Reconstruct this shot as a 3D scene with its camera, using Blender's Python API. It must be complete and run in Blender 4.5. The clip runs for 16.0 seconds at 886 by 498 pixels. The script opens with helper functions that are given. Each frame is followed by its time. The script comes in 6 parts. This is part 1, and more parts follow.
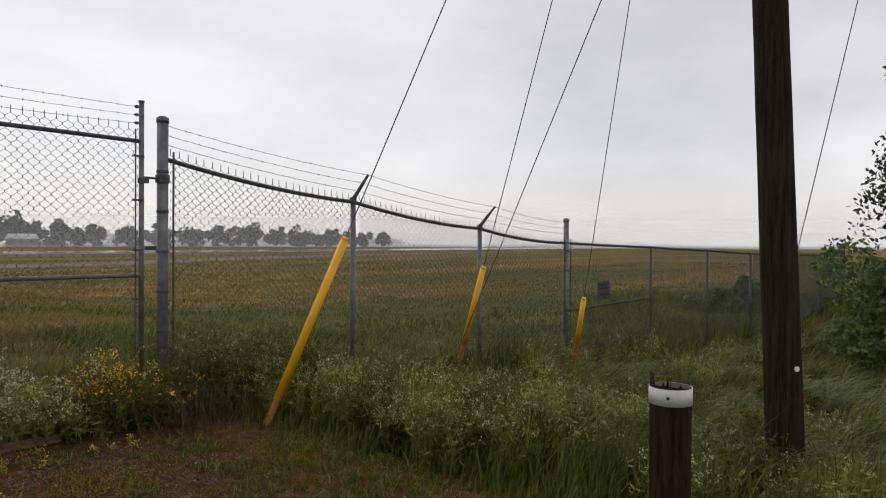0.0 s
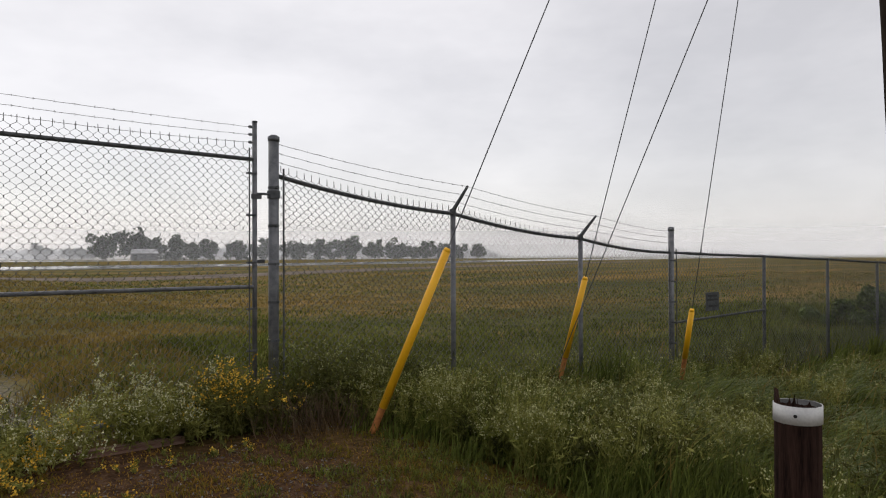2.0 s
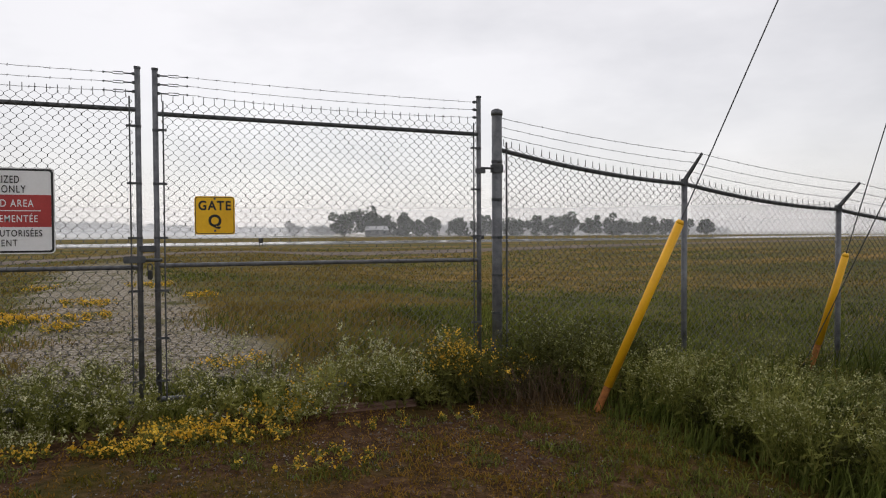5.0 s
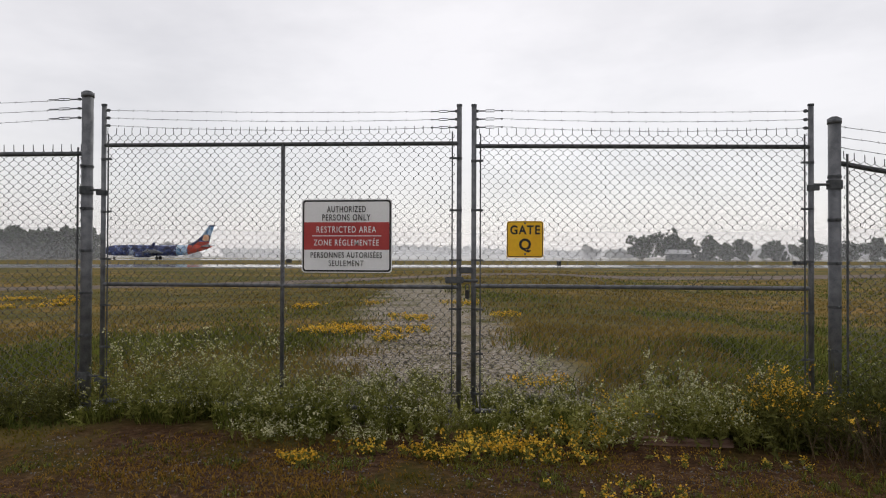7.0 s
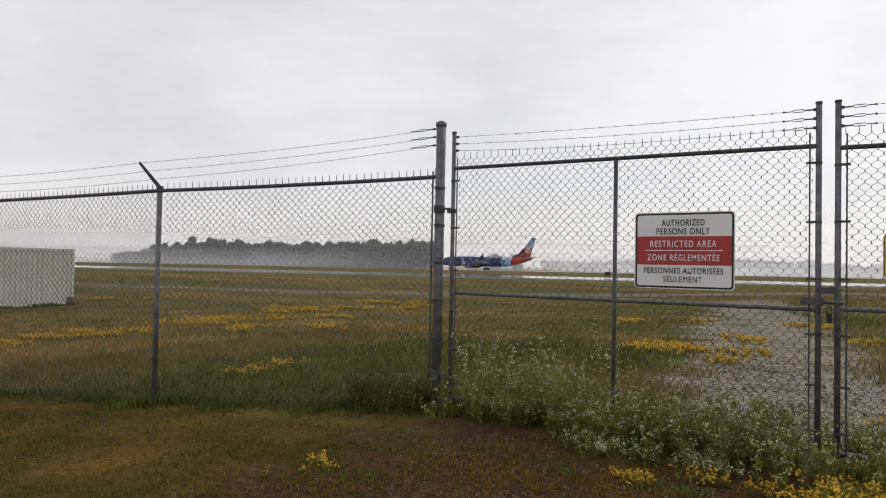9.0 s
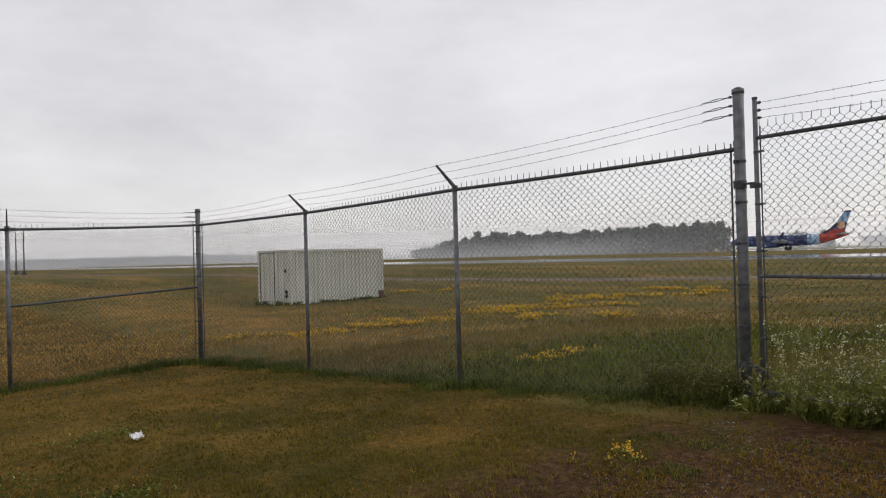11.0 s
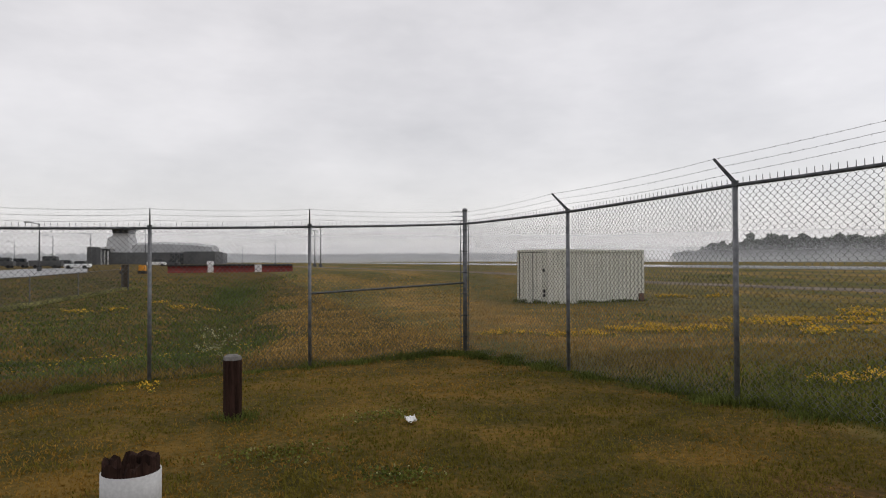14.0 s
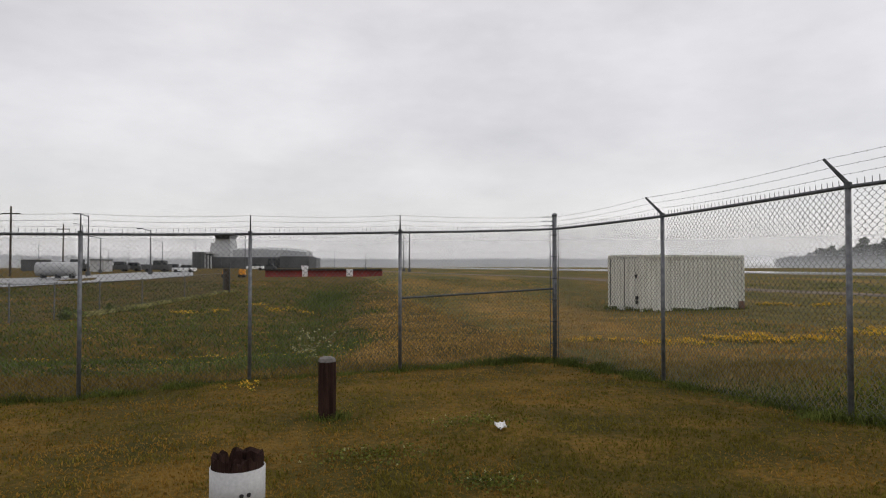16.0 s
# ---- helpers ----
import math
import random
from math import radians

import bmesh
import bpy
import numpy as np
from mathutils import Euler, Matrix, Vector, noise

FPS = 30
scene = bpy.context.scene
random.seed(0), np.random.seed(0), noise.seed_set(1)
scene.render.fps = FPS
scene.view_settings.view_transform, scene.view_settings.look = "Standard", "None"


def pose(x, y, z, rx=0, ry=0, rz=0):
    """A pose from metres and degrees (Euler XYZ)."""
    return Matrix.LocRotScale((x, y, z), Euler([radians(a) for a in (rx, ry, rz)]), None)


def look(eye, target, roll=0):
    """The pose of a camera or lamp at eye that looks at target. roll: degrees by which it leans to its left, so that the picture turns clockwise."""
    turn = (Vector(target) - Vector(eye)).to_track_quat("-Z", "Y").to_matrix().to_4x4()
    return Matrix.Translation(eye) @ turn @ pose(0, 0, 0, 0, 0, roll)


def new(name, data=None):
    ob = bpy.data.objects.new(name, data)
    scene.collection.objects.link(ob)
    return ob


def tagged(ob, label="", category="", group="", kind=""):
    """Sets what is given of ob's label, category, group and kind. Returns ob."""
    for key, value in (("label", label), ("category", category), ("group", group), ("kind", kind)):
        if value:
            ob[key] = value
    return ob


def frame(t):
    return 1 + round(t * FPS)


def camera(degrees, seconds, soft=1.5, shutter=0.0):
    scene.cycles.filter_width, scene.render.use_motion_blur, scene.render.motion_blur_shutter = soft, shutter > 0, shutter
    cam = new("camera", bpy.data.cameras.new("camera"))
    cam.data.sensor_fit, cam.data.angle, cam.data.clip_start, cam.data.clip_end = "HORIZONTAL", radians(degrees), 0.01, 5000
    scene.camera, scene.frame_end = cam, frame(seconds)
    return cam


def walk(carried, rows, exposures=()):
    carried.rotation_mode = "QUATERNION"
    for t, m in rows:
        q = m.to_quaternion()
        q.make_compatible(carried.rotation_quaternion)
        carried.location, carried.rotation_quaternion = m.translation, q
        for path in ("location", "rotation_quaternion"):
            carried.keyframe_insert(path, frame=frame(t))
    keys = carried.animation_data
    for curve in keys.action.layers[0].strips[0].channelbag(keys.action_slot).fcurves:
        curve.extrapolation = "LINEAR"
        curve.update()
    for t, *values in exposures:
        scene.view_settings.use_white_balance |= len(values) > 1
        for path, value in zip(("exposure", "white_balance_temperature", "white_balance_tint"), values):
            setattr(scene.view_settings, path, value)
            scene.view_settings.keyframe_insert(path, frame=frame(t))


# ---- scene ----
cam = camera(66.9, 16.0, soft=1.1)
PATH = [
    (0, (0.525, -5.948, 1.483), (1.948, -4.542, 1.469), 0.3),
    (0.5, (0.514, -5.918, 1.482), (1.926, -4.503, 1.492), 0.8),
    (1, (0.497, -5.914, 1.477), (1.843, -4.435, 1.474), 0.9),
    (1.5, (0.5, -5.905, 1.473), (1.776, -4.365, 1.472), 0.5),
    (2, (0.488, -5.911, 1.476), (1.698, -4.319, 1.496), -0.2),
    (2.5, (0.487, -5.902, 1.47), (1.644, -4.271, 1.481), 0.1),
    (3, (0.49, -5.883, 1.465), (1.543, -4.182, 1.473), 0.4),
    (3.5, (0.502, -5.828, 1.472), (1.462, -4.074, 1.467), 1.6),
    (3.7, (0.524, -5.83, 1.473), (1.425, -4.044, 1.44), 1.1),
    (5.8, (0.47, -5.773, 1.432), (0.866, -3.812, 1.42), 0.5),
    (6, (0.469, -5.771, 1.430), (0.761, -3.792, 1.428), 0.6),
    (6.5, (0.453, -5.744, 1.428), (0.461, -3.744, 1.443), -0.1),
    (7, (0.411, -5.769, 1.453), (0.199, -3.78, 1.475), 0.2),
    (7.5, (0.4, -5.78, 1.444), (-0.035, -3.828, 1.485), 0.4),
    (8, (0.386, -5.773, 1.437), (-0.259, -3.88, 1.482), -0.1),
    (8.5, (0.394, -5.729, 1.430), (-0.473, -3.927, 1.476), 0.2),
    (9, (0.292, -5.803, 1.467), (-0.79, -4.122, 1.516), 1.1),
    (9.5, (0.223, -5.84, 1.467), (-1.078, -4.322, 1.521), 0.6),
    (10, (0.233, -5.821, 1.46), (-1.219, -4.446, 1.507), -0.7),
    (10.2, (0.23, -5.852, 1.463), (-1.271, -4.531, 1.500), -1.1),
    (12.3, (0.076, -5.83, 1.463), (-1.785, -5.096, 1.471), -0.2),
    (12.5, (0.063, -5.836, 1.464), (-1.822, -5.169, 1.468), 0.0),
    (13, (0.039, -5.854, 1.453), (-1.881, -5.297, 1.46), 0.2),
    (13.5, (0.025, -5.859, 1.454), (-1.914, -5.372, 1.473), -0.5),
    (14, (0.02, -5.865, 1.451), (-1.936, -5.446, 1.481), -0.2),
    (14.5, (0.023, -5.874, 1.452), (-1.943, -5.513, 1.496), 0.2),
    (15, (0.021, -5.877, 1.456), (-1.96, -5.605, 1.495), 0.1),
    (15.5, (0.021, -5.882, 1.456), (-1.966, -5.665, 1.51), -0.1),
    (16, (0.019, -5.888, 1.454), (-1.974, -5.727, 1.5), 0.0),
]
walk(cam, [(t, look(eye, target, roll)) for t, eye, target, roll in PATH])

# ---- world and light: an even overcast sky, brightest over the gate ----
SUN_TURN, SUN_UP = 5.0, 48.0   # degrees clockwise from +y, and above the horizon
world = bpy.data.worlds.new("overcast_sky")
scene.world = world
world.use_nodes = True
wt = world.node_tree
wt.nodes.clear()


def wnode(kind, **values):
    n = wt.nodes.new(kind)
    for k, v in values.items():
        n.inputs[k].default_value = v
    return n


w_out = wt.nodes.new("ShaderNodeOutputWorld")
w_bg = wnode("ShaderNodeBackground", Strength=1.0)
w_sky = wt.nodes.new("ShaderNodeTexSky")
w_sky.sky_type, w_sky.sun_disc = "NISHITA", False
w_sky.sun_elevation, w_sky.sun_rotation = radians(SUN_UP), radians(SUN_TURN)
w_skylow = wt.nodes.new("ShaderNodeVectorMath")
w_skylow.operation = "SCALE"
w_skylow.inputs["Scale"].default_value = 0.02
w_co = wt.nodes.new("ShaderNodeTexCoord")
w_map = wnode("ShaderNodeMapping")
w_map.inputs["Scale"].default_value = (1.0, 1.0, 2.6)
w_noise = wnode("ShaderNodeTexNoise", Scale=1.7, Detail=5.0, Roughness=0.52)
w_noise2 = wnode("ShaderNodeTexNoise", Scale=5.0, Detail=4.0, Roughness=0.6)
w_mixn = wt.nodes.new("ShaderNodeMix")
w_mixn.inputs["Factor"].default_value = 0.3
w_ramp = wt.nodes.new("ShaderNodeValToRGB")
w_ramp.color_ramp.elements[0].position, w_ramp.color_ramp.elements[0].color = 0.36, (0.577, 0.555, 0.559, 1)
w_ramp.color_ramp.elements[1].position, w_ramp.color_ramp.elements[1].color = 0.64, (0.789, 0.757, 0.757, 1)
w_dir = wt.nodes.new("ShaderNodeVectorMath")
w_dir.operation = "DOT_PRODUCT"
w_dir.inputs[1].default_value = (math.sin(radians(SUN_TURN)) * 0.9, math.cos(radians(SUN_TURN)) * 0.9, 0.43)
w_glow = wt.nodes.new("ShaderNodeMapRange")
w_glow.inputs["From Min"].default_value, w_glow.inputs["From Max"].default_value = 0.86, 1.0
w_glow.inputs["To Min"].default_value, w_glow.inputs["To Max"].default_value = 0.0, 0.06
w_add = wt.nodes.new("ShaderNodeVectorMath")
w_add2 = wt.nodes.new("ShaderNodeVectorMath")
L = wt.links.new
L(w_co.outputs["Generated"], w_map.inputs["Vector"])
L(w_map.outputs["Vector"], w_noise.inputs["Vector"])
L(w_map.outputs["Vector"], w_noise2.inputs["Vector"])
L(w_noise.outputs["Fac"], w_mixn.inputs["A"])
L(w_noise2.outputs["Fac"], w_mixn.inputs["B"])
L(w_mixn.outputs["Result"], w_ramp.inputs["Fac"])
L(w_co.outputs["Generated"], w_dir.inputs[0])
L(w_dir.outputs["Value"], w_glow.inputs["Value"])
L(w_ramp.outputs["Color"], w_add.inputs[0])
L(w_glow.outputs["Result"], w_add.inputs[1])
L(w_sky.outputs["Color"], w_skylow.inputs[0])
L(w_add.outputs["Vector"], w_add2.inputs[0])
L(w_skylow.outputs["Vector"], w_add2.inputs[1])
L(w_add2.outputs["Vector"], w_bg.inputs["Color"])
L(w_bg.outputs["Background"], w_out.inputs["Surface"])

sun = new("sun", bpy.data.lights.new("sun", "SUN"))
sun.data.energy, sun.data.angle, sun.data.color = 0.5, radians(25), (1.0, 0.96, 0.9)
sun_from = Vector((math.sin(radians(SUN_TURN)) * math.cos(radians(SUN_UP)), math.cos(radians(SUN_TURN)) * math.cos(radians(SUN_UP)), math.sin(radians(SUN_UP))))
sun.matrix_world = look(sun_from * 50, (0, 0, 0))

# ---- materials ----


def material(name, dark, light, scale=8.0, rough=0.7, metal=0.0, bump=0.2, fine=60.0, island=0.0, spec=0.4, thin=0.0, detail=4.0, lo=0.35, hi=0.65, streak=None):
    """Noise between two colours at two scales, with relief; island: brightness that differs from piece to piece."""
    m = bpy.data.materials.new(name)
    m.use_nodes = True
    nt = m.node_tree
    b = nt.nodes["Principled BSDF"]
    co = nt.nodes.new("ShaderNodeTexCoord")
    src = co.outputs["Object"]
    if streak:
        mp = nt.nodes.new("ShaderNodeMapping")
        mp.inputs["Scale"].default_value = streak
        nt.links.new(src, mp.inputs["Vector"])
        src = mp.outputs["Vector"]
    n1 = nt.nodes.new("ShaderNodeTexNoise")
    n1.inputs["Scale"].default_value, n1.inputs["Detail"].default_value = scale, detail
    n2 = nt.nodes.new("ShaderNodeTexNoise")
    n2.inputs["Scale"].default_value, n2.inputs["Detail"].default_value = fine, 3.0
    nt.links.new(src, n1.inputs["Vector"])
    nt.links.new(src, n2.inputs["Vector"])
    mx = nt.nodes.new("ShaderNodeMix")
    mx.inputs["Factor"].default_value = 0.35
    nt.links.new(n1.outputs["Fac"], mx.inputs["A"])
    nt.links.new(n2.outputs["Fac"], mx.inputs["B"])
    rp = nt.nodes.new("ShaderNodeValToRGB")
    rp.color_ramp.elements[0].position, rp.color_ramp.elements[0].color = lo, (*dark, 1)
    rp.color_ramp.elements[1].position, rp.color_ramp.elements[1].color = hi, (*light, 1)
    nt.links.new(mx.outputs["Result"], rp.inputs["Fac"])
    col = rp.outputs["Color"]
    if island:
        geo = nt.nodes.new("ShaderNodeNewGeometry")
        mr = nt.nodes.new("ShaderNodeMapRange")
        mr.inputs["To Min"].default_value, mr.inputs["To Max"].default_value = 1 - island, 1 + island
        nt.links.new(geo.outputs["Random Per Island"], mr.inputs["Value"])
        vm = nt.nodes.new("ShaderNodeVectorMath")
        vm.operation = "SCALE"
        nt.links.new(col, vm.inputs[0])
        nt.links.new(mr.outputs["Result"], vm.inputs["Scale"])
        col = vm.outputs["Vector"]
    nt.links.new(col, b.inputs["Base Color"])
    b.inputs["Roughness"].default_value, b.inputs["Metallic"].default_value = rough, metal
    b.inputs["Specular IOR Level"].default_value = spec
    if bump:
        bp = nt.nodes.new("ShaderNodeBump")
        bp.inputs["Strength"].default_value, bp.inputs["Distance"].default_value = bump, 0.01
        nt.links.new(mx.outputs["Result"], bp.inputs["Height"])
        nt.links.new(bp.outputs["Normal"], b.inputs["Normal"])
    if thin:
        tr = nt.nodes.new("ShaderNodeBsdfTranslucent")
        nt.links.new(col, tr.inputs["Color"])
        ms = nt.nodes.new("ShaderNodeMixShader")
        ms.inputs["Fac"].default_value = thin
        nt.links.new(b.outputs["BSDF"], ms.inputs[1])
        nt.links.new(tr.outputs["BSDF"], ms.inputs[2])
        nt.links.new(ms.outputs["Shader"], nt.nodes["Material Output"].inputs["Surface"])
    return m


GALV = material("galvanised_steel", (0.10, 0.105, 0.115), (0.22, 0.225, 0.235), 14, 0.55, 0.55, 0.1, 160)
GALV_DARK = material("weathered_steel", (0.05, 0.055, 0.06), (0.13, 0.135, 0.14), 14, 0.6, 0.5, 0.15, 160)
WIRE = material("fence_wire", (0.085, 0.084, 0.082), (0.165, 0.162, 0.158), 6, 0.6, 0.4, 0)
WOOD = material("pole_wood", (0.010, 0.007, 0.005), (0.05, 0.037, 0.027), 5, 0.95, 0, 0.7, 40, streak=(6, 6, 0.35), spec=0.06)
POST_WOOD = material("treated_timber", (0.010, 0.006, 0.005), (0.055, 0.030, 0.023), 7, 0.95, 0, 0.8, 50, streak=(5, 5, 0.4), spec=0.06)
TOP_WOOD = material("weathered_end_grain", (0.09, 0.085, 0.08), (0.24, 0.23, 0.22), 9, 0.9, 0, 0.5, 60, spec=0.1)
WHITE = material("white_band", (0.42, 0.42, 0.42), (0.62, 0.62, 0.61), 6, 0.6, 0, 0.1, 90)
YELLOW = material("yellow_plastic", (0.80, 0.40, 0.010), (0.92, 0.50, 0.016), 5, 0.45, 0, 0.05, 60)
RUST = material("rusty_base", (0.25, 0.09, 0.03), (0.5, 0.2, 0.05), 20, 0.8, 0, 0.3)
SIGN_WHITE = material("sign_white", (0.78, 0.78, 0.78), (0.86, 0.86, 0.86), 4, 0.45, 0, 0, 50)
SIGN_RED = material("sign_red", (0.36, 0.035, 0.035), (0.47, 0.055, 0.05), 5, 0.45, 0, 0, 50)
SIGN_BLACK = material("sign_black", (0.012, 0.012, 0.012), (0.03, 0.03, 0.03), 5, 0.5, 0, 0, 50)
SIGN_YELLOW = material("sign_yellow", (0.82, 0.44, 0.008), (0.95, 0.56, 0.015), 3, 0.45, 0, 0, 40)
BOX_PAINT = material("container_paint", (0.57, 0.565, 0.50), (0.71, 0.70, 0.635), 1.6, 0.6, 0.05, 0.05, 25, streak=(1, 1, 0.5))
GRASS_DRY = material("dry_grass", (0.17, 0.098, 0.019), (0.34, 0.20, 0.042), 0.8, 0.85, 0, 0, 20, island=0.2, thin=0.35, spec=0.05)
BUSH_LEAF = material("bush_leaf", (0.05, 0.078, 0.02), (0.17, 0.215, 0.065), 1.0, 0.55, 0, 0, 6, island=0.45, thin=0.3, spec=0.3)
MEADOW_DRY = material("meadow_dry_grass", (0.135, 0.102, 0.027), (0.30, 0.212, 0.064), 0.3, 0.85, 0, 0, 6, island=0.28, thin=0.35, spec=0.06)
GRASS_LAWN = material("lawn_grass", (0.092, 0.082, 0.013), (0.205, 0.16, 0.03), 0.8, 0.85, 0, 0, 9, island=0.2, thin=0.35, spec=0.05)
TALL_GREEN = material("tall_green_grass", (0.045, 0.062, 0.010), (0.145, 0.17, 0.036), 0.7, 0.65, 0, 0, 12, island=0.5, thin=0.35, spec=0.15)
# sheen on the bent grass is put into this paler green
TALL_SHEEN = material("laid_grass_sheen", (0.085, 0.112, 0.032), (0.20, 0.235, 0.085), 0.9, 0.5, 0, 0, 12, island=0.4, thin=0.35, spec=0.25)
GRASS_GREEN = material("green_grass", (0.062, 0.078, 0.011), (0.175, 0.19, 0.038), 0.7, 0.7, 0, 0, 12, island=0.6, thin=0.35, spec=0.2)
WEED = material("weed_leaf", (0.10, 0.112, 0.020), (0.29, 0.285, 0.08), 1.2, 0.7, 0, 0, 14, island=0.45, thin=0.35, spec=0.12)
GRASS_SILVER = material("pale_grass", (0.17, 0.17, 0.055), (0.42, 0.40, 0.17), 0.9, 0.6, 0, 0, 12, island=0.5, thin=0.35, spec=0.3)
GRASS_LUSH = material("lush_grass", (0.055, 0.078, 0.016), (0.125, 0.165, 0.042), 0.5, 0.7, 0, 0, 8, island=0.35, thin=0.35, spec=0.2)
STRAW = material("straw_grass", (0.27, 0.165, 0.045), (0.52, 0.335, 0.115), 0.4, 0.85, 0, 0, 6, island=0.3, thin=0.35, spec=0.06)
WEED_DARK = material("dark_weed_leaf", (0.045, 0.050, 0.010), (0.13, 0.13, 0.03), 1.2, 0.7, 0, 0, 14, island=0.5, thin=0.3, spec=0.2)
STALK = material("dead_stalk", (0.055, 0.036, 0.02), (0.15, 0.10, 0.052), 3, 0.85, 0, 0, 20, island=0.4)
BLOOM_WHITE = material("white_bloom", (0.38, 0.38, 0.20), (0.68, 0.66, 0.42), 4, 0.7, 0, 0, 30, island=0.3, thin=0.3)
BLOOM_CREAM = material("cream_bloom", (0.26, 0.265, 0.105), (0.54, 0.53, 0.26), 4, 0.7, 0, 0, 30, island=0.3, thin=0.3)
BLOOM_YELLOW = material("yellow_bloom", (0.62, 0.33, 0.010), (0.88, 0.60, 0.07), 4, 0.6, 0, 0, 30, island=0.25, thin=0.3)
TREE_LEAF = material("tree_leaf", (0.03, 0.045, 0.022), (0.085, 0.11, 0.05), 0.6, 0.7, 0, 0, 6, island=0.35, thin=0.25, spec=0.2)
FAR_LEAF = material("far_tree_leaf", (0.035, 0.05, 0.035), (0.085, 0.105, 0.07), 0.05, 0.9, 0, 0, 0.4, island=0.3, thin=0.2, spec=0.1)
BARK = material("bark", (0.03, 0.024, 0.018), (0.09, 0.07, 0.05), 6, 0.9, 0, 0.4)
WET = material("wet_concrete", (0.34, 0.34, 0.34), (0.46, 0.46, 0.46), 0.05, 0.06, 0, 0, 0.4, spec=0.6)
GREY_WALL = material("grey_cladding", (0.06, 0.063, 0.067), (0.11, 0.113, 0.118), 0.2, 0.7, 0, 0, 2)
PALE_WALL = material("pale_roofing", (0.38, 0.385, 0.39), (0.50, 0.505, 0.51), 0.2, 0.7, 0, 0, 2)
RED_PAINT = material("red_paint", (0.12, 0.014, 0.012), (0.24, 0.03, 0.022), 0.8, 0.55, 0, 0.1, 6)
ORANGE = material("orange_paint", (0.6, 0.24, 0.02), (0.75, 0.34, 0.03), 2, 0.55, 0, 0, 10)
JET_BLUE = material("jet_blue", (0.008, 0.012, 0.03), (0.06, 0.12, 0.22), 0.55, 0.35, 0, 0, 2.5, detail=5, lo=0.44, hi=0.62)
JET_TAIL = material("jet_tail_red", (0.34, 0.035, 0.025), (0.50, 0.09, 0.05), 0.6, 0.4, 0, 0, 3)
JET_SKY = material("jet_light_blue", (0.05, 0.20, 0.42), (0.50, 0.62, 0.72), 0.5, 0.4, 0, 0, 3, detail=5, lo=0.42, hi=0.6)
JET_CREAM = material("jet_cream", (0.62, 0.30, 0.14), (0.78, 0.58, 0.42), 0.8, 0.4, 0, 0, 3)
for n in JET_BLUE.node_tree.nodes:
    if n.type == "VALTORGB":
        n.color_ramp.elements[0].color = (0.014, 0.018, 0.06, 1)
        n.color_ramp.elements.new(0.56).color = (0.07, 0.10, 0.26, 1)
        n.color_ramp.elements[2].color = (0.42, 0.50, 0.62, 1)
JET_GREY = material("jet_grey", (0.30, 0.32, 0.35), (0.42, 0.44, 0.47), 0.5, 0.4, 0.2, 0, 4)
RUBBER = material("rubber", (0.012, 0.012, 0.013), (0.03, 0.03, 0.03), 4, 0.8, 0, 0)
PAPER = material("white_litter", (0.7, 0.7, 0.7), (0.82, 0.82, 0.82), 20, 0.7, 0, 0.2)
GLASS = material("dark_glass", (0.02, 0.025, 0.03), (0.04, 0.045, 0.05), 1, 0.1, 0, 0, 5, spec=0.7)
KERB_WOOD = material("kerb_timber", (0.085, 0.036, 0.024), (0.26, 0.165, 0.12), 4, 0.9, 0, 0.4, 40, streak=(0.5, 6, 6))

# ---- mesh helpers ----
rnd = random.Random(7)
rng = np.random.default_rng(11)


def part(name, bm, mat, parent=None, label=""):
    """One mesh object from a bmesh, under a thing or a part."""
    me = bpy.data.meshes.new(name)
    bm.to_mesh(me)
    bm.free()
    me.materials.append(mat)
    ob = new(name, me)
    if parent is not None:
        ob.parent = parent
    if label:
        tagged(ob, label)
    return ob


def thing(name, place, label, category, group="", kind=""):
    ob = new(name)
    ob.empty_display_size = 0.1
    ob.location = place
    return tagged(ob, label, category, group, kind)


def soup(name, verts, faces, mat, parent=None):
    """One mesh object from arrays of vertices and equal faces."""
    verts, faces = np.asarray(verts, np.float32), np.asarray(faces, np.int32)
    me = bpy.data.meshes.new(name)
    n, k = faces.shape
    me.vertices.add(len(verts))
    me.vertices.foreach_set("co", verts.ravel())
    me.loops.add(n * k)
    me.loops.foreach_set("vertex_index", faces.ravel())
    me.polygons.add(n)
    me.polygons.foreach_set("loop_start", np.arange(0, n * k, k, dtype=np.int32))
    me.update(calc_edges=True)
    me.validate()
    me.materials.append(mat)
    ob = new(name, me)
    if parent is not None:
        ob.parent = parent
    return ob


def tube(bm, a, b, r, r2=None, seg=10, cap=True):
    a, b = Vector(a), Vector(b)
    d = b - a
    m = Matrix.Translation((a + b) / 2) @ d.to_track_quat("Z", "Y").to_matrix().to_4x4()
    bmesh.ops.create_cone(bm, cap_ends=cap, segments=seg, radius1=r, radius2=r if r2 is None else r2, depth=d.length, matrix=m)


def box(bm, centre, size, m=None, bevel=0.0):
    mm = (m or Matrix()) @ Matrix.Translation(centre) @ Matrix.Diagonal((*size, 1))
    made = bmesh.ops.create_cube(bm, size=1.0, matrix=mm)["verts"]
    if bevel:
        edges = list({e for v in made for e in v.link_edges})
        bmesh.ops.bevel(bm, geom=edges, offset=bevel, segments=2, affect="EDGES")


def smooth(ob):
    ob.data.polygons.foreach_set("use_smooth", [True] * len(ob.data.polygons))
    return ob


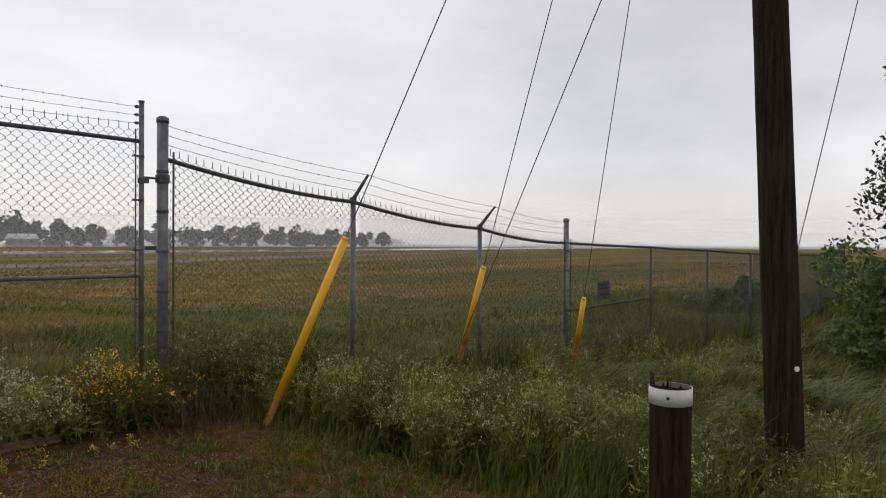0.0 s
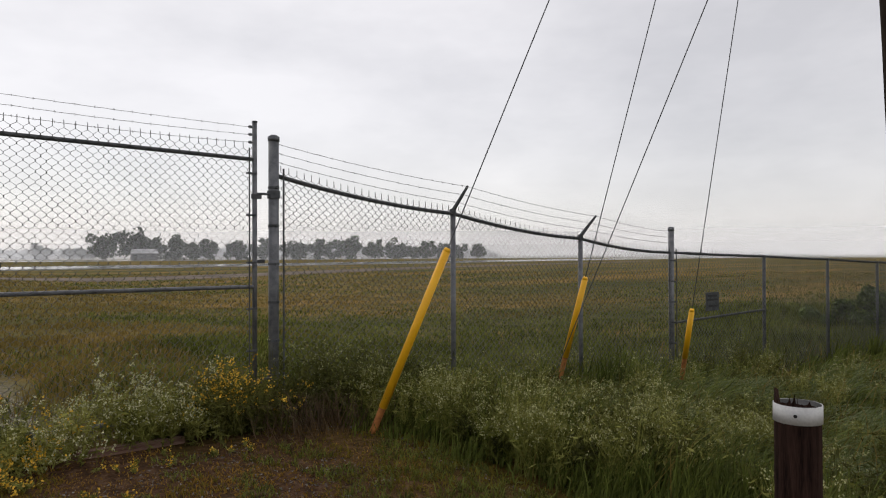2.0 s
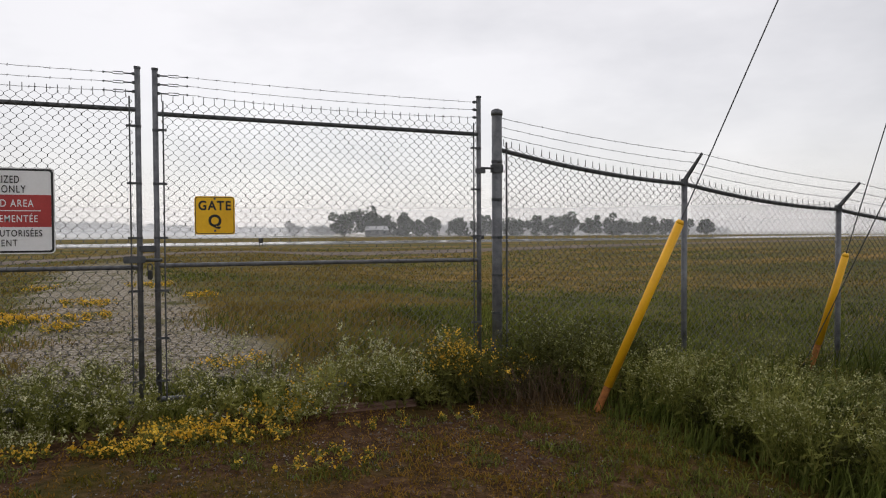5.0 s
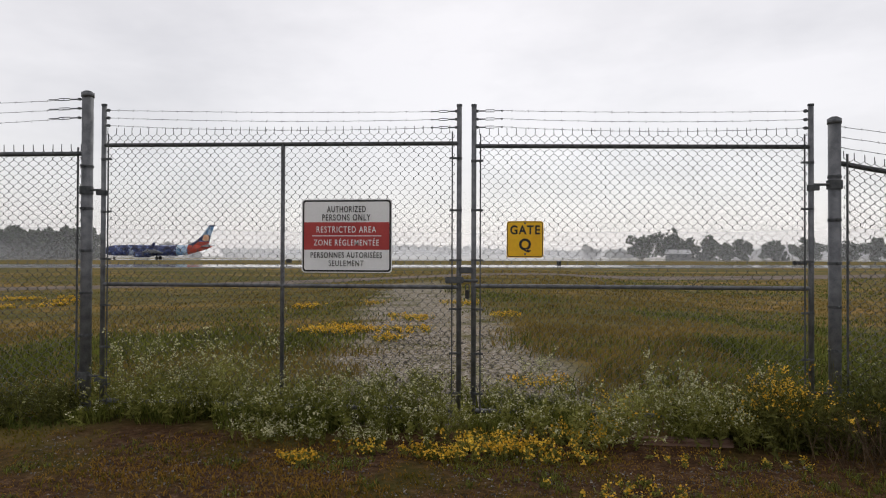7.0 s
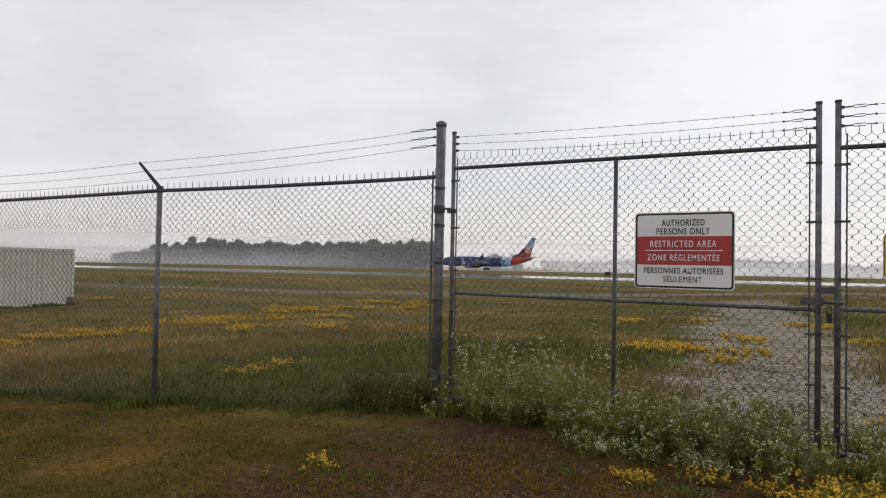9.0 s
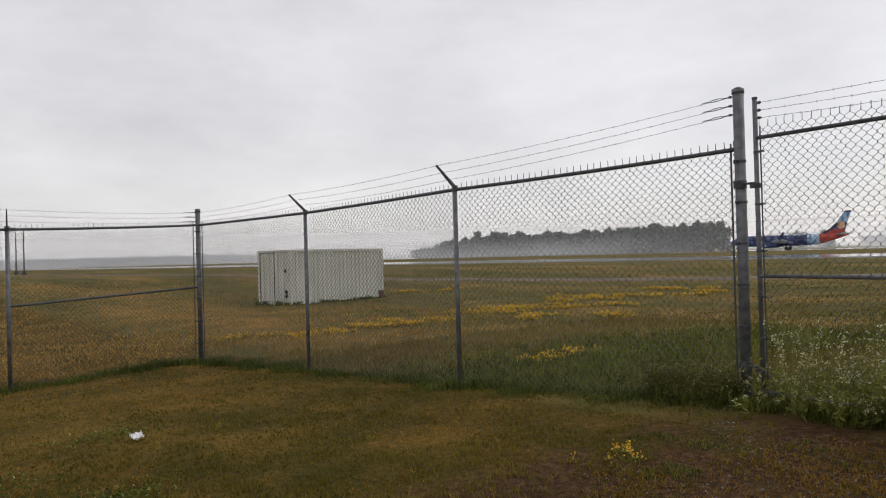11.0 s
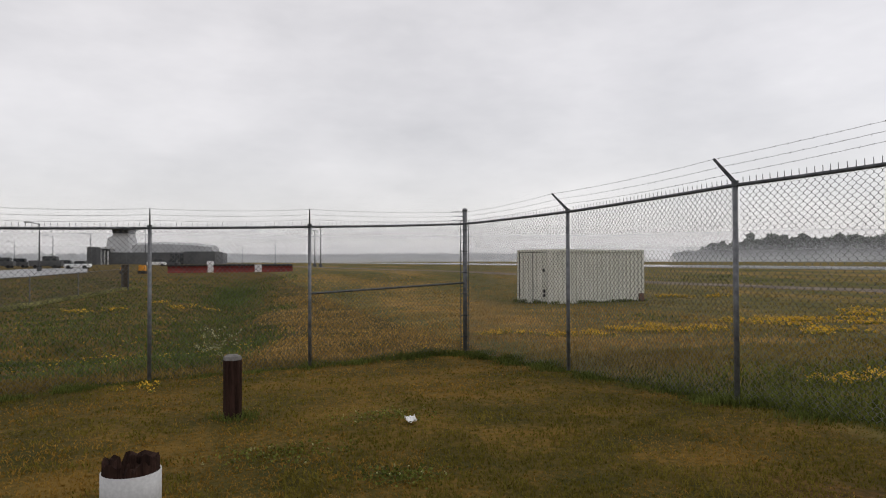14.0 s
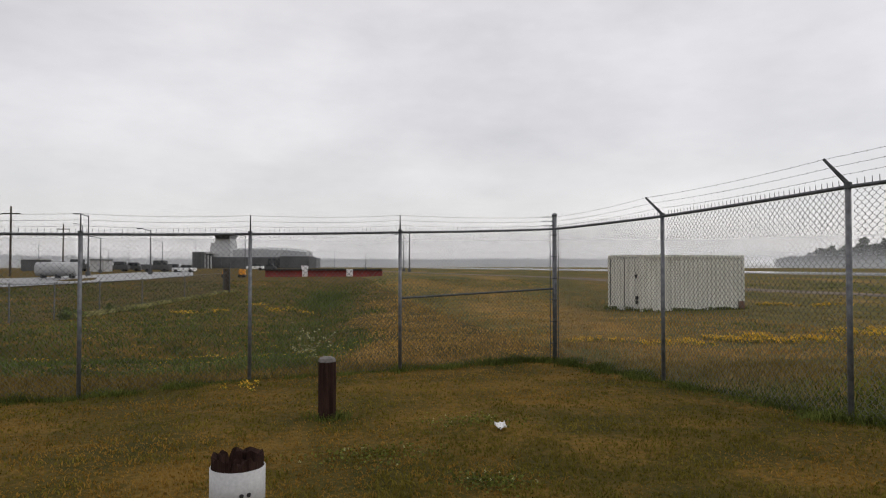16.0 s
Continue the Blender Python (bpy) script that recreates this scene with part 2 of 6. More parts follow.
def polyline(points, r, seg=5):
    """Vertices and quads of a thin tube along points."""
    pts = np.asarray(points, float)
    t = np.gradient(pts, axis=0)
    t /= np.linalg.norm(t, axis=1)[:, None] + 1e-9
    side = np.cross(t, (0, 0, 1.0))
    bad = np.linalg.norm(side, axis=1) < 0.05
    side[bad] = np.cross(t[bad], (0, 1.0, 0))
    side /= np.linalg.norm(side, axis=1)[:, None]
    up = np.cross(side, t)
    ang = np.arange(seg) * 2 * math.pi / seg
    v = pts[:, None] + r * (np.cos(ang)[None, :, None] * side[:, None] + np.sin(ang)[None, :, None] * up[:, None])
    n = len(pts)
    i, j = np.meshgrid(np.arange(n - 1), np.arange(seg), indexing="ij")
    k = (j + 1) % seg
    f = np.stack([i * seg + j, i * seg + k, (i + 1) * seg + k, (i + 1) * seg + j], -1).reshape(-1, 4)
    return v.reshape(-1, 3), f


def joined(pieces):
    vs, fs, base = [], [], 0
    for v, f in pieces:
        vs.append(v)
        fs.append(f + base)
        base += len(v)
    return np.concatenate(vs), np.concatenate(fs)


STATION = Vector((0.0, -5.85, 0.0))


def polar(bearing, reach, z=0.0):
    """A place by its bearing (degrees clockwise from +y) and distance from the standing place before the gate."""
    a = radians(bearing)
    return Vector((STATION.x + reach * math.sin(a), STATION.y + reach * math.cos(a), z))


# ---- ground ----
GX = [-400, -60, -31, -20, -12.3, -7, -3.5, -2, 3.2, 5.2, 7.4, 9.4, 12.3, 20, 40, 400]
GZ = [-0.5, -0.75, -0.74, -0.6, -0.42, -0.2, -0.02, 0.0, 0.0, -0.12, -0.35, -0.5, -0.62, -0.75, -0.85, -0.3]


def ditch(x, y):
    """How deep in the shallow ditch a place lies, 0 to 1: it leads away from the corner and bends along the fence."""
    away = np.where(x < -17.0, np.abs(y + 8.7 - 0.047 * (x + 18.5)), 99.0) + np.clip(-75 - x, 0, None)
    along = np.where(y < -8.7, np.abs(x + 17.2), np.hypot(x + 17.2, y + 8.7))
    return np.exp(-(np.minimum(away, along) / 1.7) ** 2)


def ground_z(x, y):
    x, y = np.asarray(x, float), np.asarray(y, float)
    z = np.interp(x, GX, GZ)
    fade = np.clip((np.hypot(x, y) - 30) / 60, 0, 1)
    z = z * (1 - fade * fade * (3 - 2 * fade)) - 0.12 * fade
    z = z - 0.38 * ditch(x, y)
    z = z - 0.14 * np.clip((-y - 6.5) / 4, 0, 1) * np.clip((-x - 6) / 3, 0, 1)
    z = z - 0.10 * np.exp(-(((x - 6) / 3.0) ** 2 + ((y + 3.6) / 2.0) ** 2))
    return z + 0.02 * np.sin(x * 1.7 + 0.6 * y) * np.cos(y * 1.3 - 0.4 * x) * (np.abs(y) < 40)


def gz(x, y):
    return float(ground_z(x, y))


def spread(near, step, far, ratio):
    a = list(np.arange(0, near + 1e-6, step))
    while a[-1] < far:
        a.append(a[-1] + (a[-1] - a[-2]) * ratio)
    return np.array([-v for v in a[:0:-1]] + a)


gx, gy = spread(16, 0.28, 3200, 1.16), spread(14, 0.28, 3200, 1.16)
X, Y = np.meshgrid(gx, gy, indexing="ij")
gverts = np.stack([X, Y, ground_z(X, Y)], -1).reshape(-1, 3)
i, j = np.meshgrid(np.arange(len(gx) - 1), np.arange(len(gy) - 1), indexing="ij")
gfaces = np.stack([i * len(gy) + j, (i + 1) * len(gy) + j, (i + 1) * len(gy) + j + 1, i * len(gy) + j + 1], -1).reshape(-1, 4)


def ground_material():
    m = bpy.data.materials.new("field_ground")
    m.use_nodes = True
    nt = m.node_tree
    b = nt.nodes["Principled BSDF"]
    b.inputs["Roughness"].default_value, b.inputs["Specular IOR Level"].default_value = 0.95, 0.1
    geo = nt.nodes.new("ShaderNodeNewGeometry")
    sep = nt.nodes.new("ShaderNodeSeparateXYZ")
    nt.links.new(geo.outputs["Position"], sep.inputs["Vector"])

    def noise_at(scale, detail=5.0, stretch=None):
        n = nt.nodes.new("ShaderNodeTexNoise")
        n.inputs["Scale"].default_value, n.inputs["Detail"].default_value = scale, detail
        if stretch:
            mp = nt.nodes.new("ShaderNodeMapping")
            mp.inputs["Scale"].default_value = stretch
            mp.inputs["Rotation"].default_value = (0, 0, radians(-16))
            nt.links.new(geo.outputs["Position"], mp.inputs["Vector"])
            nt.links.new(mp.outputs["Vector"], n.inputs["Vector"])
        else:
            nt.links.new(geo.outputs["Position"], n.inputs["Vector"])
        return n.outputs["Fac"]

    def ramp(fac, *stops):
        r = nt.nodes.new("ShaderNodeValToRGB")
        while len(r.color_ramp.elements) < len(stops):
            r.color_ramp.elements.new(0.5)
        for e, (p, c) in zip(r.color_ramp.elements, stops):
            e.position, e.color = p, (*c, 1)
        nt.links.new(fac, r.inputs["Fac"])
        return r.outputs["Color"]

    def maths(op, a, c):
        n = nt.nodes.new("ShaderNodeMath")
        n.operation, n.use_clamp = op, op in ("MULTIPLY_ADD",)
        for k, v in enumerate((a, c)):
            if isinstance(v, (int, float)):
                n.inputs[k].default_value = v
            else:
                nt.links.new(v, n.inputs[k])
        return n.outputs[0]

    def band(v, lo, hi):
        n = nt.nodes.new("ShaderNodeMapRange")
        n.interpolation_type = "SMOOTHSTEP"
        n.inputs["From Min"].default_value, n.inputs["From Max"].default_value = lo, hi
        nt.links.new(v, n.inputs["Value"])
        return n.outputs["Result"]

    def mix(fac, a, c):
        n = nt.nodes.new("ShaderNodeMix")
        n.data_type = "RGBA"
        nt.links.new(fac, n.inputs["Factor"])
        nt.links.new(a, n.inputs["A"])
        nt.links.new(c, n.inputs["B"])
        return n.outputs["Result"]

    big, mid, fine = noise_at(0.10, 6, (0.35, 1.6, 1)), noise_at(0.9), noise_at(14, 6)
    speck = noise_at(60, 3)
    both = maths("ADD", maths("MULTIPLY", big, 0.62), maths("MULTIPLY", mid, 0.38))
    field = ramp(both, (0.36, (0.062, 0.068, 0.016)), (0.5, (0.12, 0.10, 0.028)), (0.62, (0.26, 0.16, 0.046)))
    lawn = ramp(maths("ADD", maths("MULTIPLY", mid, 0.6), maths("MULTIPLY", fine, 0.4)), (0.38, (0.042, 0.038, 0.006)), (0.50, (0.085, 0.060, 0.011)), (0.62, (0.165, 0.098, 0.019)))
    soil = ramp(maths("ADD", maths("MULTIPLY", fine, 0.6), maths("MULTIPLY", speck, 0.4)), (0.36, (0.024, 0.014, 0.008)), (0.53, (0.072, 0.036, 0.016)), (0.70, (0.15, 0.10, 0.07)))
    gravel = ramp(maths("ADD", maths("MULTIPLY", fine, 0.5), maths("MULTIPLY", speck, 0.5)), (0.36, (0.09, 0.075, 0.058)), (0.50, (0.27, 0.235, 0.195)), (0.66, (0.50, 0.46, 0.40)))
    x, y = sep.outputs["X"], sep.outputs["Y"]
    wob = maths("MULTIPLY", maths("SUBTRACT", mid, 0.5), 2.6)
    # damp green slope beyond the fence corner
    damp = maths("MULTIPLY", maths("SUBTRACT", 1.0, band(maths("ADD", x, wob), -13.5, -11.0)), maths("SUBTRACT", 1.0, band(maths("ADD", y, wob), -9.0, -6.0)))
    damp = maths("MULTIPLY", damp, band(maths("ADD", maths("ADD", x, wob), maths("MULTIPLY", y, 0.5)), -34.0, -26.0))
    field = mix(damp, field, ramp(maths("ADD", maths("MULTIPLY", mid, 0.5), maths("MULTIPLY", fine, 0.5)), (0.36, (0.040, 0.055, 0.010)), (0.64, (0.12, 0.13, 0.03))))
    # in front of the fence line lies mown lawn, and worn soil before the gate
    front = maths("SUBTRACT", 1.0, band(maths("ADD", y, maths("MULTIPLY", maths("ADD", x, 3.0), -0.10)), -1.1, -0.7))
    base = mix(front, field, lawn)
    worn = maths("MULTIPLY", maths("MULTIPLY", band(maths("ADD", x, wob), -4.2, -2.6), maths("SUBTRACT", 1.0, band(maths("ADD", x, wob), 2.6, 4.4))), maths("MULTIPLY", band(maths("ADD", y, wob), -5.6, -3.4), maths("SUBTRACT", 1.0, band(y, -0.6, 0.3))))
    base = mix(maths("MULTIPLY", worn, band(mid, 0.30, 0.52)), base, soil)
    # the gravel track beyond the gate
    lane = maths("ADD", x, maths("MULTIPLY", y, 0.16))
    wob = maths("ADD", wob, maths("MULTIPLY", maths("SUBTRACT", fine, 0.5), 1.6))
    track = maths("MULTIPLY", maths("MULTIPLY", band(maths("ADD", lane, wob), -2.2, -1.0), maths("SUBTRACT", 1.0, band(maths("ADD", lane, wob), 1.1, 2.2))), maths("MULTIPLY", band(y, -0.3, 0.4), maths("SUBTRACT", 1.0, band(y, 26.0, 40.0))))
    base = mix(maths("MULTIPLY", maths("MULTIPLY", track, band(fine, 0.34, 0.56)), band(mid, 0.28, 0.5)), base, gravel)
    nt.links.new(base, b.inputs["Base Color"])
    bp = nt.nodes.new("ShaderNodeBump")
    bp.inputs["Strength"].default_value, bp.inputs["Distance"].default_value = 0.6, 0.03
    nt.links.new(maths("ADD", fine, speck), bp.inputs["Height"])
    nt.links.new(bp.outputs["Normal"], b.inputs["Normal"])
    return m


ground = soup("ground", gverts, gfaces, ground_material())
smooth(ground)
tagged(ground, "patchy green and dry brown airfield grass with worn soil and gravel", "ground", kind="structure")

# ---- wet taxiway and runway, both square to the bearing -16 degrees ----
RUN_TURN = radians(16)
RUN_ALONG, RUN_AWAY = Vector((math.cos(RUN_TURN), math.sin(RUN_TURN), 0)), Vector((-math.sin(RUN_TURN), math.cos(RUN_TURN), 0))


def strip(name, near, far, label, mat, rise, half=1500):
    bm = bmesh.new()
    rows = []
    for k in range(61):
        s = -half + 2 * half * k / 60
        rows.append([bm.verts.new(STATION + RUN_ALONG * s + RUN_AWAY * d + Vector((0, 0, z))) for d, z in ((near, rise - 0.2), (near, rise), (far, rise), (far, rise - 0.2))])
    for a, c in zip(rows, rows[1:]):
        for k in range(3):
            bm.faces.new((a[k], c[k], c[k + 1], a[k + 1]))
    bmesh.ops.recalc_face_normals(bm, faces=bm.faces)
    return tagged(part(name, bm, mat), label, "road", kind="structure")


def road_lane(s):
    """Middle and half width of the perimeter road at the stretch s along the runway's direction."""
    return np.interp(s, [-160, -40, -18, 15, 160], [41, 41.3, 46, 54, 60]) + 0.5 * np.sin(s * 0.07), np.interp(s, [-30, -10, 12], [1.0, 1.7, 2.6])


def on_road(x, y):
    s = (x - STATION.x) * RUN_ALONG.x + (y - STATION.y) * RUN_ALONG.y
    d = (x - STATION.x) * RUN_AWAY.x + (y - STATION.y) * RUN_AWAY.y
    mid, half = road_lane(s)
    return np.abs(d - mid) < half


strip("taxiway", 88, 112, "wet pale concrete taxiway across the grass", WET, 0.02)
bm = bmesh.new()
rows = []
for k in range(81):
    s = -160 + 4 * k
    line = []
    mid, half = road_lane(s)
    for d, rise in ((-half - 1.0, -0.05), (-half, 0.05), (half, 0.05), (half + 1.0, -0.05)):
        q = STATION + RUN_ALONG * s + RUN_AWAY * float(mid + d)
        line.append(bm.verts.new((q.x, q.y, gz(q.x, q.y) + rise)))
    rows.append(line)
for a, c in zip(rows, rows[1:]):
    for k in range(3):
        bm.faces.new((a[k], c[k], c[k + 1], a[k + 1]))
bmesh.ops.recalc_face_normals(bm, faces=bm.faces)
ASPHALT = material("worn_asphalt", (0.11, 0.092, 0.078), (0.235, 0.19, 0.155), 0.5, 0.95, 0, 0.2, 12, spec=0.05)
tagged(part("perimeter_road", bm, ASPHALT), "narrow worn asphalt perimeter road through the grass", "road", kind="structure")
strip("runway", 238, 288, "wet concrete runway beyond the taxiway", WET, -0.03)

# ---- fence kit ----
PITCH = 0.078


def fabric(a, b, bottom, top, name="chain_link_fabric", parent=None, r=0.0032, hook=0.0):
    """Woven zigzag wires between two posts; bottom and top are functions of the way along (0 to 1)."""
    a, b = np.array(a, float), np.array(b, float)
    length = np.linalg.norm(b - a)
    way = (b - a) / length
    out = np.array((-way[1], way[0]))
    half, n = PITCH / 2, int(length / (PITCH / 2))
    vs, fs, base = [], [], 0
    ring = np.arange(3) * 2 * math.pi / 3
    for k in range(n):
        lo, hi = bottom(k / n), top(k / n)
        m = int((hi - lo) / half)
        lev = np.arange(m + 1)
        u = (k + (lev + k) % 2) * half * length / (n * half)
        z = hi - lev * half * 1.04
        dep = np.where((lev + k) % 2 == 0, -0.003, 0.003) * (1 if k % 2 else -1)
        if hook:   # each bend is a short upright hook
            u, dep = np.repeat(u, 2), np.repeat(dep, 2)
            z = np.repeat(z, 2) + np.tile((hook, -hook), len(z))
        if k % 2 == 0 and m > 1:   # the twisted tip above the top knuckle
            u, z, dep = np.r_[u[0], u], np.r_[z[0] + 0.045, z], np.r_[0.006, dep]
        u = u + 0.003 * math.sin(k * 0.61) + 0.002 * np.sin(z * 7 + k)
        pts = np.stack([a[0] + way[0] * u + out[0] * dep, a[1] + way[1] * u + out[1] * dep, z], -1)
        v = pts[:, None] + r * (np.cos(ring)[None, :, None] * np.array((way[0], way[1], 0)) + np.sin(ring)[None, :, None] * np.array((out[0], out[1], 0.0)))
        c = len(pts)
        i, j = np.meshgrid(np.arange(c - 1), np.arange(3), indexing="ij")
        q = (j + 1) % 3
        vs.append(v.reshape(-1, 3))
        fs.append(np.stack([i * 3 + j, i * 3 + q, (i + 1) * 3 + q, (i + 1) * 3 + j], -1).reshape(-1, 4) + base)
        base += 3 * c
    return soup(name, np.concatenate(vs), np.concatenate(fs), WIRE, parent)


def barbed(a, b, sag, parent, barbs=0.125, r=0.0019):
    """A two-strand wire with barbs between two places."""
    a, b = np.array(a, float), np.array(b, float)
    n = max(8, int(np.linalg.norm(b - a) / 0.06))
    s = np.linspace(0, 1, n)
    pts = a + (b - a) * s[:, None]
    pts[:, 2] -= sag * 4 * s * (1 - s) - 0.0015 * np.sin(s * n * 1.9)
    pieces = [polyline(pts, r, 4)]
    for d in np.arange(0.08, np.linalg.norm(b - a), barbs):
        t = d / np.linalg.norm(b - a)
        p = a + (b - a) * t - np.array((0, 0, sag * 4 * t * (1 - t)))
        w = 0.012
        pieces.append(polyline([p + (0.3 * w, 0.5 * w, w), p - (0.3 * w, 0.5 * w, w)], 0.0012, 3))
        pieces.append(polyline([p + (-0.4 * w, 0.5 * w, 0.8 * w), p - (-0.4 * w, 0.5 * w, 0.8 * w)], 0.0012, 3))
    return soup("barbed_wire", *joined(pieces), WIRE, parent)


def post_mesh(name, x, y, lo, hi, r, parent, mat=None, cap=True):
    bm = bmesh.new()
    tube(bm, (x, y, lo), (x, y, hi), r, seg=16)
    if cap:
        tube(bm, (x, y, hi - 0.03), (x, y, hi + 0.012), r * 1.13, seg=16)
        tube(bm, (x, y, hi + 0.012), (x, y, hi + 0.03), r * 1.1, r * 0.5, seg=16)
    return smooth_flat(part(name, bm, mat or GALV, parent))


def smooth_flat(ob):
    """Smooth sides, flat caps."""
    for p in ob.data.polygons:
        p.use_smooth = len(p.vertices) == 4
    return ob


def rail_mesh(name, pts, r, parent, mat=None):
    return smooth(soup(name, *polyline(pts, r, 10), mat or GALV_DARK, parent))


def band_mesh(x, y, z, r, parent, out=(0, -1)):
    bm = bmesh.new()
    tube(bm, (x, y, z - 0.011), (x, y, z + 0.011), r * 1.12, seg=14)
    box(bm, (x + out[0] * (r + 0.02), y + out[1] * (r + 0.02), z), (0.016, 0.05, 0.02))
    return part("clamp_band", bm, GALV_DARK, parent)


def arm_mesh(x, y, z, lean, parent, size=0.265):
    """The barb arm: a collar on the post, and a slim arm that leans outwards with three wire notches."""
    bm = bmesh.new()
    tube(bm, (x, y, z - 0.02), (x, y, z + 0.05), 0.038, seg=12)
    tip = Vector((x + lean[0] * size, y + lean[1] * size, z + size * 1.08))
    root = Vector((x, y, z + 0.03))
    d = (tip - root).normalized()
    side = Vector((-lean[1], lean[0], 0))
    thick = d.cross(side)
    ring = []
    for p, w, h in ((root, 0.026, 0.02), (root.lerp(tip, 0.5), 0.02, 0.016), (tip, 0.014, 0.012)):
        ring.append([bm.verts.new(p + side * w * sx * 0.5 + thick * h * sy) for sx, sy in ((-1, -1), (1, -1), (1, 1), (-1, 1))])
    for a, b in zip(ring, ring[1:]):
        for k in range(4):
            bm.faces.new((a[k], a[(k + 1) % 4], b[(k + 1) % 4], b[k]))
    bm.faces.new(ring[-1])
    bm.faces.new(ring[0][::-1])
    return part("barb_arm", bm, GALV_DARK, parent), root, tip


def sagging(z0, z1, curve=0.0):
    return lambda s: z0 + (z1 - z0) * s - curve * 4 * s * (1 - s)


# ---- straight fence runs: x, y, rail height, post radius, kind (0 plain with arm, 1 tall end post) ----
RIGHT = [(3.014, 0.02, 2.235, 0.048, 1), (5.122, 0.0, 1.948, 0.030, 0), (7.244, 0.0, 1.695, 0.030, 0), (9.26, 0.0, 1.512, 0.042, 1),
         (11.99, 0.0, 1.447, 0.030, 2), (14.5, 0.02, 1.38, 0.030, 2), (17.0, 0.05, 1.30, 0.030, 2), (20.4, 0.3, 1.24, 0.030, 2), (24.5, 0.6, 1.2, 0.030, 2), (28.4, 1.2, 1.25, 0.030, 2), (33.0, 2.0, 1.3, 0.030, 2)]
LEFT = [(-3.512, 0.03, 2.39, 0.05, 1), (-6.562, -1.14, 2.258, 0.030, 0), (-9.898, -1.728, 2.188, 0.030, 0), (-12.944, -2.64, 2.15, 0.045, 1),
        (-11.84, -5.69, 2.02, 0.030, 0), (-11.03, -8.12, 1.944, 0.030, 0), (-10.10, -10.35, 1.893, 0.030, 0), (-9.2, -12.6, 1.87, 0.03, 0), (-8.3, -14.9, 1.85, 0.03, 0)]
TALL_TOP = {3.014: 2.578, 9.26: 1.869, -3.512: 2.941, -12.944: 2.431}


def strainer(p, d, r, parent):
    """An eye bolt and turnbuckle that tighten a wire at an end post."""
    bm = bmesh.new()
    a = p + d * r
    tube(bm, a, a + d * 0.10, 0.006, seg=6)
    tube(bm, a + d * 0.02 - Vector((0, 0, 0.01)), a + d * 0.02 + Vector((0, 0, 0.01)), 0.014, seg=8)
    for s in (-0.009, 0.009):
        tube(bm, a + d * 0.10 + Vector((0, 0, s)), a + d * 0.19 + Vector((0, 0, s)), 0.004, seg=5)
    tube(bm, a + d * 0.19, a + d * 0.27, 0.005, seg=5)
    return part("turnbuckle", bm, GALV_DARK, parent)


def fence_run(run, group, lean_of, label, curve=0.045):
    tips = []
    for k, (x, y, z, r, kind) in enumerate(run):
        foot = gz(x, y)
        post = thing("fence_post", (0, 0, 0), "galvanised steel fence post standing in the grass" if kind != 1 else "thick capped steel end post with clamp bands", "fence post", group + " posts")
        lean = lean_of(k)
        if kind == 1:
            top = TALL_TOP[x]
            post_mesh("post", x, y, foot - 0.3, top, r, post)
            tips.append([(x, y, top - 0.045 - 0.085 * w) for w in range(3)])
            for zz in np.linspace(foot + 0.35, z - 0.12, 6):
                band_mesh(x, y, float(zz), r, post)
        else:
            post_mesh("post", x, y, foot - 0.3, z + 0.01, r, post, GALV_DARK if kind == 2 else GALV, cap=False)
            if kind == 0:
                _, root, tip = arm_mesh(x, y, z, lean, post)
                tips.append([tuple(root.lerp(tip, f)) for f in (0.98, 0.66, 0.34)])
            else:
                tips.append(None)
    for k in range(len(run) - 1):
        (x0, y0, z0, r0, k0), (x1, y1, z1, r1, k1) = run[k], run[k + 1]
        bay = thing("fence_bay", (0, 0, 0), label, "fence", group)
        drop = curve if abs(z1 - z0) > 0.1 else 0.006
        n = 16
        s = np.linspace(0, 1, n)
        rail_z = z0 + (z1 - z0) * s - drop * 4 * s * (1 - s)
        rail_mesh("top_rail", np.stack([x0 + (x1 - x0) * s, y0 + (y1 - y0) * s, rail_z], -1), 0.021, bay)
        top = sagging(z0 + 0.035, z1 + 0.035, drop)
        lo0, lo1 = gz(x0, y0) + 0.04, gz(x1, y1) + 0.04
        d = Vector((x1 - x0, y1 - y0, 0)).normalized()
        off = Vector((d.y, -d.x, 0)) * 0.03
        fabric((x0 + d.x * 0.06 + off.x, y0 + d.y * 0.06 + off.y), (x1 - d.x * 0.04 + off.x, y1 - d.y * 0.04 + off.y), sagging(lo0, lo1), top, parent=bay, r=0.0041, hook=0.0075 if k == 0 else 0.0)
        bm = bmesh.new()
        if k0 == 1:
            tube(bm, (x0 + d.x * 0.085 + off.x, y0 + d.y * 0.085 + off.y, lo0), (x0 + d.x * 0.085 + off.x, y0 + d.y * 0.085 + off.y, z0 + 0.06), 0.009, seg=6)
        if k1 == 1:
            tube(bm, (x1 - d.x * 0.085 + off.x, y1 - d.y * 0.085 + off.y, lo1), (x1 - d.x * 0.085 + off.x, y1 - d.y * 0.085 + off.y, z1 + 0.06), 0.009, seg=6)
        if len(bm.verts):
            part("tension_bar", bm, GALV_DARK, bay)
        else:
            bm.free()
        if tips[k] and tips[k + 1]:
            for p, q in zip(tips[k], tips[k + 1]):
                barbed(p, q, 0.03, bay, r=0.0023 if x0 > 0 else 0.0019)
                if k0 == 1 and x0 < 0:
                    strainer(Vector(p), (Vector(q) - Vector(p)).normalized(), r0, bay)


def toward(k):
    return Vector((0, -1, 0))


def left_lean(k):
    return Vector((0, -1, 0)) if k <= 2 else (STATION - Vector((LEFT[k][0], LEFT[k][1], 0))).normalized() if k > 3 else Vector((0.7, -0.7, 0))


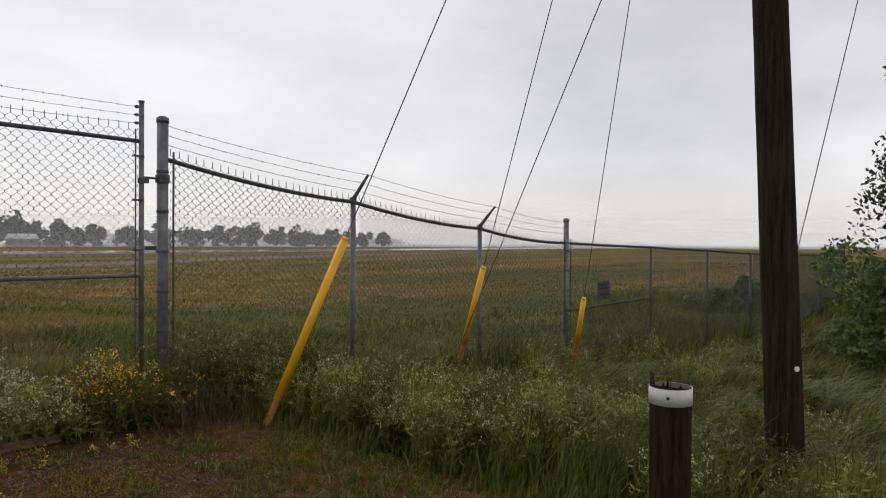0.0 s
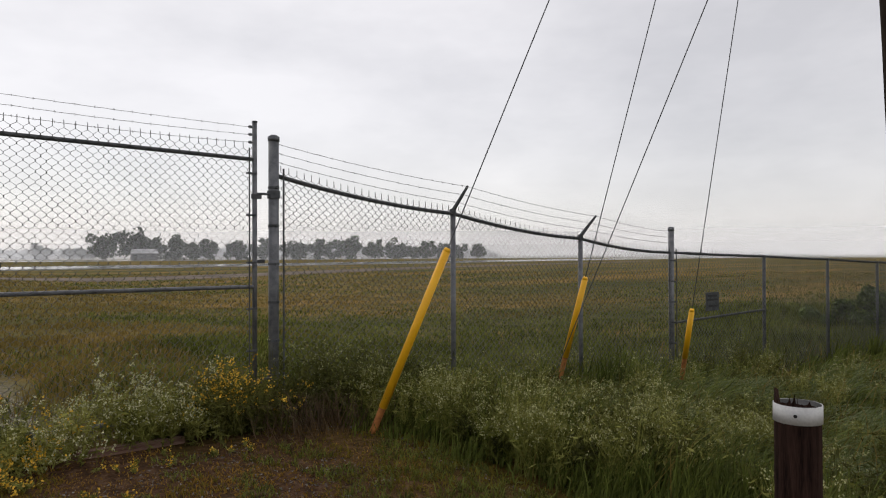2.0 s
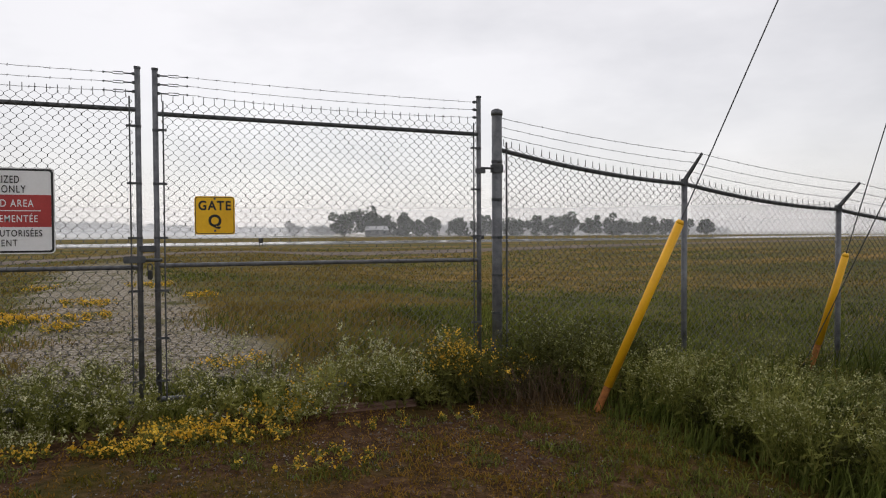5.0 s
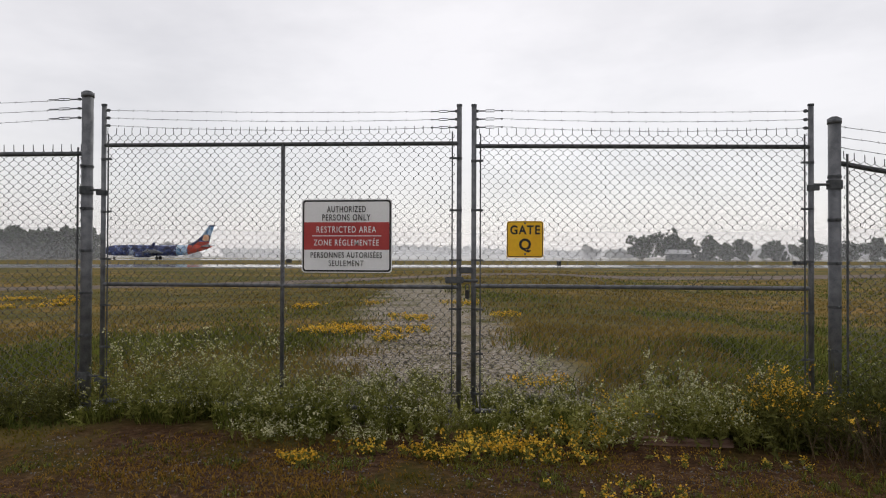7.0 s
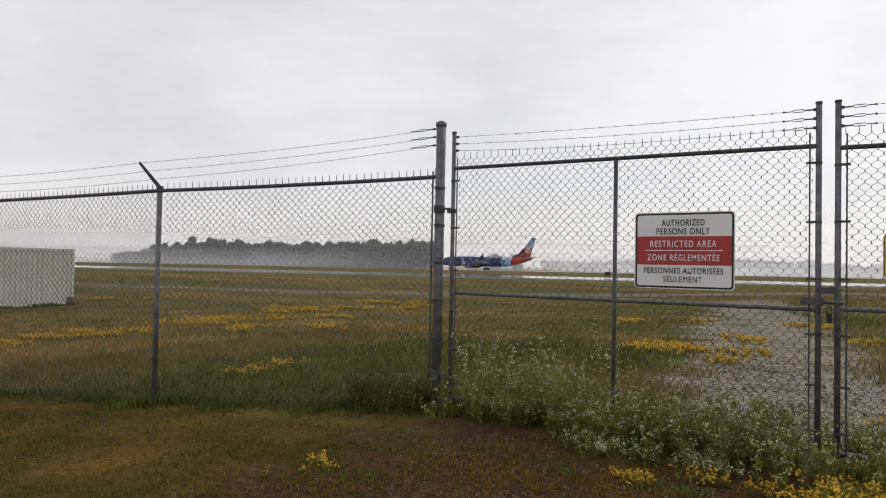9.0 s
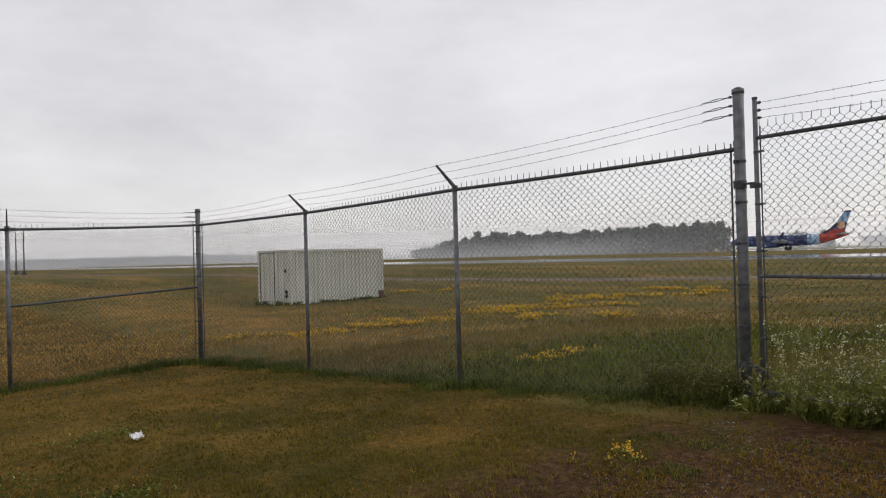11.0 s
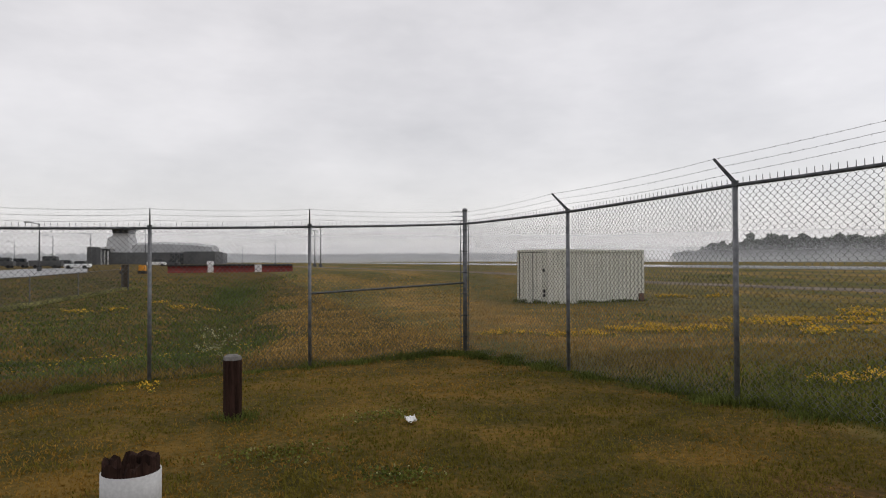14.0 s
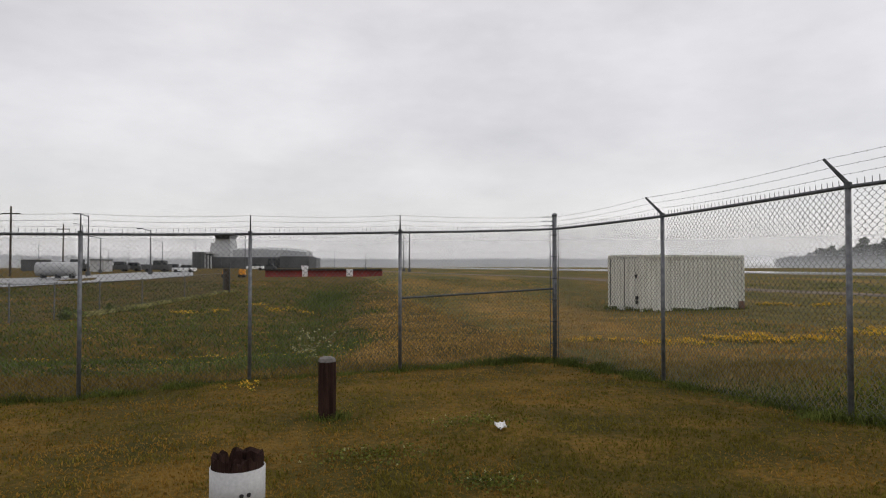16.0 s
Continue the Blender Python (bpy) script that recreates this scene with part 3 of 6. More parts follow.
fence_run(RIGHT, "fence bays beside the gate", toward, "galvanised chain-link fence bay with barbed wire on top")
fence_run(LEFT, "fence bays along the lawn", left_lean, "galvanised chain-link fence bay with barbed wire above the rail", 0.012)

# brace rails in the bays next to the corner posts
for a, b, za, zb in (((9.26, 0.0), (11.99, 0.0), 0.46, 0.52), ((-12.94, -2.64), (-11.84, -5.69), 0.98, 0.86)):
    bm = bmesh.new()
    tube(bm, (*a, za), (*b, zb), 0.019, seg=10)
    tagged(part("brace_rail", bm, GALV_DARK), "slim steel brace rail between two fence posts", "rail")

# small notice on the fence
bm = bmesh.new()
box(bm, (10.27, -0.055, 0.74), (0.38, 0.004, 0.29), bevel=0.001)
notice = tagged(part("notice_sign", bm, GALV_DARK), "small grey rectangular notice on the fence mesh", "sign")
for zz, w in ((0.83, 0.26), (0.77, 0.29), (0.67, 0.22)):
    bm = bmesh.new()
    box(bm, (10.27, -0.0605, zz), (w, 0.003, 0.03))
    part("text_bar", bm, SIGN_BLACK, notice)


# ---- double gate ----
def gate_leaf(x0, x1, tops, rail, mid, label, extra=None, meet=1):
    leaf = thing("gate_leaf", ((x0 + x1) / 2, 0, 0), label, "gate", "gate leaves")
    leaf.location = (0, 0, 0)
    lo = 0.10
    for x, top in zip((x0, x1), tops):
        post_mesh("stile", x, 0, lo, top, 0.0215, leaf, cap=False)
        bm = bmesh.new()
        tube(bm, (x, 0, top - 0.004), (x, 0, top + 0.012), 0.025, seg=14)
        part("stile_cap", bm, GALV_DARK, leaf)
    rail_mesh("top_rail", [(x0, 0, rail[0]), (x1, 0, rail[1])], 0.0185, leaf)
    rail_mesh("middle_rail", [(x0, 0, mid[0]), (x1, 0, mid[1])], 0.0185, leaf, GALV)
    rail_mesh("bottom_rail", [(x0, 0, lo + 0.03), (x1, 0, lo + 0.03)], 0.0185, leaf, GALV)
    if extra is not None:
        post_mesh("upright", extra, 0, lo, rail[0] - 0.01, 0.0185, leaf, cap=False)
    fabric((x0 + 0.05, -0.024), (x1 - 0.04, -0.024), sagging(lo, lo), sagging(rail[0] + 0.10, rail[1] + 0.10), parent=leaf, r=0.0034, hook=0.0075)
    for x, side, top in ((x0, 1, rail[0]), (x1, -1, rail[1])):
        bm = bmesh.new()
        tube(bm, (x + side * 0.058, -0.024, lo), (x + side * 0.058, -0.024, top + 0.10), 0.0065, seg=6)
        part("tension_bar", bm, GALV_DARK, leaf)
        for zz in (0.28, 0.62, 1.0, 1.42, 1.85, top - 0.13):
            bm = bmesh.new()
            tube(bm, (x, 0, zz - 0.009), (x, 0, zz + 0.009), 0.025, seg=12)
            box(bm, (x + side * 0.045, -0.02, zz), (0.075, 0.012, 0.018))
            tube(bm, (x + side * 0.074, -0.035, zz), (x + side * 0.074, 0.0, zz), 0.009, seg=6)
            part("clamp_band", bm, GALV_DARK, leaf)
    for w, drop in enumerate((0.045, 0.115, 0.185)):
        za, zb = tops[0] - drop, tops[1] - drop
        # a turnbuckle at the meeting stile, plain eye bolt at the hinge stile
        xm, xh = (x1, x0) if meet > 0 else (x0, x1)
        zm, zh = (zb, za) if meet > 0 else (za, zb)
        s = -1 if meet > 0 else 1
        bm = bmesh.new()
        tube(bm, (xm, 0, zm), (xm + s * 0.10, 0, zm), 0.006, seg=6)
        tube(bm, (xm + s * 0.025, 0, zm - 0.01), (xm + s * 0.025, 0, zm + 0.01), 0.014, seg=8)
        for dz in (-0.009, 0.009):
            tube(bm, (xm + s * 0.10, 0, zm + dz), (xm + s * 0.175, 0, zm + dz), 0.0035, seg=5)
        tube(bm, (xm + s * 0.175, 0, zm), (xm + s * 0.235, 0, zm), 0.004, seg=5)
        bmesh.ops.create_uvsphere(bm, u_segments=8, v_segments=5, radius=0.009, matrix=Matrix.Translation((xm + s * 0.24, 0, zm)))
        part("turnbuckle", bm, GALV_DARK, leaf)
        bm = bmesh.new()
        tube(bm, (xh, 0, zh), (xh - s * 0.06, 0, zh), 0.008, seg=6)
        tube(bm, (xh - s * 0.04, 0, zh - 0.012), (xh - s * 0.04, 0, zh + 0.012), 0.013, seg=8)
        part("eye_bolt", bm, GALV_DARK, leaf)
        a, b = (xm + s * 0.245, 0, zm), (xh - s * 0.06, 0, zh)
        barbed(a, b, 0.012 + 0.01 * w, leaf, barbs=0.14)
    return leaf


leaf_wide = gate_leaf(-3.33, -0.065, (2.825, 2.755), (2.46, 2.43), (1.19, 1.188), "wide chain-link gate leaf with a middle upright and barbed wire", extra=-1.636, meet=1)
leaf_narrow = gate_leaf(0.062, 2.822, (2.752, 2.70), (2.405, 2.36), (1.20, 1.20), "closed chain-link gate leaf with barbed wire on top", meet=-1)

# hinges between the leaves and their posts
for xp, xl, z in ((-3.512, -3.33, 2.05), (3.014, 2.822, 2.05), (-3.512, -3.33, 0.35), (3.014, 2.822, 0.35)):
    bm = bmesh.new()
    s = 1 if xl > xp else -1
    tube(bm, (xp, 0.02, z - 0.035), (xp, 0.02, z + 0.035), 0.06, seg=16)
    tube(bm, (xp + s * 0.05, 0.0, z), (xl, 0.0, z), 0.011, seg=8)
    tube(bm, (xl, 0, z - 0.05), (xl, 0, z - 0.005), 0.032, seg=14)
    box(bm, (xl - s * 0.03, -0.02, z - 0.03), (0.05, 0.03, 0.04), bevel=0.004)
    part("strap_hinge", bm, GALV_DARK, leaf_wide if xl < 0 else leaf_narrow, "dark steel strap hinge")

# fork latch and a hanging padlock
bm = bmesh.new()
box(bm, (-0.005, -0.02, 1.335), (0.12, 0.05, 0.05), bevel=0.006)
tube(bm, (-0.16, -0.025, 1.245), (0.10, -0.025, 1.245), 0.014, seg=8)
box(bm, (-0.10, -0.04, 1.25), (0.16, 0.03, 0.055), bevel=0.006)
tagged(part("gate_latch", bm, GALV_DARK), "dark steel fork latch where the gate leaves meet", "latch")
lock = thing("padlock", (0, 0, 0), "black padlock hanging from the gate latch", "padlock")
bm = bmesh.new()
box(bm, (0.012, -0.06, 1.13), (0.036, 0.03, 0.075), bevel=0.006)
part("lock_body", bm, SIGN_BLACK, lock)
ang = np.linspace(0, math.pi, 12)
soup("shackle", *polyline(np.r_[[(0.028, -0.06, 1.165)], np.stack([0.012 + 0.016 * np.cos(ang), 0 * ang - 0.06, 1.2 + 0.016 * np.sin(ang)], -1), [(-0.004, -0.06, 1.165)]], 0.005, 6), GALV_DARK, lock)


# ---- signs on the gate ----
def plate(name, x0, x1, z0, z1, y, rad, thick, mat, parent=None):
    """A flat plate with rounded corners, facing -y."""
    bm = bmesh.new()
    pts = []
    for cx, cz, a0 in ((x1 - rad, z1 - rad, 0), (x0 + rad, z1 - rad, 90), (x0 + rad, z0 + rad, 180), (x1 - rad, z0 + rad, 270)):
        for k in range(7):
            a = radians(a0 + 15 * k)
            pts.append((cx + rad * math.cos(a), cz + rad * math.sin(a)))
    fr = [bm.verts.new((px, y, pz)) for px, pz in pts]
    bk = [bm.verts.new((px, y + thick, pz)) for px, pz in pts]
    bm.faces.new(fr)
    bm.faces.new(bk[::-1])
    for k in range(len(pts)):
        bm.faces.new((fr[k], bk[k], bk[(k + 1) % len(pts)], fr[(k + 1) % len(pts)]))
    bmesh.ops.recalc_face_normals(bm, faces=bm.faces)
    return part(name, bm, mat, parent)


def words(text, x, z, y, height, width, mat, parent, bold=0.006):
    """Raised letters as a mesh, fitted to a width."""
    cu = bpy.data.curves.new("letters", "FONT")
    cu.body, cu.align_x, cu.align_y, cu.size, cu.extrude, cu.offset = text, "CENTER", "CENTER", 1.0, 0.0008, bold
    cu.space_character = 1.18
    tmp = bpy.data.objects.new("letters", cu)
    scene.collection.objects.link(tmp)
    me = bpy.data.meshes.new_from_object(tmp.evaluated_get(bpy.context.evaluated_depsgraph_get()))
    bpy.data.objects.remove(tmp)
    co = np.empty(len(me.vertices) * 3)
    me.vertices.foreach_get("co", co)
    co = co.reshape(-1, 3)
    lo, hi = co.min(0), co.max(0)
    mid = (lo + hi) / 2
    out = np.stack([x + (co[:, 0] - mid[0]) * width / (hi[0] - lo[0]), y - co[:, 2], z + (co[:, 1] - mid[1]) * height / (hi[1] - lo[1])], -1)
    me.vertices.foreach_set("co", out.ravel())
    me.materials.clear()
    me.materials.append(mat)
    me.update()
    ob = new("lettering", me)
    ob.parent = parent
    return ob


warn = thing("warning_sign", (0, 0, 0), "white and red rectangular restricted area sign on the gate", "sign")
SY = -0.040
plate("backing", -1.448, -0.645, 1.308, 1.950, SY, 0.03, 0.004, SIGN_WHITE, warn)
plate("border", -1.440, -0.653, 1.316, 1.942, SY - 0.0015, 0.028, 0.001, SIGN_BLACK, warn)
plate("face", -1.425, -0.668, 1.331, 1.927, SY - 0.003, 0.018, 0.001, SIGN_WHITE, warn)
bm = bmesh.new()
box(bm, (-1.0465, SY - 0.004, 1.628), (0.757, 0.001, 0.240))
part("red_band", bm, SIGN_RED, warn)
bm = bmesh.new()
box(bm, (-1.0465, SY - 0.0055, 1.629), (0.62, 0.001, 0.007))
part("white_line", bm, SIGN_WHITE, warn)
for text, z, h, w, mat in (("AUTHORIZED", 1.862, 0.055, 0.345, SIGN_BLACK), ("PERSONS ONLY", 1.79, 0.055, 0.43, SIGN_BLACK), ("RESTRICTED AREA", 1.685, 0.055, 0.53, SIGN_WHITE),
                           ("ZONE RÉGLEMENTÉE", 1.577, 0.066, 0.58, SIGN_WHITE), ("PERSONNES AUTORISÉES", 1.468, 0.062, 0.635, SIGN_BLACK), ("SEULEMENT", 1.39, 0.05, 0.31, SIGN_BLACK)):
    words(text, -1.0485, z, SY - 0.0065, h, w, mat, warn, 0.0 if text == "SEULEMENT" else 0.009 if mat is SIGN_BLACK else 0.006)

gateq = thing("gate_sign", (0, 0, 0), "yellow square gate sign with black border and letters", "sign")
plate("backing", 0.345, 0.655, 1.445, 1.755, SY, 0.025, 0.004, SIGN_YELLOW, gateq)
plate("border", 0.350, 0.650, 1.450, 1.750, SY - 0.0015, 0.022, 0.001, SIGN_BLACK, gateq)
plate("face", 0.3555, 0.6445, 1.4555, 1.7445, SY - 0.003, 0.018, 0.001, SIGN_YELLOW, gateq)
words("GATE", 0.50, 1.68, SY - 0.0045, 0.078, 0.25, SIGN_BLACK, gateq, 0.028)
words("Q", 0.50, 1.548, SY - 0.0045, 0.118, 0.10, SIGN_BLACK, gateq, 0.032)
for z in (1.735, 1.475):
    bm = bmesh.new()
    tube(bm, (0.5, SY - 0.008, z), (0.5, SY, z), 0.009, seg=8)
    part("bolt", bm, GALV_DARK, gateq)

# ---- timber kerb by the gate ----
bm = bmesh.new()
box(bm, (1.68, -0.45, 0.008), (0.78, 0.10, 0.09), pose(0, 0, 0, 0, 0, 2), bevel=0.012)
tagged(part("timber_kerb", bm, KERB_WOOD), "weathered timber kerb lying in the weeds", "kerb")

# ---- utility pole with guy wires ----
PB, PT = Vector((6.10, -4.21, gz(6.1, -4.21) - 0.3)), Vector((5.86, -3.86, 10.2))
pole = thing("utility_pole", (0, 0, 0), "tall dark weathered wooden utility pole in weeds", "utility pole")
bm = bmesh.new()
rings = []
for k in range(25):
    p = PB.lerp(PT, k / 24)
    rad = 0.142 - 0.036 * k / 24 + rnd.uniform(-0.002, 0.002)
    rings.append([bm.verts.new(p + Vector((math.cos(a) * rad * (1 + 0.02 * math.sin(3 * a + k * 0.1)), math.sin(a) * rad, 0))) for a in np.arange(22) * 2 * math.pi / 22])
for a, b in zip(rings, rings[1:]):
    for k in range(22):
        bm.faces.new((a[k], a[(k + 1) % 22], b[(k + 1) % 22], b[k]))
bm.faces.new(rings[-1])
smooth(part("pole_shaft", bm, WOOD, pole))
bm = bmesh.new()
face = Vector((-0.487, -0.874, 0)).normalized()
dp = PB.lerp(PT, 0.10) + face * 0.139
dp.z = gz(6.1, -4.21) + 0.86
tube(bm, dp - face * 0.005, dp + face * 0.006, 0.020, seg=14)
part("tag_disc", bm, SIGN_WHITE, pole, "small pale round tag")

GUYS = [((3.45, -1.10, 0.10), (3.85, -1.55, 1.54), 8.92), ((6.37, -0.49, 0.18), (6.33, -0.87, 1.24), 9.2), ((8.18, -0.90, 0.05), (8.10, -1.09, 0.84), 9.2)]


def guy(foot, head, at_z, cover):
    g = thing("guy_wire", (0, 0, 0), "thin steel guy wire" + (" in a yellow plastic cover" if cover else " running up to the pole"), "guy wire", "guy wires")
    top = PB.lerp(PT, (at_z - PB.z) / (PT.z - PB.z))
    foot, head = Vector(foot), Vector(head)
    soup("wire", *polyline([foot.lerp(top, s) for s in np.linspace(0, 1, 10)], 0.0052, 6), GALV_DARK, g)
    if cover:
        d = (top - foot).normalized()
        n = (head - foot).length
        a = foot - d * 0.1
        b = foot + d * n
        bm = bmesh.new()
        tube(bm, a + d * 0.22, b - d * 0.03, 0.036, 0.034, seg=14)
        tube(bm, b - d * 0.03, b, 0.034, 0.022, seg=14)
        smooth_flat(part("yellow_cover", bm, YELLOW, g, "bright yellow plastic guy guard"))
        bm = bmesh.new()
        tube(bm, a - d * 0.1, a + d * 0.24, 0.030, seg=10)
        part("anchor_rod", bm, RUST, g, "rusty anchor rod at the ground")


for foot, head, z in GUYS:
    guy(foot, head, z, True)
guy((6.25, -0.45, 0.05), (6.3, -0.9, 1.0), 6.35, False)
far_wire = thing("guy_wire", (0, 0, 0), "thin dark wire rising steeply behind the pole", "guy wire", "guy wires")
soup("wire", *polyline([Vector((8.02, -3.57, 0.9)).lerp(Vector((9.3, -4.75, 8.2)), s) for s in np.linspace(-0.22, 1, 9)], 0.005, 6), GALV_DARK, far_wire)


# ---- timber bollards ----
def bollard(x, y, r, high, label, band=None, ragged=False, seed=1, slant=False):
    rr = random.Random(seed)
    base = gz(x, y)
    b = thing("timber_bollard", (x, y, base), label, "bollard", "timber bollards")
    bm = bmesh.new()
    n = 44 if ragged else 8
    low = [bm.verts.new((r * math.cos(a), r * math.sin(a), -0.15)) for a in np.arange(n) * 2 * math.pi / n]
    if ragged:
        # splintered head: fibres of uneven length round a rotted heart
        cut = [high - rr.choice((0.0, 0.0, 0.004, 0.012, 0.035)) - rr.uniform(0, 0.008) for _ in range(n)]
        if slant:
            cut = [high - 0.075 + 0.085 * math.exp(-((6.283 * k / n - 2.2) / 0.42) ** 2) - rr.uniform(0, 0.010) for k in range(n)]
        loops = [low] + [[bm.verts.new((q * math.cos(a), q * math.sin(a), z(k))) for k, a in enumerate(np.arange(n) * 2 * math.pi / n)] for q, z in (
            (r, lambda k: high - 0.13), (r * 0.985, lambda k: cut[k]), (r * 0.8, lambda k: cut[(k + 1) % n] - 0.01), (r * 0.72, lambda k: high - 0.09), (r * 0.5, lambda k: cut[(3 * k) % n] - 0.03), (r * 0.36, lambda k: high - 0.08), (r * 0.15, lambda k: cut[(5 * k) % n] - 0.045))]
        for p, q in zip(loops, loops[1:]):
            for k in range(n):
                bm.faces.new((p[k], p[(k + 1) % n], q[(k + 1) % n], q[k]))
        bm.faces.new(loops[-1])
    else:
        mids = [[bm.verts.new((q * math.cos(a), q * math.sin(a), z)) for a in np.arange(n) * 2 * math.pi / n] for q, z in ((r, high - 0.05), (r * 0.9, high - 0.015), (r * 0.6, high))]
        loops = [low, *mids]
        for p, q in zip(loops, loops[1:]):
            for k in range(n):
                bm.faces.new((p[k], p[(k + 1) % n], q[(k + 1) % n], q[k]))
        bm.faces.new(mids[-1])
    bmesh.ops.recalc_face_normals(bm, faces=bm.faces)
    part("timber_post", bm, POST_WOOD, b)
    if not ragged:
        bm = bmesh.new()
        rows = [[bm.verts.new((q * math.cos(a), q * math.sin(a), z)) for a in np.arange(n) * 2 * math.pi / n] for q, z in ((r * 1.01, high - 0.045), (r * 0.92, high - 0.008), (r * 0.62, high + 0.006))]
        for p, q in zip(rows, rows[1:]):
            for k in range(n):
                bm.faces.new((p[k], p[(k + 1) % n], q[(k + 1) % n], q[k]))
        bm.faces.new(rows[-1])
        part("end_grain", bm, TOP_WOOD, b, "pale weathered grey top")
    if band:
        z0, z1 = band
        bm = bmesh.new()
        inner, outer = r * 1.01, r * 1.05
        rows = [[bm.verts.new((q * math.cos(a), q * math.sin(a), z)) for a in np.arange(32) * 2 * math.pi / 32] for q, z in ((inner, z0), (outer, z0), (outer, z1), (inner, z1))]
        for p, q in zip(rows, rows[1:]):
            for k in range(32):
                bm.faces.new((p[k], p[(k + 1) % 32], q[(k + 1) % 32], q[k]))
        wrap = smooth_flat(part("white_band", bm, WHITE, b, "white reflective wrap"))
        z = (z0 + z1) / 2
        for a in (radians(20), radians(200), radians(35)):
            bm = bmesh.new()
            out = Vector((math.cos(a), math.sin(a), 0))
            tube(bm, out * outer * 0.99 + Vector((0, 0, z)), out * outer * 1.02 + Vector((0, 0, z)), 0.008, seg=8)
            part("nail", bm, SIGN_BLACK, wrap)
    return b


bollard(3.505, -4.505, 0.094, 0.945, "dark weathered timber post with a white band", band=(0.808, 0.885), ragged=True, seed=3, slant=True)
bollard(-2.423, -6.42, 0.091, 0.803, "split dark timber post with a white metal band", band=(0.60, 0.757), ragged=True, seed=5)
bollard(-7.33, -6.55, 0.095, 0.655, "short dark brown rounded timber post on the lawn")


# ---- shipping container ----
def container():
    c = thing("storage_container", (0, 0, 0), "pale cream corrugated metal storage container on the grass", "container")
    near, turn = Vector((-30.07, 5.70, -0.72)), radians(16.5)
    u, v = Vector((-math.sin(turn), math.cos(turn), 0)), Vector((-math.cos(turn), -math.sin(turn), 0))
    lu, lv, high = 6.16, 2.56, 2.62

    def wall(name, a, d, length, outward, waves):
        bm = bmesh.new()
        pts = []
        step = length / waves
        for k in range(waves):
            for f, dep in ((0.0, 0.0), (0.36, 0.0), (0.48, -0.055), (0.88, -0.055)):
                pts.append(a + d * (step * (k + f)) + outward * dep)
        pts.append(a + d * length)
        lo = [bm.verts.new(p + Vector((0, 0, 0.14))) for p in pts]
        hi = [bm.verts.new(p + Vector((0, 0, high - 0.10))) for p in pts]
        for k in range(len(pts) - 1):
            bm.faces.new((lo[k], lo[k + 1], hi[k + 1], hi[k]))
        return part(name, bm, BOX_PAINT, c)

    wall("side_wall", near + u * 0.08, u, lu - 0.16, -v, 22)
    wall("side_wall", near + u * 0.08 + v * lv, u, lu - 0.16, v, 22)
    wall("back_wall", near + u * lu + v * 0.08, v, lv - 0.16, u, 9)
    bm = bmesh.new()
    m = Matrix((( u.x, v.x, 0, near.x), (u.y, v.y, 0, near.y), (0, 0, 1, near.z), (0, 0, 0, 1)))
    box(bm, (lu / 2, lv / 2, high - 0.03), (lu - 0.02, lv - 0.02, 0.05), m)
    part("roof", bm, BOX_PAINT, c)
    for px, py in ((0.06, 0.06), (lu - 0.06, 0.06), (0.06, lv - 0.06), (lu - 0.06, lv - 0.06)):
        bm = bmesh.new()
        box(bm, (px, py, high / 2), (0.15, 0.15, high), m, bevel=0.01)
        part("corner_post", bm, BOX_PAINT, c)
    for z, h in ((high - 0.06, 0.12), (0.07, 0.14)):
        for cy in (0.0, lv):
            bm = bmesh.new()
            box(bm, (lu / 2, cy, z), (lu - 0.26, 0.07, h), m)
            part("side_beam", bm, BOX_PAINT, c)
        for cx in (0.03, lu - 0.03):
            bm = bmesh.new()
            box(bm, (cx, lv / 2, z), (0.07, lv - 0.26, h), m)
            part("end_beam", bm, BOX_PAINT, c)
    for k in range(2):
        bm = bmesh.new()
        box(bm, (0.05, 0.16 + (lv - 0.32) * (0.25 + 0.5 * k), high / 2), (0.05, (lv - 0.34) / 2, high - 0.3), m, bevel=0.008)
        door = part("door", bm, BOX_PAINT, c)
        for f in (0.3, 0.7):
            bm = bmesh.new()
            yy = 0.16 + (lv - 0.32) * (0.5 * k + 0.5 * f)
            for a, b in (((0.0, yy, 0.2), (0.0, yy, high - 0.2)),):
                tube(bm, m @ Vector(a), m @ Vector(b), 0.017, seg=6)
            box(bm, (-0.02, yy + 0.08, 0.95), (0.03, 0.2, 0.05), m)
            part("lock_rod", bm, BOX_PAINT, door)
    for yy in (0.15, lv / 2, lv - 0.15):
        bm = bmesh.new()
        box(bm, (0.018, yy, high / 2), (0.02, 0.028, high - 0.3), m)
        part("door_seal", bm, RUBBER, c, "thin dark rubber door seal")
    for z, y in ((0.62, 2.25), (1.62, 2.2), (0.42, 2.25)):
        bm = bmesh.new()
        box(bm, (-0.02, lv - y, z), (0.06, 0.12, 0.16), m, bevel=0.01)
        part("dark_fitting", bm, RUBBER, c)


container()

# ---- litter on the lawn ----
bm = bmesh.new()
bmesh.ops.create_grid(bm, x_segments=10, y_segments=8, size=0.5)
for v in bm.verts:
    v.co = Vector((v.co.x * 0.17, v.co.y * 0.10, 0.02 + 0.03 * noise.noise(v.co * 4) + 0.03 * noise.noise(v.co * 9)))
bmesh.ops.solidify(bm, geom=bm.faces, thickness=0.003)
bmesh.ops.translate(bm, vec=(-6.48, -4.80, gz(-6.48, -4.80) + 0.03), verts=bm.verts)
tagged(part("paper_litter", bm, PAPER), "crumpled white paper lying on the lawn", "litter")


# ---- plants: blades, weeds and flowers, each spread one object of many pieces ----
LATTICE = np.random.default_rng(5).random((256, 256))


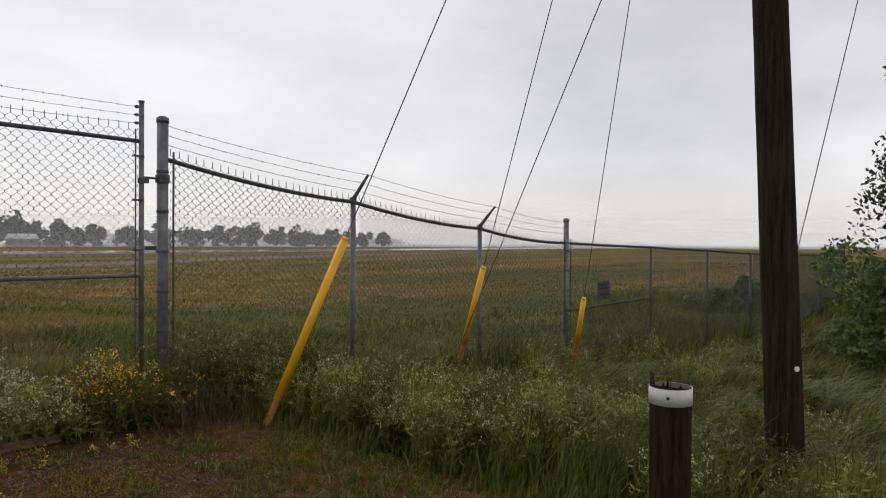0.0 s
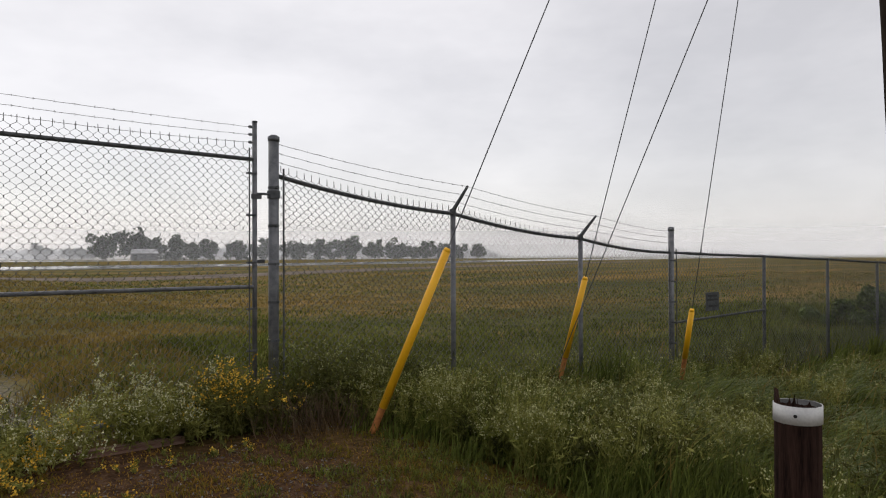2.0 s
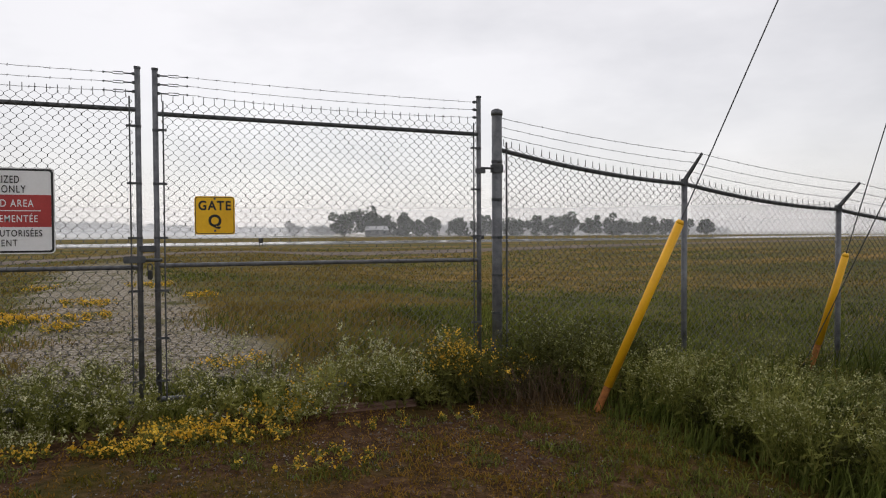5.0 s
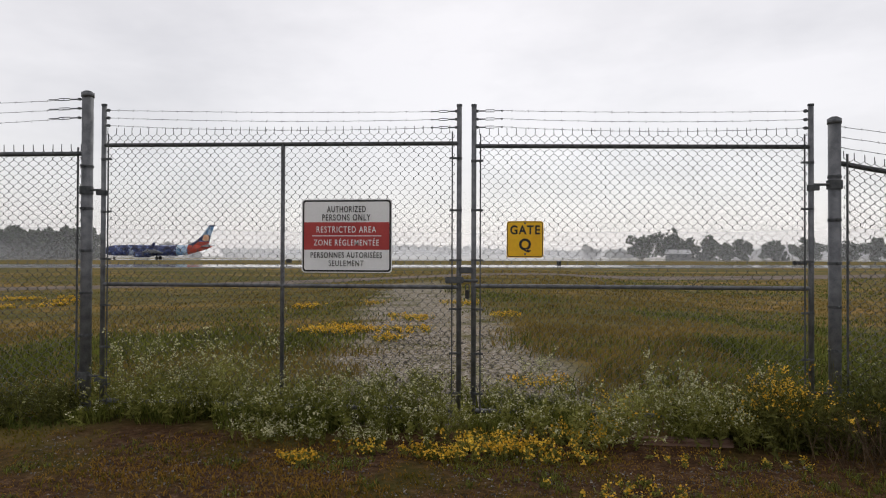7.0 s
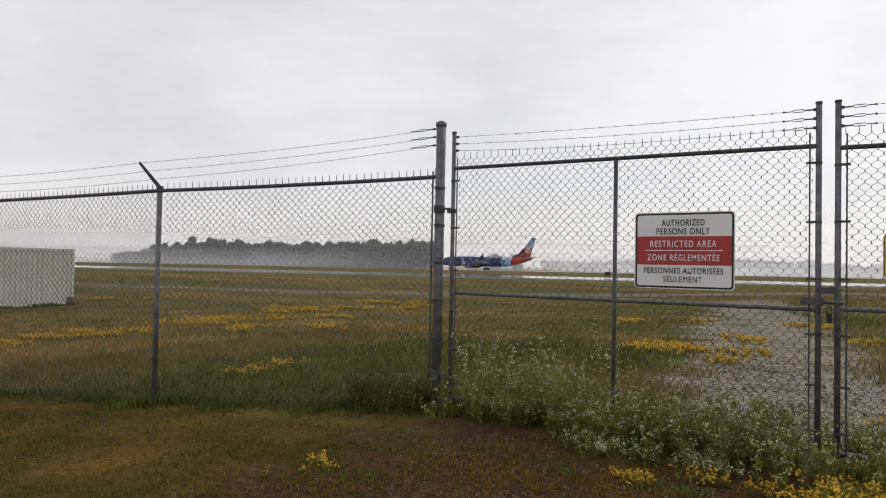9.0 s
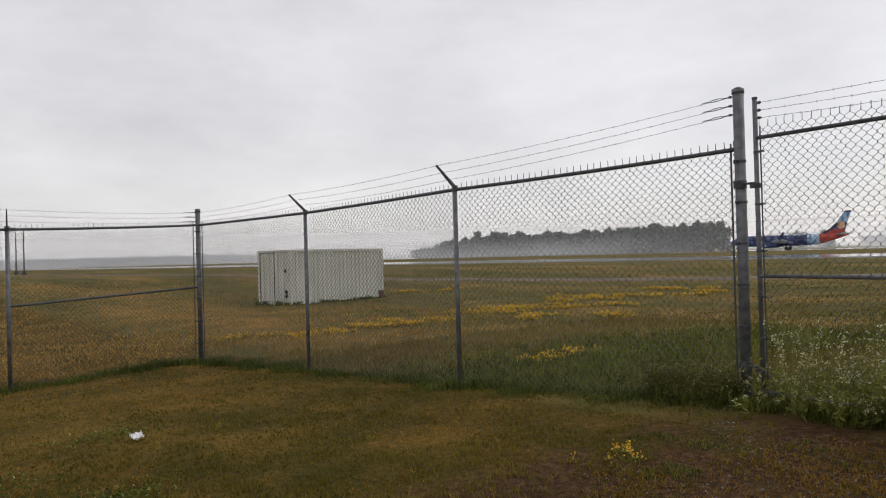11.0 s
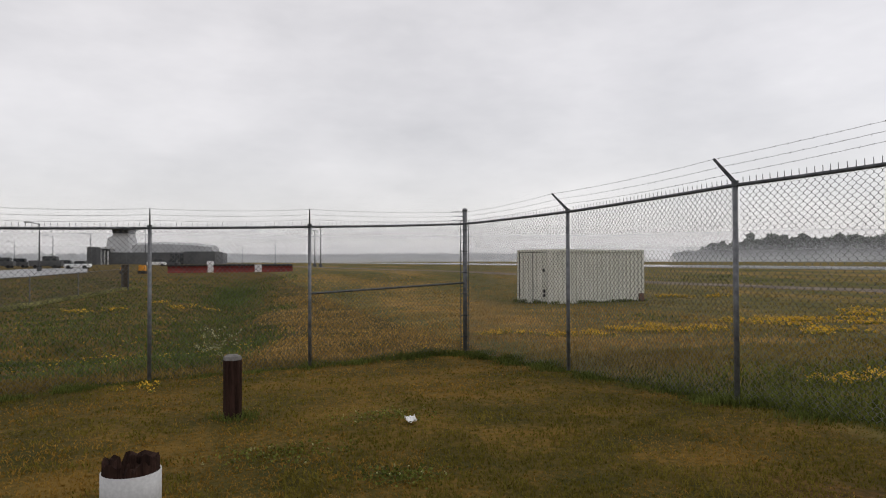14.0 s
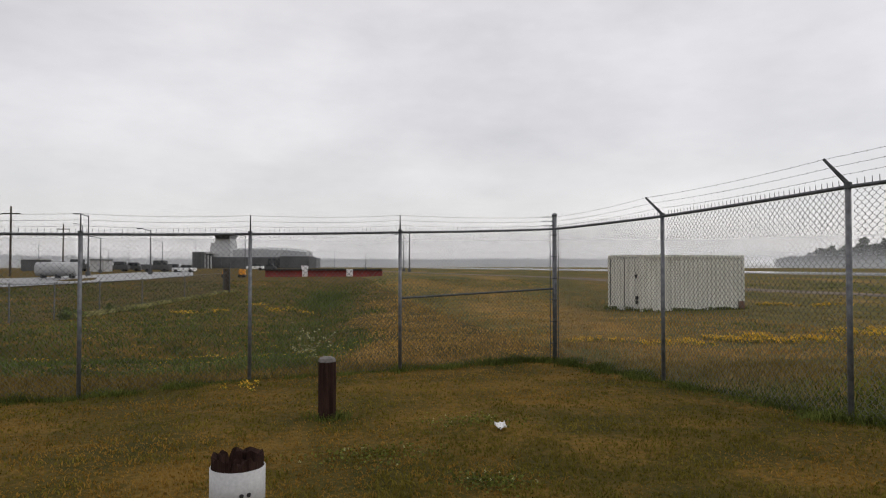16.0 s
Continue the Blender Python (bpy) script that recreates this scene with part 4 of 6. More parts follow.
def patchy(x, y, size, shift=0):
    """Smooth value noise, 0 to 1, with patches of about that size."""
    u, v = np.asarray(x) / size + 40 + shift * 17.3, np.asarray(y) / size + 40 + shift * 9.1
    i, j = np.floor(u).astype(int), np.floor(v).astype(int)
    f, g = u - i, v - j
    f, g = f * f * (3 - 2 * f), g * g * (3 - 2 * g)
    a, b, c, d = (LATTICE[(i + p) % 256, (j + q) % 256] for p, q in ((0, 0), (1, 0), (0, 1), (1, 1)))
    return a * (1 - f) * (1 - g) + b * f * (1 - g) + c * (1 - f) * g + d * f * g


def around(n, b0, b1, r0, r1, power=0.0):
    """Places about the standing place, denser close by (power 0: even in the logarithm of the distance; 2: even over the ground)."""
    u = rng.random(n)
    r = r0 * (r1 / r0) ** u if power == 0 else (r0 ** power + u * (r1 ** power - r0 ** power)) ** (1 / power)
    a = np.radians(rng.uniform(b0, b1, n))
    return STATION.x + r * np.sin(a), STATION.y + r * np.cos(a), r


def blades(name, x, y, h, w, lean, mat, label, category="grass", wind=(0.0, 0.0), lift=0.0):
    n = len(x)
    a = rng.uniform(0, 2 * math.pi, n)
    side = np.stack([np.cos(a), np.sin(a), np.zeros(n)], -1) * np.asarray(w).reshape(-1, 1) * 0.5
    b = rng.uniform(0, 2 * math.pi, n)
    bend = np.stack([np.cos(b) + wind[0], np.sin(b) + wind[1], np.zeros(n)], -1) * (np.asarray(h) * np.asarray(lean) * rng.uniform(0.3, 1.2, n)).reshape(-1, 1)
    base = np.stack([x, y, ground_z(x, y) - 0.01 + lift], -1)
    up = np.zeros((n, 3))
    up[:, 2] = h
    mid = base + bend * 0.35 + up * 0.6
    tip = base + bend + up * (1 - 0.25 * np.asarray(lean)).reshape(-1, 1)
    v = np.stack([base - side, base + side, mid + side * 0.75, mid - side * 0.75, tip], 1).reshape(-1, 3)
    k = np.arange(n)[:, None] * 5
    f = np.concatenate([k + np.array([[0, 1, 2]]), k + np.array([[0, 2, 3]]), k + np.array([[3, 2, 4]])])
    return tagged(soup(name, v, f, mat), label, category, kind="stuff")


def flakes(centre, size, flat=0.5, slim=0.5):
    """Small four-cornered leaves or petals at the given places, turned at random."""
    n = len(centre)
    d = rng.normal(size=(n, 3))
    d[:, 2] *= flat
    d /= np.linalg.norm(d, axis=1)[:, None]
    e = np.cross(d, rng.normal(size=(n, 3)))
    e /= np.linalg.norm(e, axis=1)[:, None]
    s = np.asarray(size).reshape(-1, 1)
    v = np.stack([centre - d * s, centre + e * s * slim, centre + d * s, centre - e * s * slim], 1).reshape(-1, 3)
    return v, np.arange(n)[:, None] * 4 + np.array([[0, 1, 2, 3]])


def weeds(name, x, y, h, label, bloom=None, leaves=16, blooms=18, leaf=0.035, petal=0.009, spreadw=0.16, stem_mat=None, top=0.55, branches=6, leaf_mat=None, heads=4):
    """Upright branching weeds: thin stems that fork, narrow leaves along them, and loose panicles of small blooms at the tips."""
    n = len(x)
    h = np.asarray(h)
    base = np.stack([x, y, ground_z(x, y)], -1)
    lean = np.stack([rng.normal(0, 0.16, n), rng.normal(0, 0.16, n), np.ones(n)], -1) * h[:, None]
    group = thing(name, (0, 0, 0), label, "weeds", kind="stuff")
    starts, ends = [], []
    for br in range(branches):
        f = 0.0 if br == 0 else rng.uniform(0.05, 0.6, (n, 1))
        start = base + lean * f
        out = np.stack([rng.normal(0, spreadw, n), rng.normal(0, spreadw, n), np.zeros(n)], -1) * h[:, None] * (br > 0) * 1.5
        starts.append(start)
        ends.append(base + lean * rng.uniform(0.62, 1.05, (n, 1)) + out)
    starts, ends = np.stack(starts, 1), np.stack(ends, 1)
    sd = rng.normal(size=starts.shape) * (1, 1, 0)
    sd = sd / np.linalg.norm(sd, axis=-1, keepdims=True) * 0.0022
    st = np.stack([starts - sd, starts + sd, ends + sd * 0.5, ends - sd * 0.5], 2).reshape(-1, 3)
    soup("stem", st, np.arange(len(st)).reshape(-1, 4), stem_mat or leaf_mat or WEED, group)

    def along(count, lo, hi, scatter):
        k, q = np.repeat(np.arange(n), count), rng.integers(0, branches, n * count)
        t = rng.uniform(lo, hi, len(k))
        c = starts[k, q] + (ends[k, q] - starts[k, q]) * t[:, None] + rng.normal(size=(len(k), 3)) * (scatter * h[k])[:, None]
        c[:, 2] = np.maximum(c[:, 2], base[k, 2] + 0.012)
        return c, t

    c, t = along(leaves, 0.02, 0.95, 0.045)
    soup("leaf", *flakes(c, rng.uniform(0.5, 1.2, len(t)) * leaf * (1.2 - 0.6 * t), 0.8, 0.24), leaf_mat or WEED, group)
    if bloom is not None:
        c, t = along(max(1, blooms // heads), top, 1.02, 0.012)
        c, t = np.repeat(c, heads, 0) + rng.normal(size=(len(c) * heads, 3)) * petal * 1.25, np.repeat(t, heads)
        soup("bloom", *flakes(c, rng.uniform(0.6, 1.2, len(t)) * petal, 1.0, 0.75), bloom, group)
    return group


def weed_edge(y):
    return np.interp(y, [-8, -4, -3, -1.9, -1.2, -0.6, 0.0], [5.2, 4.0, 3.78, 3.64, 3.66, 3.36, 3.2])


def track_mask(x, y):
    lane = x + 0.16 * y
    return (np.abs(lane - 0.05) < 1.35 + 1.5 * (patchy(x, y, 0.9, 3) - 0.5) + 0.7 * (rng.random(len(x)) - 0.5)) & (y > 0.2) & (y < 34)


def fence_y(x):
    """The fence line to the left of the gate, as y over x."""
    return np.interp(x, [-12.944, -9.898, -6.562, -3.512, 3.0], [-2.64, -1.728, -1.14, 0.03, 0.0])


def left_x(y):
    """The fence line past the corner, as x over y."""
    return np.interp(y, [-17, -14.9, -10.35, -8.12, -5.69, -2.64, -2.0], [-7.5, -8.3, -10.1, -11.03, -11.84, -12.94, -13.2])


def inside(x, y):
    """Before the fence, on the lawn's side."""
    return (y < fence_y(x)) & (x > left_x(y))


def tufts(name, x, y, h, per, width, arch, mat, label, wind=(0.0, 0.0), spread_r=0.06):
    """Arching blades that rise together from each tuft and lean with the wind."""
    k = np.repeat(np.arange(len(x)), per)
    n = len(k)
    a = rng.uniform(0, 2 * math.pi, n)
    tilt = rng.normal(0, 0.25, len(x))
    gust = np.stack([wind[0] * np.cos(tilt) - wind[1] * np.sin(tilt), wind[0] * np.sin(tilt) + wind[1] * np.cos(tilt)], -1)
    off = rng.normal(0, spread_r, (n, 2))
    bx, by = x[k] + off[:, 0], y[k] + off[:, 1]
    tall = h[k] * rng.uniform(0.55, 1.1, n)
    way = np.stack([0.55 * np.cos(a), 0.55 * np.sin(a)], -1) + gust[k] + off * 3.0
    reach = (tall * arch * rng.uniform(0.5, 1.15, n))[:, None] * way
    side = np.stack([np.cos(a + 1.57), np.sin(a + 1.57), np.zeros(n)], -1) * (np.broadcast_to(width, (len(x),))[k] * rng.uniform(0.7, 1.2, n) * 0.5)[:, None]
    base = np.stack([bx, by, ground_z(bx, by) - 0.01], -1)
    drop = np.clip(np.linalg.norm(way, axis=1), 0, 1.6) * arch * 0.42
    rows = []
    for f, wide in ((0.0, 1.0), (0.45, 0.95), (0.78, 0.6), (1.0, 0.0)):
        p = base + np.stack([reach[:, 0] * f ** 1.8, reach[:, 1] * f ** 1.8, tall * (f - drop * f ** 2.6)], -1)
        rows += [p - side * wide, p + side * wide] if wide else [p]
    v = np.stack(rows, 1).reshape(-1, 3)
    q = np.arange(n)[:, None] * 7
    f = np.concatenate([q + np.array([t]) for t in ((0, 1, 3), (0, 3, 2), (2, 3, 5), (2, 5, 4), (4, 5, 6))])
    return tagged(soup(name, v, f, mat), label, "grass", kind="stuff")


# tall grass and weeds at the pole: upright near the edge, laid over by the wind farther in
x, y, r = around(6800, 17, 98, 2.3, 30)
keep = (x > weed_edge(y) + 0.7 * (patchy(x, y, 0.45, 1) - 0.55)) & (y < 1.2) & (np.hypot(x - 6.1, y + 4.21) > 0.2)
x, y, r = x[keep], y[keep], r[keep]
tall = 0.22 + 0.36 * patchy(x, y, 0.8, 2) + 0.10 * rng.random(len(x))
tall = np.where(y > 0.1, tall * 0.6, tall) * np.clip((x - weed_edge(y) + 0.35) / 0.9, 0.3, 1) * np.where(np.hypot(x - 5.6, y + 4.6) < 0.9, 0.6, 1)
laid = (x > weed_edge(y) + 1.1 + 1.2 * (patchy(x, y, 1.2, 50) - 0.5)) & (y < -0.5)
# patches of laid grass that get the painted sheen
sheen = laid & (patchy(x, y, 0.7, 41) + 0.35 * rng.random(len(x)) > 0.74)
WIND = (0.92, -0.80)
for pick, mat, arch, gust, name, label in ((laid & ~sheen, TALL_GREEN, 0.95, WIND, "laid_grass", "long green grass laid over by the wind"), (sheen, TALL_SHEEN, 1.0, WIND, "pale_sheen_grass", "long grass laid over by the wind, its sheen painted as paler green"),
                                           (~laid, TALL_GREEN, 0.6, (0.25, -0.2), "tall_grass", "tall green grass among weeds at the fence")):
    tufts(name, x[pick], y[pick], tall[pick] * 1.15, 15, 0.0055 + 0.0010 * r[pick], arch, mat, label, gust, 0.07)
x, y, r = around(26000, 17, 98, 2.3, 30)
keep = (x > weed_edge(y) + 0.1) & (y < 1.0) & (np.hypot(x - 6.1, y + 4.21) > 0.2)
x, y, r = x[keep], y[keep], r[keep]
blades("under_grass", x, y, (0.10 + 0.2 * patchy(x, y, 0.5, 51)) * np.clip((x - weed_edge(y) + 0.3) / 0.8, 0.4, 1), 0.006 + 0.0011 * r, 0.7, TALL_GREEN, "short dark grass under the tall weeds", wind=(0.4, -0.4))
x, y, r = around(2200, 17, 98, 2.6, 26)
keep = (x > weed_edge(y) + 0.1) & (y < 0.6)
x, y, r = x[keep], y[keep], r[keep]
blades("dry_stems", x, y, 0.4 + 0.3 * rng.random(len(x)), 0.003 + 0.0005 * r, 0.8, MEADOW_DRY, "straw-coloured dry stems among the tall grass", wind=(0.7, -0.5))
x, y, r = around(7500, 17, 80, 2.4, 15)
keep = (x > weed_edge(y) - 0.02) & (y < 0.5) & (patchy(x, y, 0.7, 4) + 0.22 * (x < weed_edge(y) + 1.4) > 0.62) & (np.hypot(x - 6.1, y + 4.21) > 0.25) & ~((x > 4.8) & (y < -4.1) & (rng.random(len(x)) < 0.75))
x, y = x[keep], y[keep]
thin = rng.random(len(x)) < 0.5
x, y = x[thin], y[thin]
weeds("flowering_weeds", x, y, (0.30 + 0.36 * patchy(x, y, 0.8, 6)) * rng.uniform(0.6, 1.15, len(x)), "bushy green weeds with tiny whitish flowers", BLOOM_CREAM, leaves=34, blooms=16, leaf=0.034, petal=0.0068, spreadw=0.18, branches=6, top=0.78)
# single clumps that stand out of the rest
cx, cy, cr = around(520, 20, 78, 2.5, 13)
keep = (cx > weed_edge(cy) + 0.05) & (cy < 0.7) & (np.hypot(cx - 6.1, cy + 4.21) > 0.4) & ((cx < weed_edge(cy) + 2.2) | (rng.random(len(cx)) < 0.35))
keep &= ~((cx < 3.75) & (cy > -1.25)) & ~((cy < -3.3) & (rng.random(len(cx)) < 0.6))
cx, cy = cx[keep], cy[keep]
for pale in (True, False):
    pick = (((np.arange(len(cx)) % 5 < 2) | (cx < weed_edge(cy) + 0.55)) & (np.arange(len(cx)) % 6 > 0)) == pale
    k = np.repeat(np.arange(pick.sum()), 11)
    x, y = cx[pick][k] + rng.normal(0, 0.075, len(k)), cy[pick][k] + rng.normal(0, 0.075, len(k))
    high = rng.uniform(0.36, 0.72, pick.sum())[k] * rng.uniform(0.7, 1.05, len(k))
    if pale:
        weeds("flowering_clumps", x, y, high, "pale grey-green weed clumps with loose whitish panicles", BLOOM_CREAM, leaves=26, blooms=32, leaf=0.032, petal=0.0082, spreadw=0.13, branches=7, top=0.74, leaf_mat=WEED)
    else:
        weeds("leafy_clumps", x, y, high * 0.85, "dark leafy weed clumps in the tall grass", None, leaves=46, leaf=0.042, spreadw=0.16, branches=7, leaf_mat=WEED_DARK)
# dead stalks round the first guy anchor
x, y = rng.normal(3.1, 0.26, 340), rng.normal(-0.72, 0.16, 340)
blades("dead_stalks", x, y, 0.2 + 0.34 * rng.random(340), 0.0065, 0.9, STALK, "brown dead stalks heaped by the guy anchor", "dead stalks", wind=(-0.5, -0.4))
x, y = np.r_[rng.normal(3.3, 0.22, 60), rng.normal(3.95, 0.3, 60)], np.r_[rng.normal(-0.28, 0.16, 60), rng.normal(-0.2, 0.22, 60)]
weeds("anchor_weeds", x, y, rng.uniform(0.35, 0.78, 120), "tall dark leafy weeds between gate post and guy anchor", BLOOM_CREAM, leaves=44, blooms=8, leaf=0.036, petal=0.007, spreadw=0.12, branches=6, top=0.8, leaf_mat=WEED_DARK)

# weeds along the foot of the gate: clumps of x, y, spread, count, height
for cx, cy, sp, n, hi in ((-3.1, 0.05, 0.2, 26, 0.5), (-2.6, -0.05, 0.26, 44, 0.62), (-2.15, 0.0, 0.26, 44, 0.66), (-1.75, -0.1, 0.24, 34, 0.5), (-1.35, -0.3, 0.26, 36, 0.42), (-0.95, -0.15, 0.24, 30, 0.46), (-0.55, -0.1, 0.22, 32, 0.5),
                          (-0.2, -0.35, 0.24, 30, 0.36), (0.15, -0.2, 0.22, 24, 0.34), (0.55, -0.4, 0.26, 26, 0.32), (0.95, -0.3, 0.22, 20, 0.36), (1.45, -0.15, 0.18, 26, 0.46), (1.75, -0.1, 0.2, 28, 0.5), (2.1, -0.15, 0.18, 24, 0.42),
                          (-1.5, 0.7, 0.5, 24, 0.3), (-0.6, 0.9, 0.6, 22, 0.26), (0.7, 0.8, 0.5, 18, 0.28), (-1.1, 1.8, 0.5, 14, 0.24)):
    n = int(n * 0.72)
    x, y = rng.normal(cx, sp, n), rng.normal(cy, 0.2, n)
    weeds("gate_weeds", x, y, hi * rng.uniform(0.3, 1.2, n), "grey-green weeds with small white flowers under the gate", BLOOM_WHITE, leaves=50, blooms=32, leaf=0.036, petal=0.0095, spreadw=0.2, branches=8, top=0.78)
x, y = np.array([-3.12, -3.2, -2.9, -1.95, -1.98, -1.86, -2.5, 0.55, 0.62, 0.1, 1.7, 1.9, 2.0, 2.6]), np.array([0.12, 0.2, 0.1, 0.15, 0.25, 0.1, 0.2, 0.5, 0.6, 0.4, 0.1, 0.2, 0.15, 0.25])
weeds("tall_flower_spikes", x, y, np.array([1.0, 0.9, 0.75, 1.02, 0.85, 0.8, 0.7, 0.72, 0.6, 0.5, 0.66, 0.6, 0.62, 0.6]), "tall slender weeds with pale flower spikes by the gate", BLOOM_WHITE, leaves=40, blooms=90, leaf=0.026, petal=0.0115, spreadw=0.06, top=0.5, heads=5)
x, y = np.r_[rng.normal(-1.45, 0.16, 26), rng.normal(-0.85, 0.22, 22), rng.normal(1.1, 0.12, 12)], np.r_[rng.normal(-0.62, 0.1, 26), rng.normal(-0.6, 0.1, 22), rng.normal(-0.55, 0.08, 12)]
weeds("low_white_flowers", x, y, rng.uniform(0.08, 0.2, 60), "low weeds crowned with small white flowers before the gate", BLOOM_WHITE, leaves=26, blooms=28, leaf=0.026, petal=0.009, spreadw=0.4, top=0.75)
x, y, r = around(30000, -45, 34, 4.6, 6.8, 2)
keep = (np.abs(y + 0.05) < 0.1 + 0.5 * patchy(x, y, 0.6, 5)) & (x < 3.4) & (x > -4.4) & (patchy(x, y, 0.35, 25) > 0.4)
blades("gate_grass", x[keep], y[keep], 0.10 + 0.22 * patchy(x[keep], y[keep], 0.5, 9), 0.008, 0.7, GRASS_GREEN, "ragged green grass along the foot of the gate")
# dark clump at the gate post, and the yellow-flowered bush at the other
x, y = np.r_[rng.normal(-4.2, 0.28, 60), rng.normal(-3.62, 0.12, 40)], np.r_[rng.normal(-0.2, 0.16, 60), rng.normal(-0.1, 0.12, 40)]
weeds("post_weeds", x, y, rng.uniform(0.18, 0.46, 100), "dark green leafy clump at the gate post", BLOOM_CREAM, leaves=44, blooms=8, leaf=0.028, petal=0.007, leaf_mat=WEED_DARK)


def yellow_patch(place, spread_x, spread_y, count, high, turn=0.0, petal=0.0095):
    u, v = rng.normal(0, 0.5, count) * spread_x, rng.normal(0, 0.5, count) * spread_y
    if abs(turn) > 0:
        # far patches gather in small uneven cushions
        k = rng.integers(0, max(3, count // 16), count)
        u = rng.normal(0, 0.5, count)[k] * spread_x + rng.normal(0, 0.13 + 0.05 * spread_x, count)
        v = rng.normal(0, 0.6, count)[k] * spread_y + rng.normal(0, 0.16, count)
    ca, sa = math.cos(turn), math.sin(turn)
    x, y = place[0] + u * ca - v * sa, place[1] + u * sa + v * ca
    far = math.hypot(place[0] - STATION.x, place[1] - STATION.y)
    return weeds("yellow_flowers", x, y, high * rng.uniform(0.6, 1.1, count), "patch of bright yellow flowers in the grass", BLOOM_YELLOW, leaves=20, blooms=12, leaf=0.022 + 0.0008 * far, petal=petal + 0.0005 * far, spreadw=0.34, top=0.8)


yellow_patch((-1.09, -1.13), 0.15, 0.09, 26, 0.07)
yellow_patch((-0.58, -0.86), 0.22, 0.12, 9, 0.10)
yellow_patch((-0.18, -0.92), 0.32, 0.14, 40, 0.09)
yellow_patch((0.12, -0.72), 0.3, 0.2, 14, 0.14)
yellow_patch((0.45, -0.80), 0.38, 0.18, 62, 0.11)
yellow_patch((0.90, -0.55), 0.3, 0.24, 34, 0.17)
yellow_patch((0.80, -0.95), 0.3, 0.1, 12, 0.08)
yellow_patch((1.95, -0.9), 0.8, 0.2, 16, 0.06, petal=0.007)
yellow_patch((1.05, -1.55), 0.45, 0.2, 18, 0.07, petal=0.008)
x, y = rng.normal(2.46, 0.17, 110), rng.normal(-0.30, 0.13, 110)
high = 0.66 - 0.9 * np.hypot(x - 2.46, y + 0.30)
weeds("yellow_flower_bush", x, y, np.clip(high, 0.2, 1) * rng.uniform(0.8, 1.08, 110), "rounded dark bush with bright yellow flowers at the post", BLOOM_YELLOW, leaves=20, blooms=12, leaf=0.032, petal=0.0105, spreadw=0.14, top=0.84, leaf_mat=WEED_DARK)
yellow_patch((2.95, -0.30), 0.14, 0.14, 14, 0.36)
x, y = rng.normal(2.0, 0.17, 46), rng.normal(-0.32, 0.14, 46)
weeds("gate_weeds", x, y, rng.uniform(0.28, 0.55, 46), "grey-green weeds with small white flowers under the gate", BLOOM_WHITE, leaves=40, blooms=24, leaf=0.032, petal=0.0092, spreadw=0.16, branches=8, top=0.7, leaf_mat=WEED)
yellow_patch((1.2, -0.2), 0.25, 0.2, 12, 0.36)
x, y = rng.normal(2.55, 0.24, 220), rng.normal(-0.20, 0.16, 220)
weeds("bush_weeds", x, y, rng.uniform(0.22, 0.46, 220), "dark leafy weeds under yellow flowers at the post", None, leaves=60, leaf=0.036, leaf_mat=WEED_DARK)
for b, d, sx, sy, c in ((-40.6, 4.82, 0.1, 0.06, 9), (-10.0, 13.1, 1.05, 0.25, 150), (-14.2, 12.7, 0.6, 0.25, 70), (-8.3, 11.6, 0.4, 0.12, 34), (3.0, 7.9, 0.4, 0.2, 24), (-13.8, 21, 1.2, 0.9, 50), (-1.5, 19, 1.0, 2.0, 60), (-7, 15, 0.6, 1.2, 40),
                        (-49.9, 23.8, 3.2, 1.2, 260), (-45.6, 19.9, 2.2, 0.6, 110), (-62.8, 18.7, 2.2, 0.7, 130), (-66.7, 17.3, 1.3, 0.6, 70), (-57.5, 20, 2.2, 0.6, 110), (-41, 30, 2.4, 1.8, 150), (-44.6, 29, 2.2, 1.6, 110),
                        (-46.8, 10.4, 0.6, 0.2, 30), (-45.6, 11.2, 0.4, 0.2, 16), (-38, 36, 3, 1.6, 110), (-34, 33, 2, 1.2, 60), (-72, 17.5, 1.5, 0.4, 36), (-101.6, 10.5, 0.08, 0.05, 8), (-53, 22, 2.0, 1.0, 60), (-60, 40, 6, 1.0, 110), (-106, 34, 2.4, 1.6, 20), (-102, 36.5, 3.0, 1.6, 26), (-98, 35, 2.6, 1.6, 20)):
    p = polar(b, d)
    yellow_patch((p.x, p.y), sx, sy, c, 0.12 if d > 6 and c > 8 else 0.05, radians(-b), petal=0.012)
# scattered small flowers beyond the corner
x, y, r = around(1000, -118, -74, 13, 40, 1.2)
keep = ~inside(x, y) & (patchy(x, y, 5, 8) > 0.42)
c = np.stack([x[keep], y[keep], ground_z(x[keep], y[keep]) + 0.14], -1)
c = np.repeat(c, 4, 0) + rng.normal(0, 0.06, (len(c) * 4, 3)) * (1, 1, 0.2)
tagged(soup("meadow_flowers", *flakes(c, np.full(len(c), 0.016)), BLOOM_YELLOW), "scattered small yellow flowers in the meadow", "flowers", kind="stuff")

